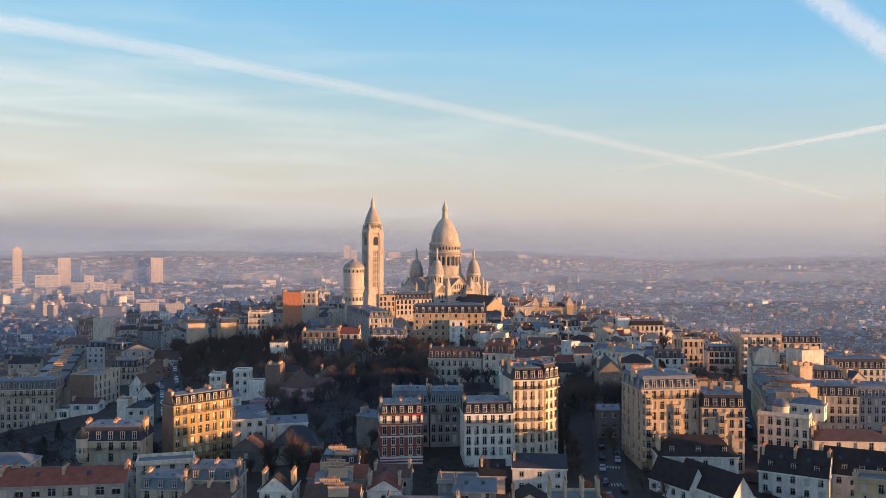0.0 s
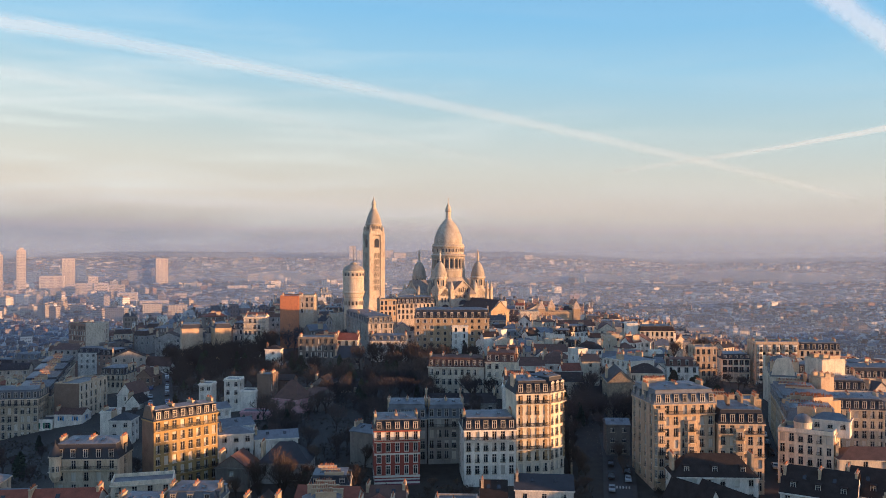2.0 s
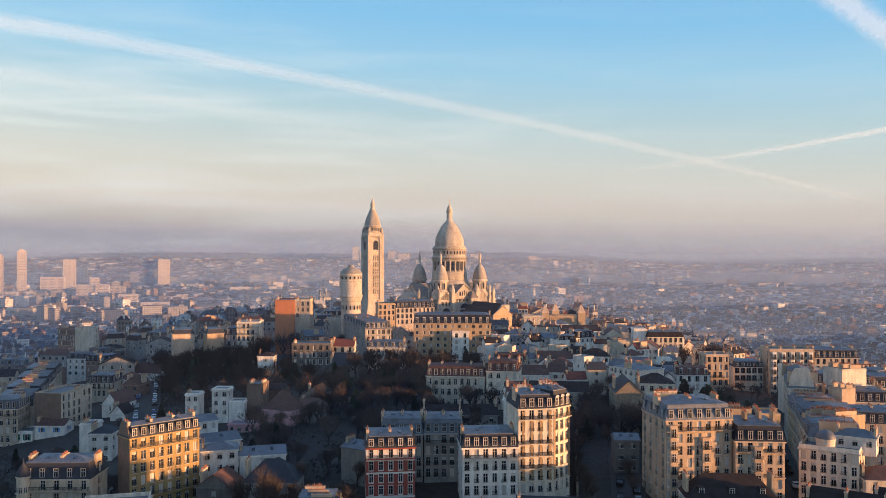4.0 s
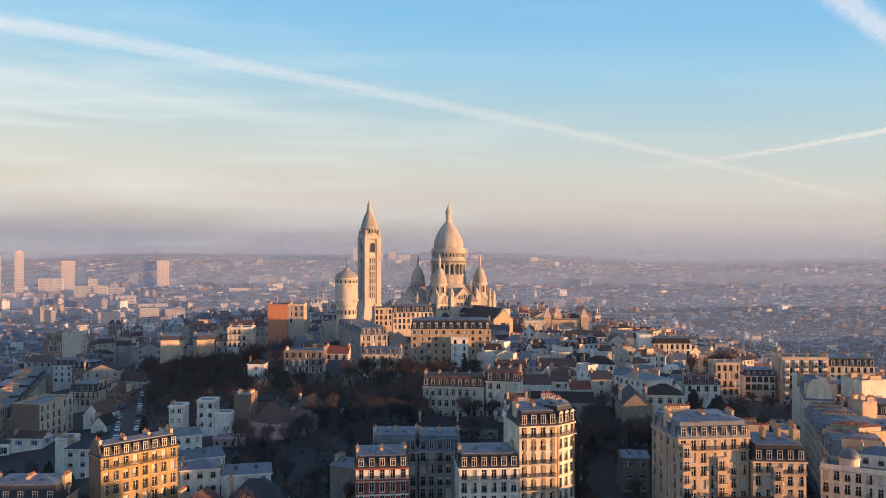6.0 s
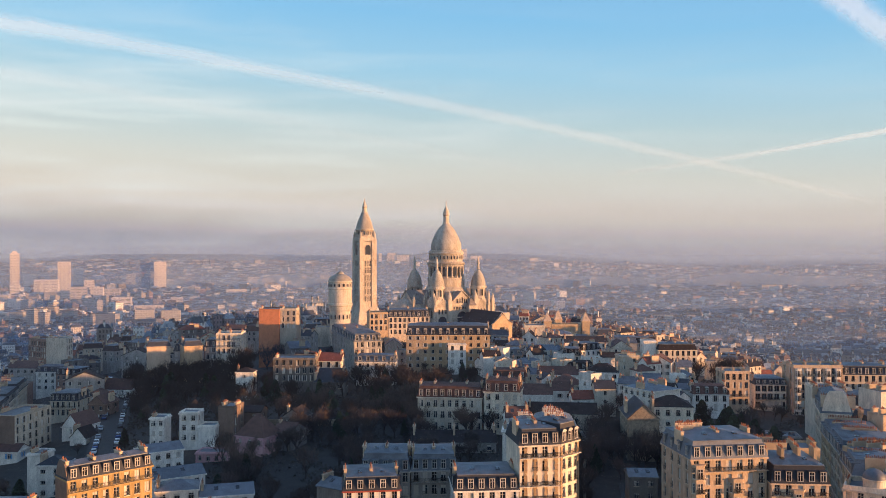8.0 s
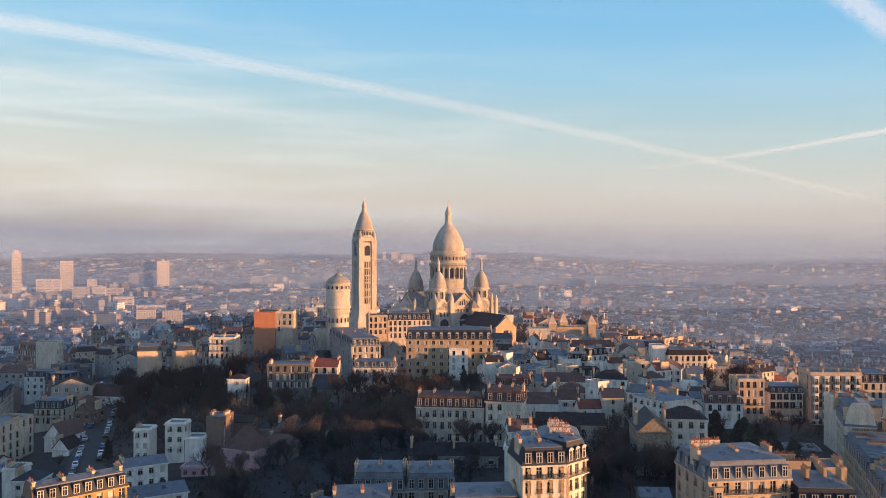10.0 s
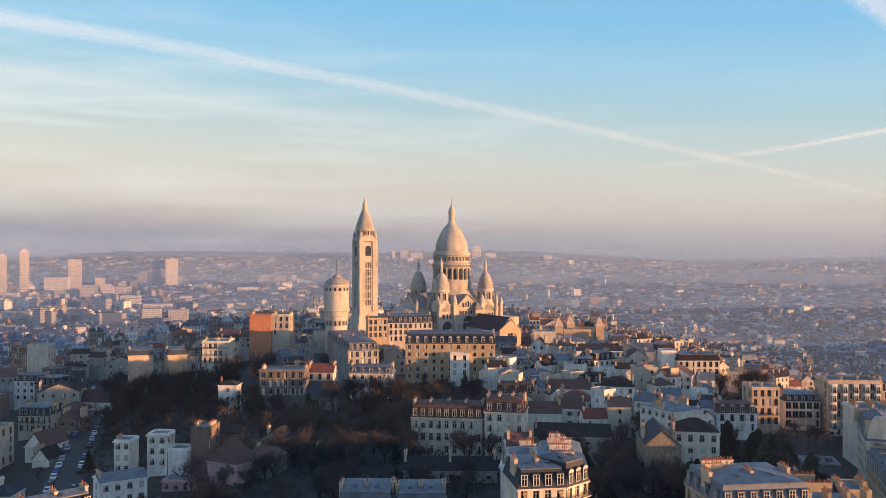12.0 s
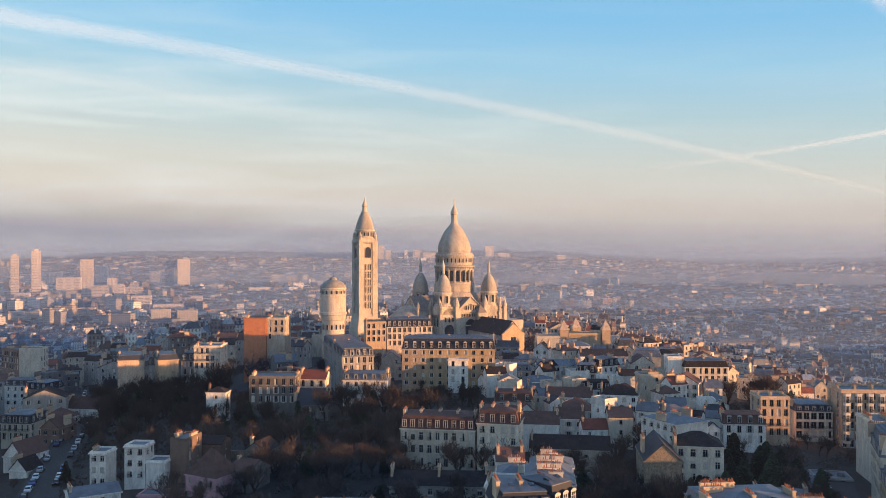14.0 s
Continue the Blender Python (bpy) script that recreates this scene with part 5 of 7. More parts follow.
house("house", "grey house with brown roof across the street", -186, 486, -172, 484, 10, 74.5, GREY, "gable", 3, bays=4, sbays=2, roofmat=TILE, chimneys=2, winh=1.6, top_rows=3)
house("house", "white house with slate roof across the street", -170, 480, -157, 479, 10, 73.5, WHITE, "mansard", 3, bays=4, sbays=2, chimneys=2, winh=1.6, top_rows=3)
house("house", "dark stone house with zinc roof across the street", -200, 470, -186, 469, 10, 71.5, DARKSTONE, "mansard", 3.4, bays=4, sbays=2, roofmat=ZINC, chimneys=3, winh=1.6, top_rows=3)
house("house", "dark narrow house with blue zinc roof beside the steep street", 63.9, 263.0, 70.6, 262.2, 8, 77.4, DARKSTONE, "gable", 1.2, bays=2, sbays=0, roofmat=ZINC, chimneys=0, winh=1.3)

for px, py, top_z, wide, deep, wall, what in ((117.6, 254.6, 84.4, 15.0, 7, TAN, "sunlit tan"), (148.5, 301, 90.6, 9.5, 9, CREAM, "pale cream"), (140.5, 286, 86.8, 5.0, 6, SAND, "sand-coloured")):
    house("apartment_house", "tall rear wing with blank %s party wall" % what, px, py, px + 0.97 * wide, py + 0.22 * wide, deep, top_z, wall, "flat", 0.4, bays=0, sbays=0, chimneys=3, cl=wide * 0.45, ch=1.3, cornice=False, record=False, group="street houses", across=True)

house("house", "tall narrow house with blank grey weathered wall", -11.5, 261, -3.9, 256, 8, 76.8, DARKSTONE, "gable", 1.6, bays=0, sbays=0, roofmat=ZINC, chimneys=1, cornice=False)


def zinc_cupola(x, y, z, r):
    c = thing("cupola", pose(x, y, z), "round ribbed zinc cupola on a white drum", "cupola")
    s = Shell()
    s.lathe([(r, -1.0), (r, 1.4), (r + 0.2, 1.5), (r + 0.2, 1.8)], 20)
    part("drum", s, [CREAM], c)
    s = Shell()
    s.lathe([(r + 0.1, 1.8)] + [((r + 0.1) * math.cos(t * math.pi / 16), 1.8 + r * 0.9 * math.sin(t * math.pi / 16)) for t in range(1, 8)] + [(0.1, 1.9 + r * 0.9)], 20)
    part("dome", s, [ZINC], c, "ribbed zinc dome", True)


zinc_cupola(113, 242, 80.3, 2.3)
house("house", "white penthouse with zinc roof", 116, 243.5, 124, 238, 6, 82.6, WHITE, "hip", 1.6, bays=3, sbays=1, roofmat=ZINC, chimneys=2, winh=1.4, base=78, record=False)


def corner_turret(x, y, z0, z1, r):
    t = thing("turret", pose(x, y, z0), "round stone corner turret with slate cap", "turret")
    s = Shell()
    s.lathe([(r * 0.5, -1.5), (r, 0), (r, z1 - z0), (r + 0.25, z1 - z0 + 0.1), (r + 0.25, z1 - z0 + 0.4)], 14)
    part("wall", s, [STONE], t)
    s = Shell()
    s.lathe([(r + 0.2, z1 - z0 + 0.4), (r * 0.95, z1 - z0 + 1.5), (r * 0.5, z1 - z0 + 2.6), (0.12, z1 - z0 + 3.4), (0.05, z1 - z0 + 4.6)], 14)
    part("roof", s, [SLATE], t, "slate cap with finial", True)
    for a in (-130, -90, -50):
        part("window", window_mesh(0.8, 1.5, "glass"), None, t, at=pose(r * math.cos(radians(a)), r * math.sin(radians(a)), 1.2, rz=a + 90))


corner_turret(-84.6, 235.4, 71.5, 76.2, 1.5)


# ---- the basilica ----
def arch_points(w, h, n=6):
    r = w / 2
    return [(-r, 0)] + [(-r * math.cos(math.pi * i / n), h - r + r * math.sin(math.pi * i / n)) for i in range(n + 1)] + [(r, 0)]


def arch_window(w, h):
    """A dark arched opening with a raised stone surround."""
    key = ("arch", w, h)
    if key not in SHARED:
        s = Shell()
        inner, outer = arch_points(w, h), arch_points(w + 0.5, h + 0.25)
        s.quad([(x, -0.03, z) for x, z in inner], 1)
        for i in range(len(inner) - 1):
            (a, b), (c, d), (e, f), (g, k) = inner[i], inner[i + 1], outer[i + 1], outer[i]
            s.quad([(a, -0.3, b), (c, -0.3, d), (e, -0.3, f), (g, -0.3, k)])
            s.quad([(a, 0, b), (c, 0, d), (c, -0.3, d), (a, -0.3, b)])
            s.quad([(g, -0.3, k), (e, -0.3, f), (e, 0, f), (g, 0, k)])
        SHARED[key] = s.mesh("arched_window", [TRAVERTINE, GLASS])
    return SHARED[key]


def ring_of(parent, name, mesh, n, r, z, start=0.0, cx=0.0, cy=0.0, label=""):
    for i in range(n):
        a = start + 360 * i / n
        part(name, mesh, None, parent, label, at=pose(cx + r * math.cos(radians(a)), cy + r * math.sin(radians(a)), z, rz=a + 90))


def lantern(s, z, r, h):
    """A slim stone lantern with a pointed cap and a finial."""
    s.lathe([(r * 1.25, z), (r * 1.25, z + h * 0.06), (r, z + h * 0.08), (r * 0.92, z + h * 0.42), (r * 1.2, z + h * 0.45), (r * 1.15, z + h * 0.5), (r * 0.95, z + h * 0.62), (r * 0.6, z + h * 0.74), (r * 0.2, z + h * 0.83), (r * 0.1, z + h)], 12)


def dome_profile(r, z0, z1, r1, n=12):
    """An egg-shaped dome from radius r at z0 to radius r1 at z1."""
    pts = []
    for i in range(n + 1):
        t = i / n
        rr = r * (1 + 0.035 * math.sin(math.pi * min(t * 2.2, 1))) * math.cos(t * math.pi / 2 * 0.975) ** 0.58
        pts.append((max(rr, r1), z0 + (z1 - z0) * t))
    return pts


def basilica():
    b = thing("basilica", pose(34.2, 571, 77.5, rz=116.57), "white stone basilica with egg-shaped domes and tall bell tower", "church")
    # body: a cross with gabled arms and corner blocks
    s = Shell()
    s.box(-17.5, -17.5, -3, 17.5, 17.5, 22.5)
    s.box(-19.0, -8.5, -3, 19.0, 8.5, 24)
    s.box(-9.5, -27, -3, 9.5, 27, 24)
    s.box(-12, -38, -3, 12, -27, 17)
    for sx in (-1, 1):
        s.quad([(sx * 19, -8.5, 24), (sx * 19, 8.5, 24), (sx * 19, 0, 31)])
    for sy in (-1, 1):
        s.quad([(-9.5, sy * 27, 24), (9.5, sy * 27, 24), (0, sy * 27, 31.5)])
    # buttress turrets along the flank
    for y in (-8.8, 8.8):
        for sx in (-1, 1):
            s.box(sx * 19.4 - 1.1, y - 1.1, -3, sx * 19.4 + 1.1, y + 1.1, 26.5)
            s.lathe([(1.7, 26.5), (1.5, 28), (0.3, 31.5)], 8, cx=sx * 19.4, cy=y)
    for y in (-27, -20, 20, 27):
        for sx in (-1, 1):
            s.box(sx * 10 - 0.8, y - 0.8, -3, sx * 10 + 0.8, y + 0.8, 25)
            s.lathe([(1.2, 25), (1.0, 26.4), (0.2, 29)], 8, cx=sx * 10, cy=y)
    part("body", s, [TRAVERTINE], b)
    r = Shell()
    for sx in (-1, 1):
        for sy in (-1, 1):
            r.quad([(sx * 19.3, sy * 8.9, 23.8), (0, sy * 8.9, 23.8), (0, 0, 31.2), (sx * 19.3, 0, 31.2)])
            r.quad([(sx * 9.9, sy * 27.3, 23.8), (sx * 9.9, 0, 23.8), (0, 0, 31.7), (0, sy * 27.3, 31.7)])
    r.box(-17.4, -17.4, 22.5, 17.4, 17.4, 25.0, taper=5)
    part("roof", r, [DARKSTONE], b, "grey stone and lead roof slopes")
    c = Shell()
    for z in (31.2, 36.0, 40.8, 45.6):
        c.box(-4.95, 53.7 - 4.95, z - 1.6, 4.95, 53.7 + 4.95, z - 1.35, bottom=True)
    for z, o in ((22.0, 0.5), (14.5, 0.35)):
        c.box(-17.5 - o, -17.5 - o, z, 17.5 + o, 17.5 + o, z + 0.6, bottom=True)
        c.box(-19 - o, -8.5, z + 1.2, 19 + o, 8.5, z + 1.8, bottom=True)
    for z in (4.5, 9.2):
        c.box(-17.8, -17.8, z, 17.8, 17.8, z + 0.4, bottom=True)
        c.box(-19.3, -8.7, z, 19.3, 8.7, z + 0.4, bottom=True)
        c.box(-9.8, -27.2, z, 9.8, 27.2, z + 0.4, bottom=True)
    # corbel tables under the eaves
    for sx in (-1, 1):
        for i in range(36):
            y = -17.2 + i * 0.98
            c.box(sx * 17.75 - 0.3, y - 0.2, 21.2, sx * 17.75 + 0.3, y + 0.2, 22.0, bottom=True)
            c.box(y - 0.2, sx * 17.75 - 0.3, 21.2, y + 0.2, sx * 17.75 + 0.3, 22.0, bottom=True)
    part("cornice", c, [TRAVERTINE], b)
    # sloping copings on the great gables
    for sx in (-1, 1):
        g = Shell()
        for sy in (-1, 1):
            for o, z in ((0.0, 0.0), (0.5, 0.7)):
                g.quad([(sx * 19.0, sy * (8.9 - o), 23.4 + z), (sx * 19.7, sy * (8.9 - o), 23.4 + z), (sx * 19.7, 0, 31.2 + z), (sx * 19.0, 0, 31.2 + z)])
            g.quad([(sx * 19.7, sy * 8.9, 23.4), (sx * 19.7, 0, 31.2), (sx * 19.7, 0, 31.9), (sx * 19.7, sy * 8.4, 24.1)])
        part("coping", g, [TRAVERTINE], b)
        for k in (-3, -1.5, 0, 1.5, 3):
            part("arched_window", arch_window(0.8, 2.6 if k else 3.4), None, b, at=pose(sx * 19.08, k, 24.2, rz=-90 if sx < 0 else 90))
    # west and east arm windows
    for sx, rz in ((-1, -90), (1, 90)):
        part("arched_window", arch_window(6.5, 10.5), None, b, at=pose(sx * 19.05, 0, 9, rz=rz))
        for y in (-14.5, -11.3, 11.3, 14.5):
            part("arched_window", arch_window(1.5, 4.6), None, b, at=pose(sx * 17.55, y, 15.6, rz=rz))
            part("arched_window", arch_window(1.8, 5.5), None, b, at=pose(sx * 17.55, y, 5.6, rz=rz))
        for y in (-24, -21, 21, 24):
            part("arched_window", arch_window(1.5, 5.0), None, b, at=pose(sx * 9.55, y, 15.5, rz=rz))
    for x in (-14.5, -11.3, 11.3, 14.5):
        part("arched_window", arch_window(1.5, 4.6), None, b, at=pose(x, 17.55, 15.6, rz=180))
    # gabled fronts of the corner blocks, with a great arch in each
    for sx, rz in ((-1, -90), (1, 90)):
        for y in (-13.2, 13.2):
            q = Shell()
            q.box(sx * 18.2 - 0.9, y - 4.6, -3, sx * 18.2 + 0.9, y + 4.6, 21.5)
            for xx in (sx * 18.2 - 0.9, sx * 18.2 + 0.9):
                q.quad([(xx, y - 4.6, 21.5), (xx, y + 4.6, 21.5), (xx, y, 26.5)])
            for s2 in (-1, 1):
                q.quad([(sx * 18.2 - 1.1, y + s2 * 5.0, 21.2), (sx * 18.2 + 1.1, y + s2 * 5.0, 21.2), (sx * 18.2 + 1.1, y, 26.8), (sx * 18.2 - 1.1, y, 26.8)])
            part("gable", q, [TRAVERTINE], b)
            part("arched_window", arch_window(5.4, 6.4), None, b, at=pose(sx * 19.15, y, 10.5, rz=rz))
            for dy in (-2.2, 0, 2.2):
                part("arched_window", arch_window(1.0, 2.6), None, b, at=pose(sx * 19.15, y + dy, 18.2, rz=rz))
            for s2 in (-4.9, 4.9):
                q = Shell()
                q.box(sx * 19.2 - 0.8, y + s2 - 0.8, -3, sx * 19.2 + 0.8, y + s2 + 0.8, 22.5)
                q.lathe([(1.25, 22.5), (1.25, 23.2), (0.9, 23.4), (0.9, 25.6), (1.2, 25.8), (0.8, 27.0), (0.15, 29.4)], 8, 0, sx * 19.2, y + s2)
                part("pinnacle", q, [TRAVERTINE], b)
    # stair tower with a pyramid roof beside the transept
    q = Shell()
    q.box(-22.6, -7.6, -3, -17.8, -2.8, 23)
    part("stair_tower", q, [TRAVERTINE], b)
    q = Shell()
    q.lathe([(3.9, 22.9), (0.2, 27.2)], 4, 0, -20.2, -5.2, turn=math.pi / 4)
    part("stair_roof", q, [DARKSTONE], b, "small dark pyramid roof")
    for y in (-6.3, -4.1):
        part("arched_window", arch_window(1.0, 3.4), None, b, at=pose(-22.65, y, 17.2, rz=-90))
    # parapet of small arches round the great roof
    for i in range(11):
        for sx, rz in ((-1, -90), (1, 90)):
            part("arched_window", arch_window(0.7, 1.7), None, b, at=pose(sx * 19.06, -5 + i, 20.6, rz=rz))
    # choir: half-round with a ring of chapels and a low cone roof
    a = Shell()
    a.lathe([(12.5, -3), (12.5, 17.5), (13.0, 17.6), (13.0, 18.4), (12.0, 18.5)], 28, 0, 0, 27)
    for i in range(7):
        t = radians(-12 + 34 * i)
        a.lathe([(3.6, -3), (3.6, 11.5), (3.9, 11.6), (3.9, 12.2), (2.6, 14.2), (0.4, 15.2)], 12, 0, 14 * math.cos(t), 27 + 14 * math.sin(t))
    part("choir", a, [TRAVERTINE], b, smooth=False)
    a = Shell()
    a.lathe([(12.8, 18.4), (11.2, 20.6), (8.0, 23.6), (4.0, 26.0), (1.0, 27.2), (0.5, 29.4)], 28, 0, 0, 27)
    part("choir_roof", a, [DOMESTONE], b, "low conical stone roof", True)
    ring_of(b, "arched_window", arch_window(1.5, 3.2), 14, 12.55, 13.4, 0, 0, 27)
    # main drum: an arcade in front of a wall, a gallery above
    d = Shell()
    d.lathe([(14.0, 24), (13.2, 30.5), (11.6, 33.2), (11.2, 33.4), (11.2, 37.6), (10.9, 37.8), (10.9, 38.9), (9.2, 39.0), (9.2, 47.0)], 40, cap=False)
    d.lathe([(10.6, 45.6), (10.75, 47.0), (11.3, 47.2), (11.3, 47.9), (10.6, 48.1), (10.2, 48.4), (10.2, 52.7), (10.9, 52.9), (10.9, 53.8), (10.3, 54.0), (10.1, 55.0), (9.4, 55.1)], 40, cap=False)
    for i in range(48):
        t = 2 * math.pi * i / 48
        d.lathe([(0.22, 46.3), (0.3, 47.15)], 4, 0, 11.0 * math.cos(t), 11.0 * math.sin(t))
    part("drum", d, [TRAVERTINE], b)
    p = Shell()
    p.lathe([(0.62, 0), (0.62, 0.5), (0.42, 0.6), (0.38, 5.3), (0.62, 5.8), (0.62, 6.9)], 8)
    col = p.mesh("column", [TRAVERTINE])
    ring_of(b, "column", col, 20, 10.3, 38.9, 9)
    ring_of(b, "arched_window", arch_window(1.8, 5.6), 20, 9.5, 39.6, 0)
    ring_of(b, "arched_window", arch_window(0.9, 2.3), 30, 10.22, 49.7, 0)
    dm = Shell()
    dm.lathe(dome_profile(9.05, 55.0, 71.2, 1.7, 18), 48)
    part("dome", dm, [DOMESTONE], b, "tall egg-shaped stone dome", True)
    rb = Shell()
    for i in range(16):
        t = 2 * math.pi * i / 16
        pr = dome_profile(9.11, 55.0, 70.8, 1.75, 14)
        for (r0, z0), (r1, z1) in zip(pr, pr[1:]):
            ct, st, n = math.cos(t), math.sin(t), 0.09
            rb.quad([(r0 * ct + st * n, r0 * st - ct * n, z0), (r0 * ct - st * n, r0 * st + ct * n, z0), (r1 * ct - st * n, r1 * st + ct * n, z1), (r1 * ct + st * n, r1 * st - ct * n, z1)])
    part("rib", rb, [TRAVERTINE], b, "slim stone ribs")
    ln = Shell()
    lantern(ln, 70.6, 1.8, 12.8)
    ln.box(-0.12, -0.12, 83.2, 0.12, 0.12, 85.2)
    ln.box(-0.12, -0.55, 84.2, 0.12, 0.55, 84.5)
    part("lantern", ln, [TRAVERTINE], b)
    # four corner turrets with small domes
    for x in (-14.1, 14.1):
        for y in (-14.1, 14.1):
            t = Shell()
            t.box(x - 5.0, y - 5.0, 22, x + 5.0, y + 5.0, 26.4)
            for dx in (-4.5, 4.5):
                for dy in (-4.5, 4.5):
                    t.lathe([(0.75, 26.2), (0.75, 28.4), (0.95, 28.6), (0.6, 29.6), (0.1, 31.2)], 8, 0, x + dx, y + dy)
            t.lathe([(4.9, 26), (4.9, 27.6), (4.2, 27.7), (4.2, 32.6), (5.0, 32.8), (5.0, 33.9), (4.5, 34.1)], 20, 0, x, y)
            tower = part("turret", t, [TRAVERTINE], b)
            q = Shell()
            q.lathe([(px, pz) for px, pz in dome_profile(4.35, 34.0, 43.6, 0.8, 12)], 28, 0, x, y)
            part("dome", q, [DOMESTONE], tower, "small egg-shaped stone dome", True)
            q = Shell()
            q.lathe([(1.0, 43.9), (0.75, 44.8), (0.7, 47.0), (0.9, 47.2), (0.8, 48.2), (0.35, 50.0), (0.08, 51.6)], 10, 0, x, y)
            part("lantern", q, [TRAVERTINE], tower)
            for i in range(8):
                ang = 45 * i
                part("arched_window", arch_window(1.3, 3.9), None, tower, at=pose(x + 4.22 * math.cos(radians(ang)), y + 4.22 * math.sin(radians(ang)), 28.2, rz=ang + 90))
    # bell tower
    cy, h = 53.7, 4.55
    s = Shell()
    s.box(-6.4, cy - 6.4, -3, 6.4, cy + 6.4, 16)
    s.box(-6.2, cy - 6.2, 16, 6.2, cy + 6.2, 23, taper=1.2)
    s.box(-h - 0.1, cy - h - 0.1, 22.5, h + 0.1, cy + h + 0.1, 51.2)
    for sx in (-1, 1):
        for sy in (-1, 1):
            s.box(sx * (h - 0.75) - 1.45, cy + sy * (h - 0.75) - 1.45, 21, sx * (h - 0.75) + 1.45, cy + sy * (h - 0.75) + 1.45, 60.5)
            s.lathe([(0.9, 61.8), (0.9, 63.6), (1.1, 63.8), (0.6, 65.0), (0.1, 66.4)], 8, 0, sx * (h - 0.3), cy + sy * (h - 0.3))
    s.box(-h, cy - h, 51.2, h, cy + h, 60.6)
    s.box(-h - 0.9, cy - h - 0.9, 60.6, h + 0.9, cy + h + 0.9, 61.2, bottom=True)
    s.box(-h - 0.5, cy - h - 0.5, 61.2, h + 0.5, cy + h + 0.5, 61.8, bottom=True)
    for i in range(9):
        for o in (-1, 1):
            s.box(-h + i * h / 4 - 0.18, cy + o * (h + 0.45) - 0.3, 59.9, -h + i * h / 4 + 0.18, cy + o * (h + 0.45) + 0.3, 60.6, bottom=True)
            s.box(o * (h + 0.45) - 0.3, cy - h + i * h / 4 - 0.18, 59.9, o * (h + 0.45) + 0.3, cy - h + i * h / 4 + 0.18, 60.6, bottom=True)
    s.box(-h - 0.5, cy - h - 0.5, 50.6, h + 0.5, cy + h + 0.5, 51.6, bottom=True)
    s.box(-h - 0.5, cy - h - 0.5, 61.8, h + 0.5, cy + h + 0.5, 63.0, taper=0.5)
    s.lathe([(5.2, 62.8), (5.2, 63.6), (4.7, 63.7), (4.7, 66.4), (5.4, 66.6), (5.4, 67.2), (5.0, 67.4)], 24, 0, 0, cy)
    tower = part("bell_tower", s, [TRAVERTINE], b, "square white bell tower with slit openings")
    q = Shell()
    q.lathe([(5.0, 67.3), (4.7, 69.0), (4.1, 71.2), (3.1, 73.8), (2.1, 76.0), (1.7, 76.8)], 28, 0, 0, cy)
    part("spire", q, [DOMESTONE], tower, "conical stone spire", True)
    q = Shell()
    q.lathe([(1.8, 76.6), (1.8, 77.2), (1.3, 77.3), (1.2, 79.6), (1.6, 79.8), (1.4, 80.4), (0.5, 82.6), (0.12, 84.3), (0.1, 85.0)], 12, 0, 0, cy)
    part("lantern", q, [TRAVERTINE], tower)
    for sx, sy, rz in ((-1, 0, -90), (1, 0, 90), (0, 1, 180), (0, -1, 0)):
        e = h + 0.14
        part("arched_window", arch_window(3.4, 5.6), None, tower, at=pose(sx * (h + 0.04), cy + sy * (h + 0.04), 52.6, rz=rz))
        for k in (-1.35, 0.0, 1.35):
            for z in (26.0, 30.0, 34.0, 38.0, 42.0, 46.0):
                x, y = (sx * e, cy + k) if sx else (k, cy + sy * e)
                part("arched_window", arch_window(0.6, 3.2), None, tower, at=pose(x, y, z, rz=rz))
    ring_of(tower, "arched_window", arch_window(0.7, 2.0), 16, 4.72, 64.0, 0, 0, cy)
    return b


basilica()


def water_tower():
    t = thing("water_tower", pose(-22.8, 482, 77), "round white water tower with domed top and mast", "water tower")
    s = Shell()
    s.lathe([(5.3, -2), (5.1, 20), (5.1, 25.6), (5.4, 26.0), (5.8, 28.0), (6.2, 28.3), (6.2, 29.2), (5.8, 29.4), (5.7, 36.2), (5.95, 36.4), (5.95, 37.0), (5.6, 37.1), (5.6, 39.6), (6.0, 39.8), (6.0, 40.3)], 32)
    part("shaft", s, [TRAVERTINE], t)
    s = Shell()
    s.lathe([(5.9, 40.2), (5.5, 41.4), (4.4, 42.6), (2.8, 43.5), (1.8, 43.8), (1.8, 44.4), (1.0, 45.0), (0.2, 45.2)], 32)
    part("roof", s, [DOMESTONE], t, "ribbed pale cupola")
    s = Shell()
    s.lathe([(0.14, 45), (0.1, 50), (0.05, 54)], 6)
    part("mast", s, [IRON], t, "thin mast")
    for i in range(16):
        a = 22.5 * i
        part("arched_window", arch_window(0.9, 1.5), None, t, at=pose(5.62 * math.cos(radians(a)), 5.62 * math.sin(radians(a)), 37.6, rz=a + 90))
        part("arched_window", arch_window(0.8, 2.2), None, t, at=pose(5.12 * math.cos(radians(a)), 5.12 * math.sin(radians(a)), 21.6, rz=a + 90))


water_tower()
TAKEN += [(34, 571, 42), (-14, 547, 10), (-23, 482, 7)]


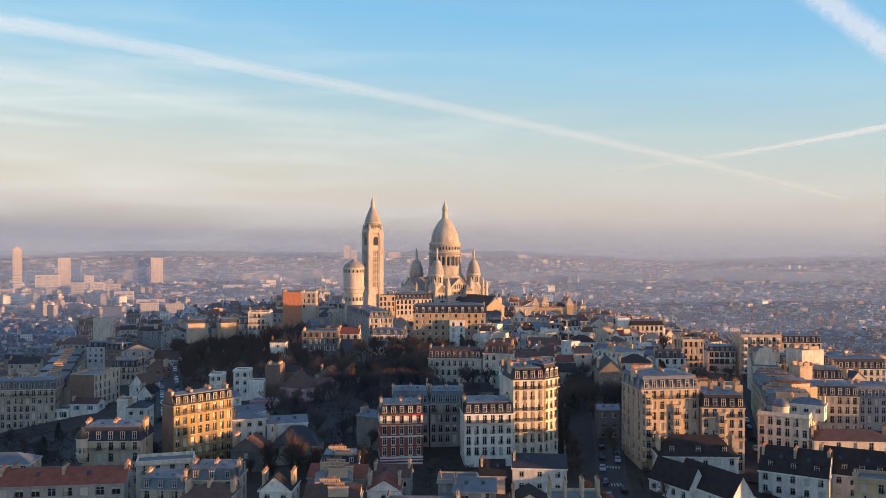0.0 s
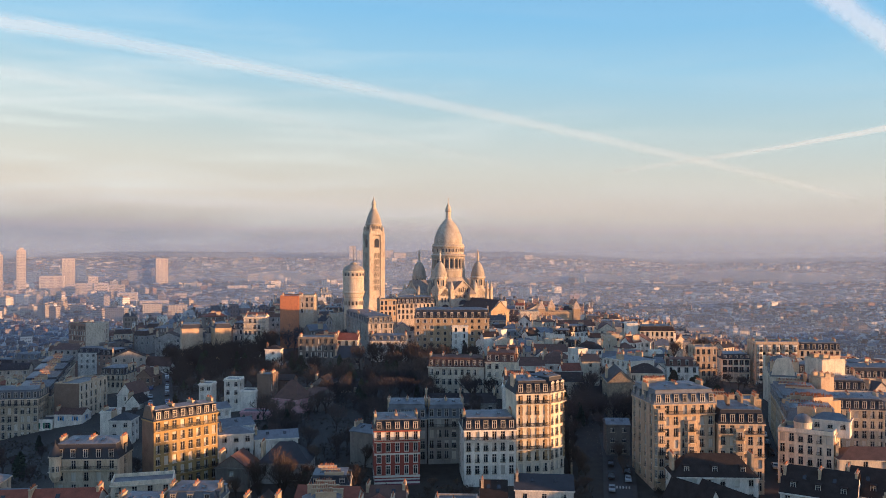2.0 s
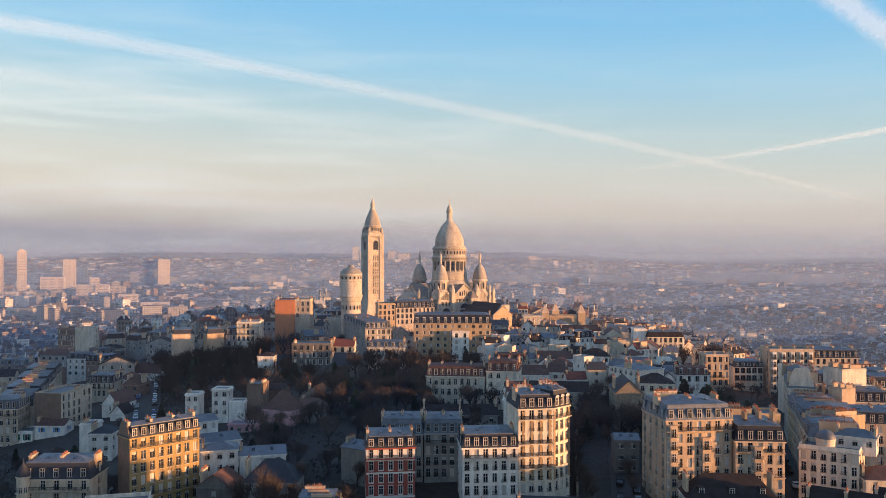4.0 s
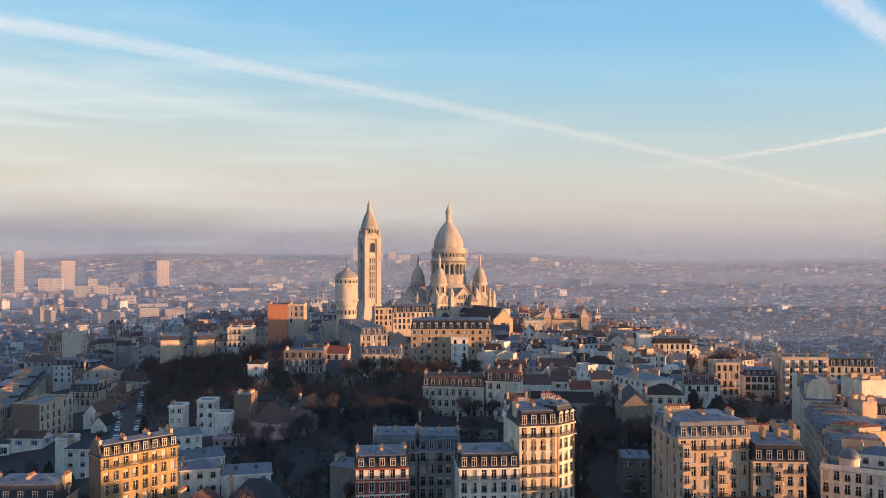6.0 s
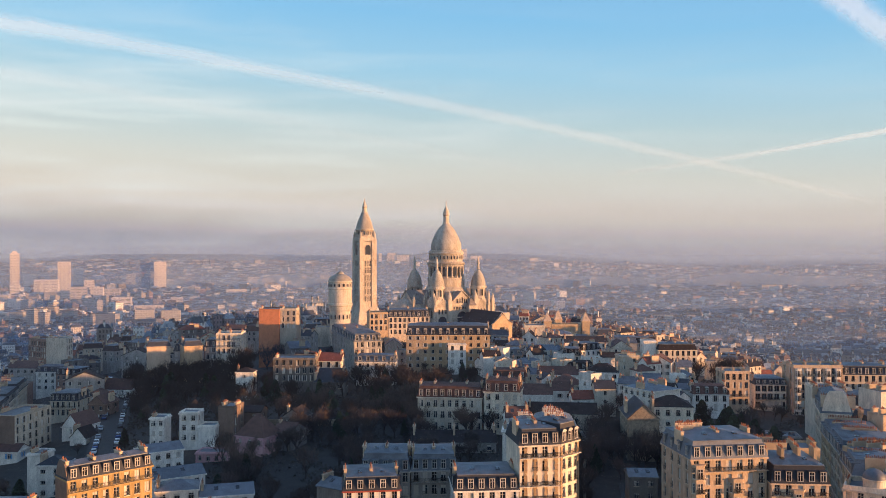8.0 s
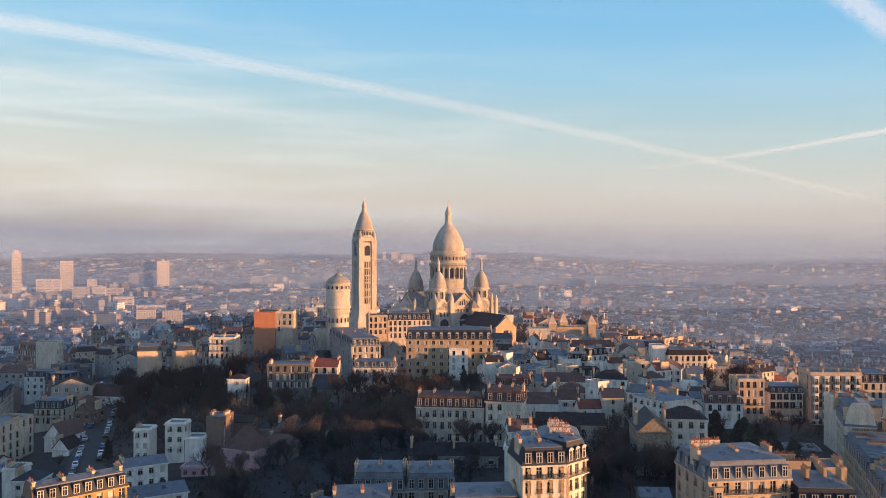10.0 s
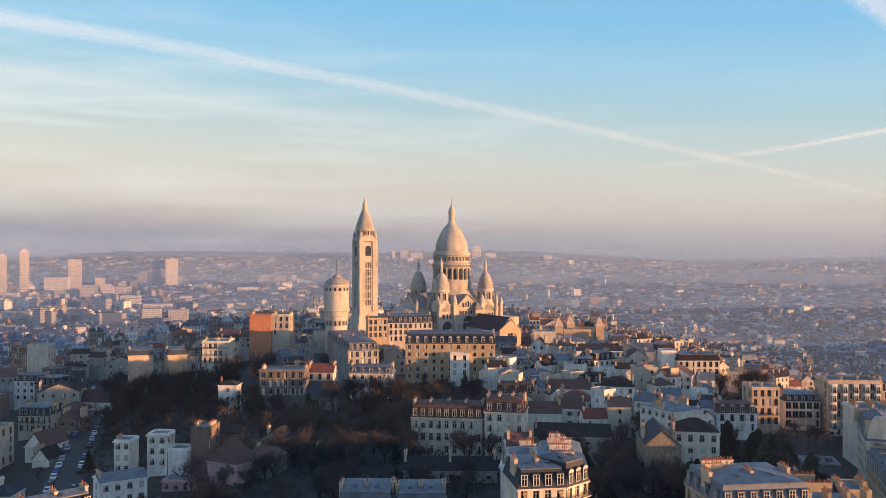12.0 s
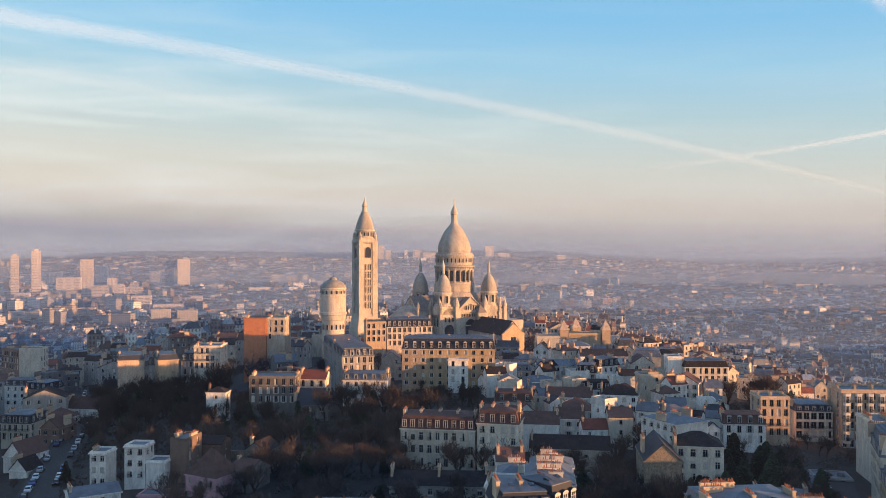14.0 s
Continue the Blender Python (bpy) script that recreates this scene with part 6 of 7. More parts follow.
# ---- landmarks of the plain ----
def tower_block(x, y, w, d, top, label, rz=0, cap=True):
    g = hill(x, y)
    t = thing("tower_block", pose(x, y, g, rz=rz), label, "tower block", "far towers")
    s = Shell()
    s.box(-w / 2, -d / 2, -2, w / 2, d / 2, top - g)
    if cap:
        s.box(-w / 4, -d / 4, top - g, w / 4, d / 4, top - g + 5)
    part("wall", s, [TOWERWALL], t)
    n = int((top - g) / 6)
    b = Shell()
    for i in range(1, n):
        z = (top - g) * i / n
        for k in range(3):
            x0 = -w / 2 + w * (k + 0.18) / 3
            b.box(x0, -d / 2 - 0.25, z, x0 + w / 3 * 0.62, -d / 2 - 0.02, z + 2.4, bottom=True)
    part("window_band", b, [GREY], t)


tower_block(-851.3, 1970, 19, 19, 127, "slim pale tower block with stepped top", 25)
tower_block(-940, 2055, 17, 17, 116, "pale tower block with stepped top", 25)
tower_block(-847, 2232, 30, 20, 105, "broad pale tower block", 20, False)
tower_block(-714, 2599, 34, 22, 100, "broad pale tower block", 20, False)
tower_block(-795, 2260, 24, 18, 58, "lower pale tower block beside others", 20, False)


for bx0, by0, bw, btop in ((-840, 2111, 54, 64), (-777, 2060, 27, 39), (-726, 2012, 38, 50), (-684, 2012, 21, 50), (-705, 2165, 39, 40), (-550, 1763, 37, 41), (-486, 1727, 54, 27), (-799, 1800, 27, 44.5),
                           (-1132, 2700, 38, 59), (-989, 2700, 29, 78), (-831, 2700, 28, 62), (-712, 2672, 33, 47), (-755, 2690, 28, 70), (-575, 2408, 47, 34), (-474, 1879, 24, 34), (-651, 1487, 41, 31),
                           (-597, 1598, 14, 29), (-456, 2700, 39, 52), (-414, 2700, 35, 49), (-533, 2631, 38, 27), (-431, 2342, 69, 30)):
    tower_block(bx0, by0, bw, 16, btop, "pale block of flats on the plain", 12, False)
for bx0, bw, btop in ((-231, 32, 144), (-196, 27, 122), (-111, 14, 122), (-57, 40, 122), (-1, 59, 111), (286, 40, 141), (630, 40, 98), (353, 54, 108)):
    tower_block(bx0, 4150, bw, 22, btop, "pale tower far off in the haze", 8, False)



def market_hall():
    t = thing("station_hall", pose(731, 1520, hill(731, 1520), rz=-6), "long white-roofed hall on the plain", "hall")
    s = Shell()
    s.box(-38, -14, -1, 38, 14, 9)
    part("wall", s, [FRAME], t)
    s = Shell()
    s.box(-39, -15, 9, 39, 15, 13, taper=6)
    part("roof", s, [FRAME], t)


market_hall()

def long_block(x, y, w, h, rz):
    g = hill(x, y)
    t = thing("long_block", pose(x, y, g, rz=rz), "long pale city block with grey roof on the plain", "building", "long city blocks")
    s = Shell()
    s.box(-w / 2, -8, -2, w / 2, 8, h)
    part("wall", s, [FARWALL], t)
    s = Shell()
    s.box(-w / 2 - 0.5, -8.5, h, w / 2 + 0.5, 8.5, h + 3.5, taper=3)
    part("roof", s, [FARROOF], t)
    b = Shell()
    n = int(w / 5)
    for k in range(2):
        for i in range(n):
            x0 = -w / 2 + w * (i + 0.25) / n
            b.box(x0, -8.2, 3 + k * h * 0.45, x0 + w / n * 0.5, -8.02, 3 + k * h * 0.45 + h * 0.28, bottom=True)
    part("window_band", b, [GLASS], t)


def goods_hall(x0, x1, y, h):
    """A long low hall under a dark curved roof."""
    g = hill((x0 + x1) / 2, y)
    t = thing("goods_hall", pose((x0 + x1) / 2, y, g), "long low hall with dark roof on the plain", "hall")
    w = (x1 - x0) / 2
    s = Shell()
    s.box(-w, -22, -2, w, 22, h)
    part("wall", s, [DARKSTONE], t)
    s = Shell()
    n = 8
    for i in range(n):
        a, b = math.pi * i / n, math.pi * (i + 1) / n
        s.quad([(-w - 1, -23 * math.cos(a), h + 5 * math.sin(a)), (w + 1, -23 * math.cos(a), h + 5 * math.sin(a)), (w + 1, -23 * math.cos(b), h + 5 * math.sin(b)), (-w - 1, -23 * math.cos(b), h + 5 * math.sin(b))])
    part("roof", s.weld(), [SLATE], t)


goods_hall(240, 385, 1430, 14)
block_rg = random.Random(31)
for _ in range(46):
    y = block_rg.uniform(820, 2600)
    long_block(block_rg.uniform(-0.5, 0.55) * y, y, block_rg.uniform(28, 75), block_rg.uniform(13, 22) + y * 0.002, block_rg.choice((-25, -8, 12, 20, -15)))
long_block(244, 1560, 176, 24, 0)
long_block(330, 905, 120, 17, -6)
long_block(470, 1010, 150, 16, -6)


def far_woods():
    """Belts of bare trees in squares and along avenues of the plain."""
    rg = np.random.default_rng(12)
    s = Shell()
    for _ in range(34):
        cy = rg.uniform(700, 2600)
        cx = rg.uniform(-0.52, 0.55) * cy
        a, l = rg.uniform(-0.5, 0.5), rg.uniform(20, 110)
        for _ in range(int(l * 5)):
            q = rg.uniform(-l, l)
            x, y = cx + math.cos(a) * q + rg.normal() * 5, cy + math.sin(a) * q + rg.normal() * 7
            c = Vector((x, y, hill(x, y) + rg.uniform(3, 17)))
            u = Vector((rg.normal(), rg.normal() * 0.4, rg.normal())).normalized() * rg.uniform(1.0, 2.6)
            v = u.orthogonal().normalized() * rg.uniform(0.5, 1.3)
            s.quad([c - u, c + v, c + u, c - v])
    tagged(part("far_trees", s, [TWIG]), "belts of bare brown trees on the far plain", "trees", kind="stuff")


far_woods()

def join_things(tops, name, label, category):
    """Lay many far things into one mesh of kind stuff."""
    s, mats = Shell(), []

    def walk_down(ob, m):
        if ob.data:
            k = len(s.v)
            slot = []
            for mt in ob.data.materials:
                if mt not in mats:
                    mats.append(mt)
                slot.append(mats.index(mt))
            co = np.empty(len(ob.data.vertices) * 3, np.float32)
            ob.data.vertices.foreach_get("co", co)
            r = np.array(m)
            s.v += (co.reshape(-1, 3) @ r[:3, :3].T + r[:3, 3]).tolist()
            s.f += [tuple(k + i for i in p.vertices) for p in ob.data.polygons]
            s.m += [slot[p.material_index] for p in ob.data.polygons]
        for c in list(ob.children):
            walk_down(c, m @ c.matrix_basis)
        gone.append(ob)

    gone = []
    for t in tops:
        walk_down(t, t.matrix_basis.copy())
    bpy.data.batch_remove(gone)
    tagged(part(name, s, mats), label, category, kind="stuff")


# ---- more houses over the slopes ----
fill = random.Random(21)
PARK = [(143, 426, 11, 1.35), (49, 234, 7, 0.7), (50, 250, 6, 0.8), (75, 222, 5, 0.6), (-64, 341, 8, 0.4), (-48, 344, 7, 0.4), (-2, 350, 30, 1.05), (-14, 300, 33, 0.95), (-22, 382, 14, 0.8), (-70, 395, 40, 0.9), (-92, 414, 24, 1.0), (-99, 432, 11, 1.1), (-80, 432, 11, 1.1), (-62, 440, 8, 1.1), (8, 384, 15, 1.35), (-9, 392, 11, 1.3), (-82, 333, 9, 0.7), (-90, 372, 9, 0.9), (133, 352, 11, 0.7), (147, 358, 9, 0.7), (118, 344, 8, 0.7), (46, 322, 5, 1.3), (74, 316, 9, 0.9), (80, 346, 9, 0.8), (86, 366, 9, 0.8), (34, 408, 10, 0.9), (-16, 248, 15, 0.9), (13, 233, 8, 0.4), (-70, 222, 6, 0.4), (24, 440, 9, 0.6), (40, 441, 7, 0.6), (-40, 288, 12, 0.42), (-62, 300, 12, 0.42), (22, 313, 15, 0.8), (62, 300, 9, 0.8), (92, 268, 9, 0.7), (108, 285, 8, 0.6),
        (113, 326, 13, 0.6), (100, 340, 6, 0.6), (112, 375, 14, 0.9), (30, 432, 18, 0.65), (60, 330, 10, 0.9), (52, 264, 8, 0.9), (54, 288, 9, 0.9), (57, 312, 9, 0.9), (130, 392, 14, 0.9), (150, 420, 12, 0.9), (52, 205, 9, 0.8),
        (-112, 290, 20, 0.6), (-138, 316, 12, 0.6), (-75, 272, 12, 0.5), (63, 512, 5, 0.8), (80, 520, 8, 1.0), (-110, 470, 14, 1.0), (-80, 505, 12, 1.0), (120, 560, 14, 0.9), (175, 440, 12, 0.8), (90, 215, 5, 0.6)]


def near_road(x, y, gap=11):
    for (ax, ay), (bx, by) in ROADS:
        dx, dy = bx - ax, by - ay
        t = min(max(((x - ax) * dx + (y - ay) * dy) / (dx * dx + dy * dy), 0), 1)
        if math.hypot(x - ax - dx * t, y - ay - dy * t) < gap:
            return True
    return False


OPEN = [(24, 390, 18), (122, 326, 10), (36, 412, 15), (20, 418, 12), (-118, 322, 16), (-134, 332, 10), (-92, 318, 12), (-64, 316, 13), (-44, 306, 10), (-62, 338, 11), (-40, 344, 8), (-105, 345, 8), (-34, 330, 9), (56, 300, 12), (95, 290, 10), (138, 319, 8), (146, 334, 8)]
ROADS = [((-83, 318), (-112, 425)), ((-112, 425), (-150, 520)), ((58, 215), (61, 282)), ((61, 282), (71, 290)), ((104, 236), (138, 380)), ((-140, 340), (-143, 460))]
WALLS = [WHITE, CREAM, STONE, WHITE, GREY, CREAM]
ROOFS = [(ZINC, "zinc"), (SLATE, "slate"), (TILE, "brown tiled"), (TILE, "brown tiled"), (DARKROOF, "dark"), (DARKROOF, "dark"), (REDTILE, "red tiled")]
WALLNAME = {"white_render": "white", "pale_cream_render": "cream", "cream_limestone": "stone", "grey_weathered_render": "grey", "dark_weathered_stone": "dark stone", "dull_brown_brick": "brown brick"}
made = 0
FAR_FILL = {}
for _ in range(9000):
    x, y = fill.uniform(-290, 330), fill.uniform(275, 690)
    if abs(x - 10) > 0.62 * y or made > 330 or (y > 630 and ((x - 30) / 215) ** 2 + ((y - 520) / 200) ** 2 > 1):
        continue
    w, d = (fill.uniform(8, 15), fill.uniform(8, 12)) if x < -105 else (fill.uniform(6, 12), fill.uniform(6, 10))
    r = math.hypot(w, d) / 2
    if near_road(x, y) or any(math.hypot(x - a, y - b) < c + r for a, b, c, _s in PARK):
        continue
    if any(math.hypot(x - a, y - b) < (c + r) * 0.78 for a, b, c in TAKEN):
        continue
    if any(math.hypot(x - a, y - b) < c + r * 0.8 for a, b, c in OPEN):
        continue
    ang = fill.choice((0.0, 0.0, -0.25, 0.25, 0.46, -0.5)) + fill.uniform(-0.08, 0.08)
    # left slope takes darker walls: part of its shade is put into their colour
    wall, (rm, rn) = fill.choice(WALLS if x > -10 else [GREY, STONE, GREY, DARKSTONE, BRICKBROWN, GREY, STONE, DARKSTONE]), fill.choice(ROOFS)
    g = hill(x, y)
    hgt = fill.choice((6.5, 8.5, 9.5, 11, 12.5))
    if x < -105 or y < 300:
        hgt += 2.5
    c, s_ = math.cos(ang), math.sin(ang)
    fx, fy = x + s_ * d / 2, y - c * d / 2
    kind = fill.choice(("hip", "gable", "mansard", "mansard", "gable_front", "flat"))
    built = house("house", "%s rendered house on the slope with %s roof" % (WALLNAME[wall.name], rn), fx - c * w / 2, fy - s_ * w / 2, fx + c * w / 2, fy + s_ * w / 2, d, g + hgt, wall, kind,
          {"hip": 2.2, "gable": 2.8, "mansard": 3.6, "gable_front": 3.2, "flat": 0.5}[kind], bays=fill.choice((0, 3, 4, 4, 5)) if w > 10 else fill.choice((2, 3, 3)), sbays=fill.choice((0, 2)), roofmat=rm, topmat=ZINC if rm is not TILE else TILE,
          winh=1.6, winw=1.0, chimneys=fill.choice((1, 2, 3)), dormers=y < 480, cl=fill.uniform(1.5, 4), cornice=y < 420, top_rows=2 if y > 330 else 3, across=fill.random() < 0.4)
    made += 1
    if y > 405 or x < -150:
        FAR_FILL.setdefault(wall.name, []).append(built)

# small old houses crowded between the others
cottages = 0
for _ in range(900):
    x, y = fill.uniform(44, 126), fill.uniform(352, 476)
    w, d = fill.uniform(5, 8), fill.uniform(5, 7)
    r = math.hypot(w, d) / 2
    if cottages >= 60 or near_road(x, y, 7) or any(math.hypot(x - a, y - b) < (c + r) * 0.6 for a, b, c in TAKEN):
        continue
    ang, (rm, rn) = fill.uniform(-0.6, 0.6), fill.choice(ROOFS + ROOFS[:1] * 4)
    wall = fill.choice((WHITE, WHITE, WHITE, CREAM))
    c, s_ = math.cos(ang), math.sin(ang)
    fx, fy = x + s_ * d / 2, y - c * d / 2
    built = house("house", "small %s cottage on the hill with %s roof" % (WALLNAME[wall.name], rn), fx - c * w / 2, fy - s_ * w / 2, fx + c * w / 2, fy + s_ * w / 2, d, hill(x, y) + fill.uniform(5.0, 10.5), wall, fill.choice(("gable", "gable_front", "hip", "gable", "flat")), fill.uniform(1.8, 2.8),
          bays=fill.choice((0, 1, 2)), sbays=fill.choice((0, 1)), roofmat=rm, winh=1.4, winw=0.9, chimneys=fill.choice((1, 2)), cl=1.4, cornice=False, top_rows=2)
    cottages += 1
    if y > 405:
        FAR_FILL.setdefault(wall.name, []).append(built)
for key, tops in FAR_FILL.items():
    join_things(tops, "hillside_houses", "crowded %s houses over the far slopes of the hill" % WALLNAME[key], "houses")

# ---- trees ----
for cx, cy, r, size in PARK:
    for _ in range(int(r * r / (22 if r > 28 else 30)) + 1):
        a, q = fill.uniform(0, 6.283), r * math.sqrt(fill.random())
        x, y = cx + q * math.cos(a), cy + q * math.sin(a)
        if any(math.hypot(x - p, y - b) < c * 0.75 for p, b, c in TAKEN) or near_road(x, y, 6):
            continue
        if fill.random() < (0.7 if (cx, cy) == (113, 326) else 0.10):
            evergreen(x, y, fill.uniform(5, 10), fill.uniform(0.8, 1.3), fill.randrange(2))
        else:
            tree(x, y, size * fill.uniform(0.9, 1.3), fill.uniform(0, 360), fill.randrange(5))
for x, y, h in ((85.5, 303.0, 8.5), (89.0, 301.5, 9.5), (92.6, 302.5, 8.0), (96.4, 303.5, 9.0), (99.5, 306.0, 8.0)):
    evergreen(x, y, h, 1.1, int(x) % 2)


# ---- undergrowth between the trees ----
def undergrowth():
    rg = np.random.default_rng(8)
    s = Shell()
    for cx, cy, r, size in PARK:
        for _ in range(int(r * r * 3.2)):
            a, q = rg.uniform(0, 6.283), r * 1.12 * math.sqrt(rg.random())
            x, y = cx + q * math.cos(a), cy + q * math.sin(a)
            clump = noise.noise((x * 0.11, y * 0.11, 2.0))
            if clump < -0.1 or near_road(x, y, 6):
                continue
            z = hill(x, y) + rg.uniform(0, 1.0 + 3.2 * max(clump, 0))
            u = Vector((rg.normal(), rg.normal(), rg.normal() * 0.7 + 0.4)).normalized() * rg.uniform(0.35, 0.9)
            v = u.orthogonal().normalized() * rg.uniform(0.12, 0.35)
            c = Vector((x, y, z))
            s.quad([c - u, c + v, c + u, c - v])
    tagged(part("undergrowth", s, [HEDGE]), "dark ivy and bare shrubs between the trees", "shrubs", kind="stuff")


undergrowth()


# ---- contrails high over the plain ----
def vapour():
    m = bpy.data.materials.new("vapour")
    m.use_nodes = True
    n, l = m.node_tree.nodes, m.node_tree.links
    n.clear()
    uv = n.new("ShaderNodeUVMap")
    sp = n.new("ShaderNodeSeparateXYZ")
    l.new(uv.outputs[0], sp.inputs[0])
    # soft edges across, ragged by a noise drawn out along the trail
    mp = n.new("ShaderNodeMapping")
    mp.inputs["Scale"].default_value = (26, 2.2, 1)
    l.new(uv.outputs[0], mp.inputs[0])
    nz = n.new("ShaderNodeTexNoise")
    nz.inputs["Scale"].default_value, nz.inputs["Detail"].default_value, nz.inputs["Roughness"].default_value = 1.0, 6, 0.6
    l.new(mp.outputs[0], nz.inputs["Vector"])

    def op(kind, a, b=None, v=None):
        k = n.new("ShaderNodeMath")
        k.operation = kind
        l.new(a, k.inputs[0])
        if b is not None:
            l.new(b, k.inputs[1])
        if v is not None:
            k.inputs[1].default_value = v
        return k.outputs[0]

    off = op("ABSOLUTE", op("SUBTRACT", sp.outputs["Y"], v=0.5))
    wob = op("MULTIPLY", op("SUBTRACT", nz.outputs["Fac"], v=0.5), v=0.34)
    edge = n.new("ShaderNodeMapRange")
    edge.interpolation_type = "SMOOTHSTEP"
    edge.inputs["From Min"].default_value, edge.inputs["From Max"].default_value = 0.46, 0.06
    l.new(op("ADD", off, wob), edge.inputs[0])
    at = n.new("ShaderNodeAttribute")
    at.attribute_name = "thick"
    fac = op("MULTIPLY", edge.outputs[0], at.outputs["Fac"])
    tr = n.new("ShaderNodeBsdfTransparent")
    df = n.new("ShaderNodeBsdfTranslucent")
    df.inputs["Color"].default_value = (0.92, 0.88, 0.78, 1)
    df2 = n.new("ShaderNodeBsdfDiffuse")
    df2.inputs["Color"].default_value = (0.88, 0.87, 0.8, 1)
    ad = n.new("ShaderNodeAddShader")
    l.new(df.outputs[0], ad.inputs[0])
    l.new(df2.outputs[0], ad.inputs[1])
    mx = n.new("ShaderNodeMixShader")
    l.new(fac, mx.inputs[0])
    l.new(tr.outputs[0], mx.inputs[1])
    l.new(ad.outputs[0], mx.inputs[2])
    o = n.new("ShaderNodeOutputMaterial")
    l.new(mx.outputs[0], o.inputs[0])
    return m


VAPOUR = vapour()


def contrail(a, b, wa, wb, ta, tb, sag, label):
    """A ribbon of vapour from a to b, as wide as wa and wb, as thick as ta and tb."""
    me = bpy.data.meshes.new("contrail")
    n = 60
    va, vb = Vector(a), Vector(b)
    along = (vb - va).normalized()
    face = Vector((0, -1, 0)).cross(along).normalized()
    vs, fs, uvs, th = [], [], [], []
    for i in range(n + 1):
        t = i / n
        c = va.lerp(vb, t) + Vector((0, 0, -sag * 4 * t * (1 - t)))
        w = wa + (wb - wa) * t
        vs += [c - face * w / 2, c + face * w / 2]
        th += [ta + (tb - ta) * t] * 2
    fs = [(2 * i, 2 * i + 2, 2 * i + 3, 2 * i + 1) for i in range(n)]
    me.from_pydata([tuple(v) for v in vs], [], fs)
    layer = me.uv_layers.new(name="UVMap")
    for p in me.polygons:
        for li in p.loop_indices:
            vi = me.loops[li].vertex_index
            layer.data[li].uv = ((vi // 2) / n, vi % 2)
    att = me.attributes.new("thick", "FLOAT", "POINT")
    att.data.foreach_set("value", th)
    me.materials.append(VAPOUR)
    tagged(new("contrail", me), label, "contrail", "contrails")


contrail((-2536, 4700, 1421), (2587, 4700, 414), 165, 46, 0.22, 0.10, -51, "broad white contrail drawn across the blue sky")
contrail((1180, 4700, 560), (3055, 4700, 876), 40, 64, 0.06, 0.30, 18, "thin white contrail crossing the broad one")
contrail((2228, 4700, 1690), (3296, 4700, 977), 250, 270, 0.27, 0.29, 0, "ragged white contrail near the top of the sky")
contrail((-2536, 4700, 1149), (637, 4700, 587), 120, 80, 0.07, 0.03, -18, "faint old contrail spread by the wind")


# ---- house blocks added out of sight on the sunny side, set to shade the slope ----
for y0, y1, crest in ((100, 127, 87), (147, 164, 87.5), (186, 197, 84), (197.5, 202, 79.5)):
    house("apartment_house", "unseen plain house block added to shade the slope", 126, y0, 146, y0, y1 - y0, crest - 2, STONE, rh=2, bays=0, sbays=0, chimneys=0, dormers=False, record=False)
for k in range(2):
    house("apartment_house", "unseen plain house block added to shade the slope", 196 + 14 * k, 228 + 42 * k, 214 + 14 * k, 226 + 42 * k, 34, hill(205 + 14 * k, 240 + 42 * k) + 18, STONE, rh=4, bays=0, sbays=0, left_bays=8, chimneys=0, dormers=False, record=False)



# ---- streets, kerbs and parked cars ----
def road_strip(name, pts, half, lift, mat, label):
    s = Shell()
    rows = []
    for (ax, ay), (bx, by) in zip(pts, pts[1:]):
        n = max(2, int(math.hypot(bx - ax, by - ay) / 6))
        dx, dy = (bx - ax), (by - ay)
        l = math.hypot(dx, dy)
        for i in range(n + 1):
            x, y = ax + dx * i / n, ay + dy * i / n
            rows.append((x, y, -dy / l * half, dx / l * half))
    for x, y, ox, oy in rows:
        z = max(hill(x - ox, y - oy), hill(x + ox, y + oy), hill(x, y)) + lift
        s.v += [(x - ox, y - oy, z), (x + ox, y + oy, z), (x - ox, y - oy, z - 1.2), (x + ox, y + oy, z - 1.2)]
    for i in range(len(rows) - 1):
        k = 4 * i
        s.f += [(k + 1, k, k + 4, k + 5), (k, k + 2, k + 6, k + 4), (k + 3, k + 1, k + 5, k + 7)]
        s.m += [0] * 3
    return tagged(part(name, s, [mat]), label, kind="structure", category=name)


WAYS = [[(-80, 312), (-97, 372), (-112, 427), (-136, 495)], [(56, 205), (60, 232), (67, 262), (71, 284)], [(102, 228), (107, 252), (135, 338)]]
for pts in WAYS:
    wide = 1.0 if pts[0][0] != 56 else 0.78
    road_strip("pavement", pts, 5.6 * wide, 0.30, PAVING, "grey paved footways along the street")
    road_strip("road", pts, 4.0 * wide, 0.42, ASPHALT, "dark asphalt street between houses")


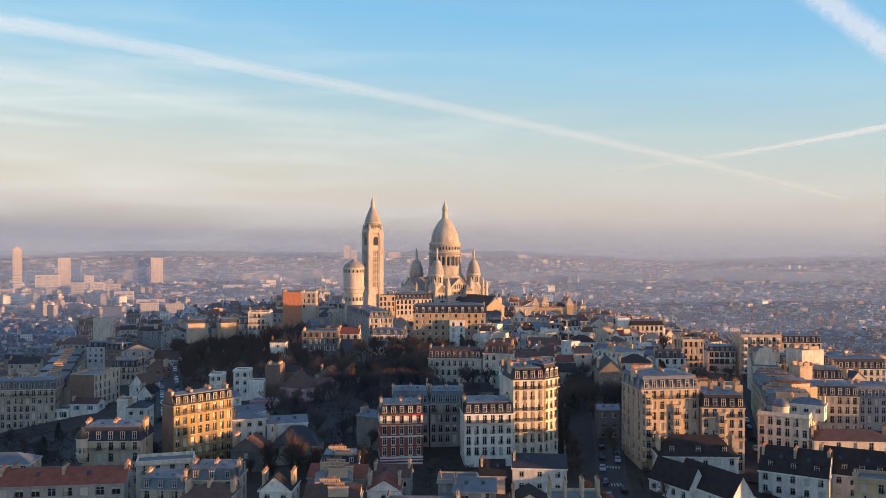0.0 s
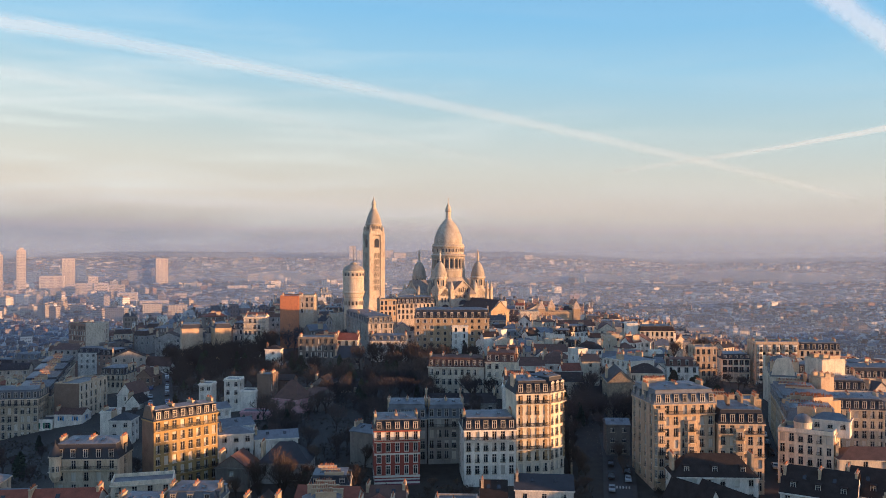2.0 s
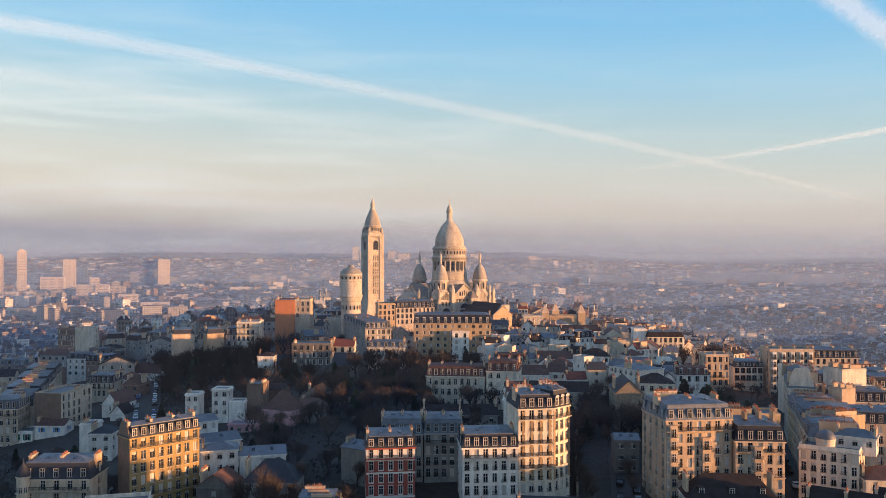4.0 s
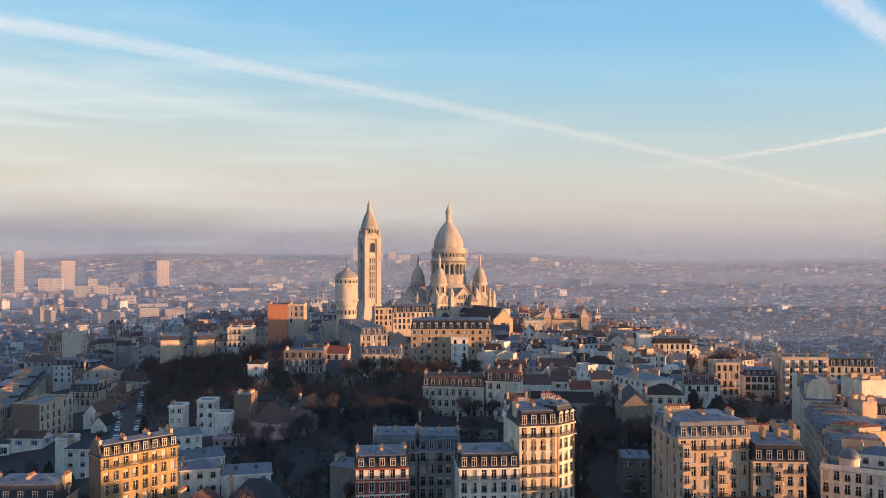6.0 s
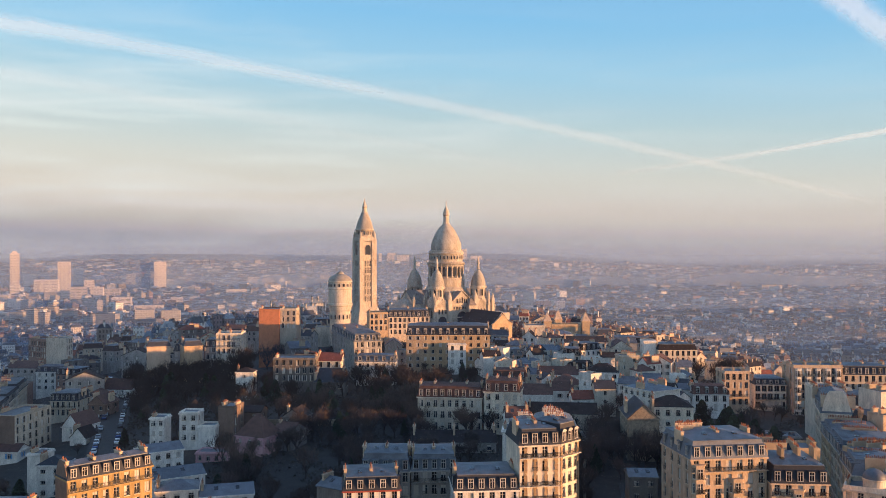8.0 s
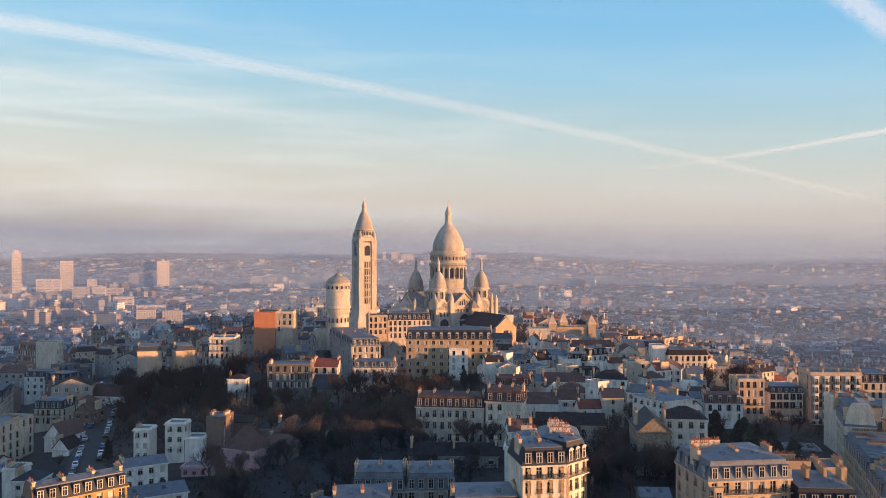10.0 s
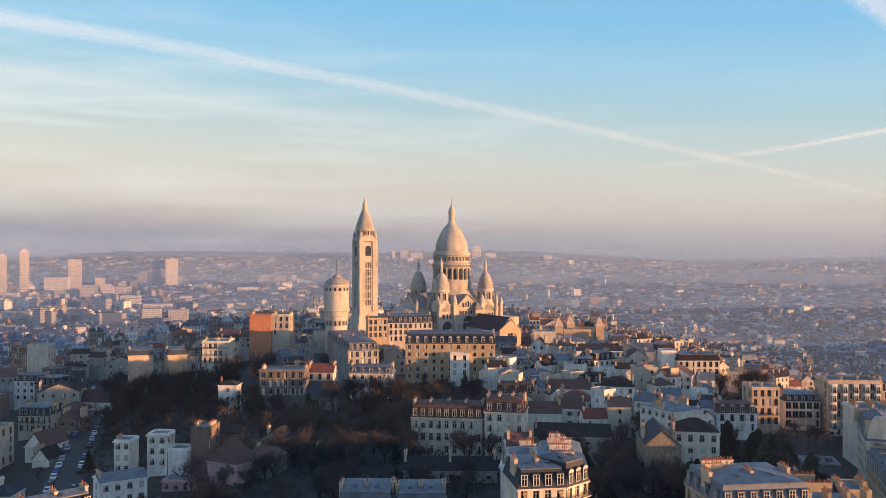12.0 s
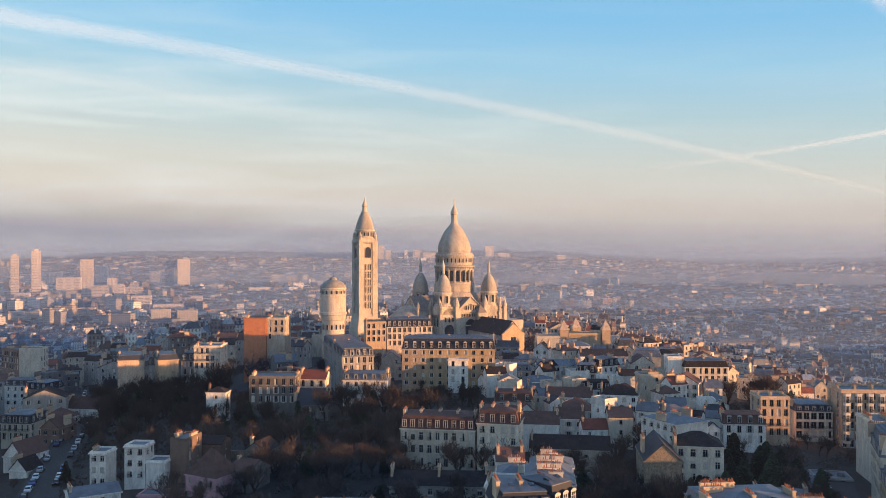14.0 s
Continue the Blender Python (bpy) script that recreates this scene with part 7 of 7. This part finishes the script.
def car_meshes():
    body = Shell()
    prof = [(-2.1, 0.35), (-2.1, 0.85), (-1.2, 0.95), (-0.6, 1.42), (0.9, 1.45), (1.7, 1.0), (2.1, 0.9), (2.1, 0.35)]
    k = len(body.v)
    for y, ins in ((-0.85, 0.0), (0.85, 0.0)):
        body.v += [(x, y * (0.82 if z > 1.2 else 1.0), z) for x, z in prof]
    n = len(prof)
    body.f += [tuple(range(k, k + n)), tuple(range(k + 2 * n - 1, k + n - 1, -1))] + [(k + i, k + n + i, k + n + (i + 1) % n, k + (i + 1) % n) for i in range(n)]
    body.m += [0] * (n + 2)
    glass = Shell()
    glass.quad([(-1.15, -0.72, 1.0), (-1.15, 0.72, 1.0), (-0.66, 0.66, 1.4), (-0.66, -0.66, 1.4)])
    glass.quad([(1.62, 0.72, 1.08), (1.62, -0.72, 1.08), (0.98, -0.66, 1.43), (0.98, 0.66, 1.43)])
    for sy in (-1, 1):
        glass.quad([(-0.9, sy * 0.868, 0.98), (1.4, sy * 0.868, 1.0), (0.85, sy * 0.72, 1.4), (-0.55, sy * 0.72, 1.38)])
    wheel = Shell()
    ring = [(0.31 * math.cos(2 * math.pi * i / 10), 0.31 * math.sin(2 * math.pi * i / 10)) for i in range(10)]
    wheel.v = [(x, -0.1, z) for x, z in ring] + [(x, 0.1, z) for x, z in ring]
    wheel.f = [tuple(range(10)), tuple(range(19, 9, -1))] + [(i, 10 + i, 10 + (i + 1) % 10, (i + 1) % 10) for i in range(10)]
    wheel.m = [0] * 12
    return body, glass.mesh("window", [GLASS]), wheel.mesh("wheel", [RUBBER])


CAR_BODY, CAR_GLASS, CAR_WHEEL = car_meshes()
CAR_BODIES = [CAR_BODY.mesh("body", [m]) for m in CARS]


def car(x, y, z, rz, k):
    c = thing("car", pose(x, y, z, rz=rz), "small %s car parked at the kerb" % ("white", "black", "silver", "blue")[k], "car", "parked cars")
    part("body", CAR_BODIES[k], None, c)
    part("window", CAR_GLASS, None, c)
    for wx in (-1.3, 1.3):
        for wy in (-0.78, 0.78):
            part("wheel", CAR_WHEEL, None, c, at=pose(wx, wy, 0.31))


def cars_along(pts, side, gap, rg):
    for (ax, ay), (bx, by) in zip(pts, pts[1:]):
        l = math.hypot(bx - ax, by - ay)
        dx, dy = (bx - ax) / l, (by - ay) / l
        t = 3.0
        while t < l - 3:
            if rg.random() < 0.8:
                x, y = ax + dx * t - dy * side, ay + dy * t + dx * side
                z = max(hill(ax + dx * t - dy * 4.3, ay + dy * t + dx * 4.3), hill(ax + dx * t + dy * 4.3, ay + dy * t - dx * 4.3)) + 0.46
                car(x, y, z, math.degrees(math.atan2(dy, dx)), rg.choice((0, 0, 1, 1, 2, 2, 3)))
            t += gap * rg.uniform(0.95, 1.4)


park_rg = random.Random(4)
cars_along(WAYS[0], 3.2, 5.4, park_rg)
cars_along(WAYS[0], -3.2, 6.5, park_rg)
cars_along(WAYS[1][:3], -2.2, 6, park_rg)
cars_along(WAYS[1][:3], 2.2, 7, park_rg)
cars_along(WAYS[2], -3.0, 9, park_rg)


def crossing(x, y, rz):
    """Painted bars across the street."""
    c = thing("zebra_crossing", pose(x, y, hill(x, y) + 0.62, rz=rz), "worn white painted bars of a crossing", "road marking")
    for i in range(7):
        s = Shell()
        s.box(-2.7 + i * 0.8, -1.2, -0.3, -2.3 + i * 0.8, 1.2, 0.0)
        part("bar", s, [PAINT], c)


crossing(61.5, 238, -14)
crossing(58.5, 225, -9)


# ---- trees and garden wall beside the steep street ----
street_rg = random.Random(9)
for k in range(13):
    y = 236 + 8.0 * k
    tree(51.5 + 0.075 * (y - 236) + street_rg.uniform(-1.5, 1.5), y, street_rg.uniform(0.55, 0.85), street_rg.uniform(0, 360), k % 5, "bare street tree with brown twigs", "bare street trees")
for x, y, sz in ((71, 218, 0.7), (67, 212, 0.6), (74, 205, 0.6), (77, 199, 0.55), (96, 211, 0.7), (94, 204, 0.6), (98, 208, 0.6), (103, 209, 0.6), (110, 206, 0.55), (92, 199, 0.5), (-52, 238, 0.75), (-46, 242, 0.7), (-40, 240, 0.8), (-56, 233, 0.6), (-34, 238, 0.6), (-28, 243, 0.7), (4, 232, 0.45), (10, 234, 0.4), (28, 231, 0.5), (69, 229, 0.5), (66, 222, 0.55), (88, 219, 0.5), (104, 224, 0.55), (-97, 340, 0.5), (3, 234, 0.4)):
    tree(x, y, sz, street_rg.uniform(0, 360), street_rg.randrange(5), "bare garden tree with brown twigs", "bare garden trees")

for ax, ay, bx, by, count, low, up in ((-112, 430, -58, 438, 15, 1.4, 1.95), (-106, 420, -66, 426, 8, 1.1, 1.4), (6, 323, 44, 326, 4, 1.0, 1.4), (14, 329, 34, 330, 2, 1.2, 1.5), (48, 329, 72, 327, 6, 0.8, 1.2), (2, 392, 22, 384, 5, 1.3, 1.7), (10, 446, 40, 444, 4, 0.6, 0.9),
                                       (101, 262, 122, 334, 12, 1.0, 1.4), (110, 262, 131, 336, 6, 0.5, 0.8), (72, 300, 84, 318, 5, 0.9, 1.3), (-62, 352, -18, 356, 8, 1.0, 1.5), (84, 352, 98, 344, 4, 0.9, 1.2),
                                       (52, 262, 60, 300, 6, 0.9, 1.3), (60, 288, 72, 322, 5, 0.9, 1.3), (66, 246, 69, 290, 6, 0.7, 1.0), (48, 258, 50, 290, 4, 0.9, 1.2), (-78, 262, -64, 276, 4, 0.8, 1.1), (-20, 268, 8, 276, 6, 0.8, 1.2), (70, 296, 86, 298, 5, 1.1, 1.5), (70, 300, 73, 330, 4, 1.0, 1.4), (72, 268, 86, 286, 4, 0.8, 1.1), (-34, 241, -24, 239, 3, 1.2, 1.5), (-62, 228, -50, 232, 3, 0.7, 0.9), (-14, 236, -6, 240, 3, 0.8, 1.1), (12, 232, 30, 229, 3, 0.5, 0.7), (-30, 474, -16, 476, 4, 1.2, 1.6), (-10, 486, 26, 489, 8, 1.0, 1.4), (-4, 506, 14, 512, 5, 1.3, 1.8), (40, 512, 56, 508, 5, 1.0, 1.4), (-60, 466, -40, 468, 4, 1.2, 1.6), (66, 536, 84, 530, 4, 1.2, 1.6)):
    for i in range(count):
        f = (i + street_rg.uniform(0.1, 0.9)) / count
        tree(ax + (bx - ax) * f + street_rg.uniform(-1.5, 1.5), ay + (by - ay) * f + street_rg.uniform(-1.8, 1.8), street_rg.uniform(low, up), street_rg.uniform(0, 360), street_rg.randrange(5), "bare brown winter tree beside the houses", "bare garden trees")

for i in range(8):
    evergreen(85 + street_rg.uniform(0, 14), 301 + street_rg.uniform(0, 6), street_rg.uniform(7, 10), street_rg.uniform(1.0, 1.5), i % 2)
for i in range(14):
    evergreen(104 + street_rg.uniform(0, 20), 312 + street_rg.uniform(0, 28), street_rg.uniform(7, 11), street_rg.uniform(0.9, 1.4), i % 2)


def garden_wall(pts, h, mat, label):
    w = thing("garden_wall", pose(pts[0][0], pts[0][1], hill(*pts[0])), label, "wall")
    ox, oy, oz = pts[0][0], pts[0][1], hill(*pts[0])
    for (ax, ay), (bx, by) in zip(pts, pts[1:]):
        s = Shell()
        l = math.hypot(bx - ax, by - ay)
        nx, ny = -(by - ay) / l * 0.25, (bx - ax) / l * 0.25
        for x, y in ((ax, ay), (bx, by)):
            z = hill(x, y) - oz
            s.v += [(x + sx * nx - ox, y + sx * ny - oy, z + dz) for sx, dz in ((-1, -1), (-1, h), (1, h), (1, -1))]
        s.f = [(0, 4, 5, 1), (1, 5, 6, 2), (2, 6, 7, 3), (0, 1, 2, 3), (4, 7, 6, 5)]
        s.m = [0] * 5
        part("panel", s, [mat], w)


garden_wall([(50, 246), (53, 262), (57, 284), (64, 312), (70, 335)], 3.2, RUBBLE, "old rubble garden wall beside the street")
garden_wall([(50, 300), (58, 318), (66, 324), (73, 316)], 3.0, GREY, "pale weathered garden wall beside the steep street")
garden_wall([(58, 352), (64, 349), (78, 346)], 3.5, GREY, "grey garden wall on the slope")
garden_wall([(-66, 345), (-40, 352), (-10, 345)], 2.2, RUBBLE, "low rubble terrace wall in the garden")


# ---- the bare trees farther up the hill, joined ----
def hill_grove():
    for which, name, label in ((0, "grove_trunk", "trunks of bare trees on the upper hill"), (1, "grove", "bare brown trees on the upper hill")):
        verts, s = [], Shell()
        base = 0
        data = []
        for me, _ in ((TREES[k][which], k) for k in range(5)):
            co = np.empty(len(me.vertices) * 3)
            me.vertices.foreach_get("co", co)
            data.append((co.reshape(-1, 3), [tuple(p.vertices) for p in me.polygons]))
        for x, y, size, tall, a, kind in GROVE:
            co, faces = data[kind]
            c, q = math.cos(a), math.sin(a)
            world = np.stack([x + size * (co[:, 0] * c - co[:, 1] * q), y + size * (co[:, 0] * q + co[:, 1] * c), hill(x, y) + tall * co[:, 2]], 1)
            s.v += world.tolist()
            s.f += [tuple(base + i for i in f) for f in faces]
            base += len(co)
        s.m = [0] * len(s.f)
        tagged(part(name, s, [(BARK, TWIG)[which]]), label, "trees", kind="stuff")


hill_grove()
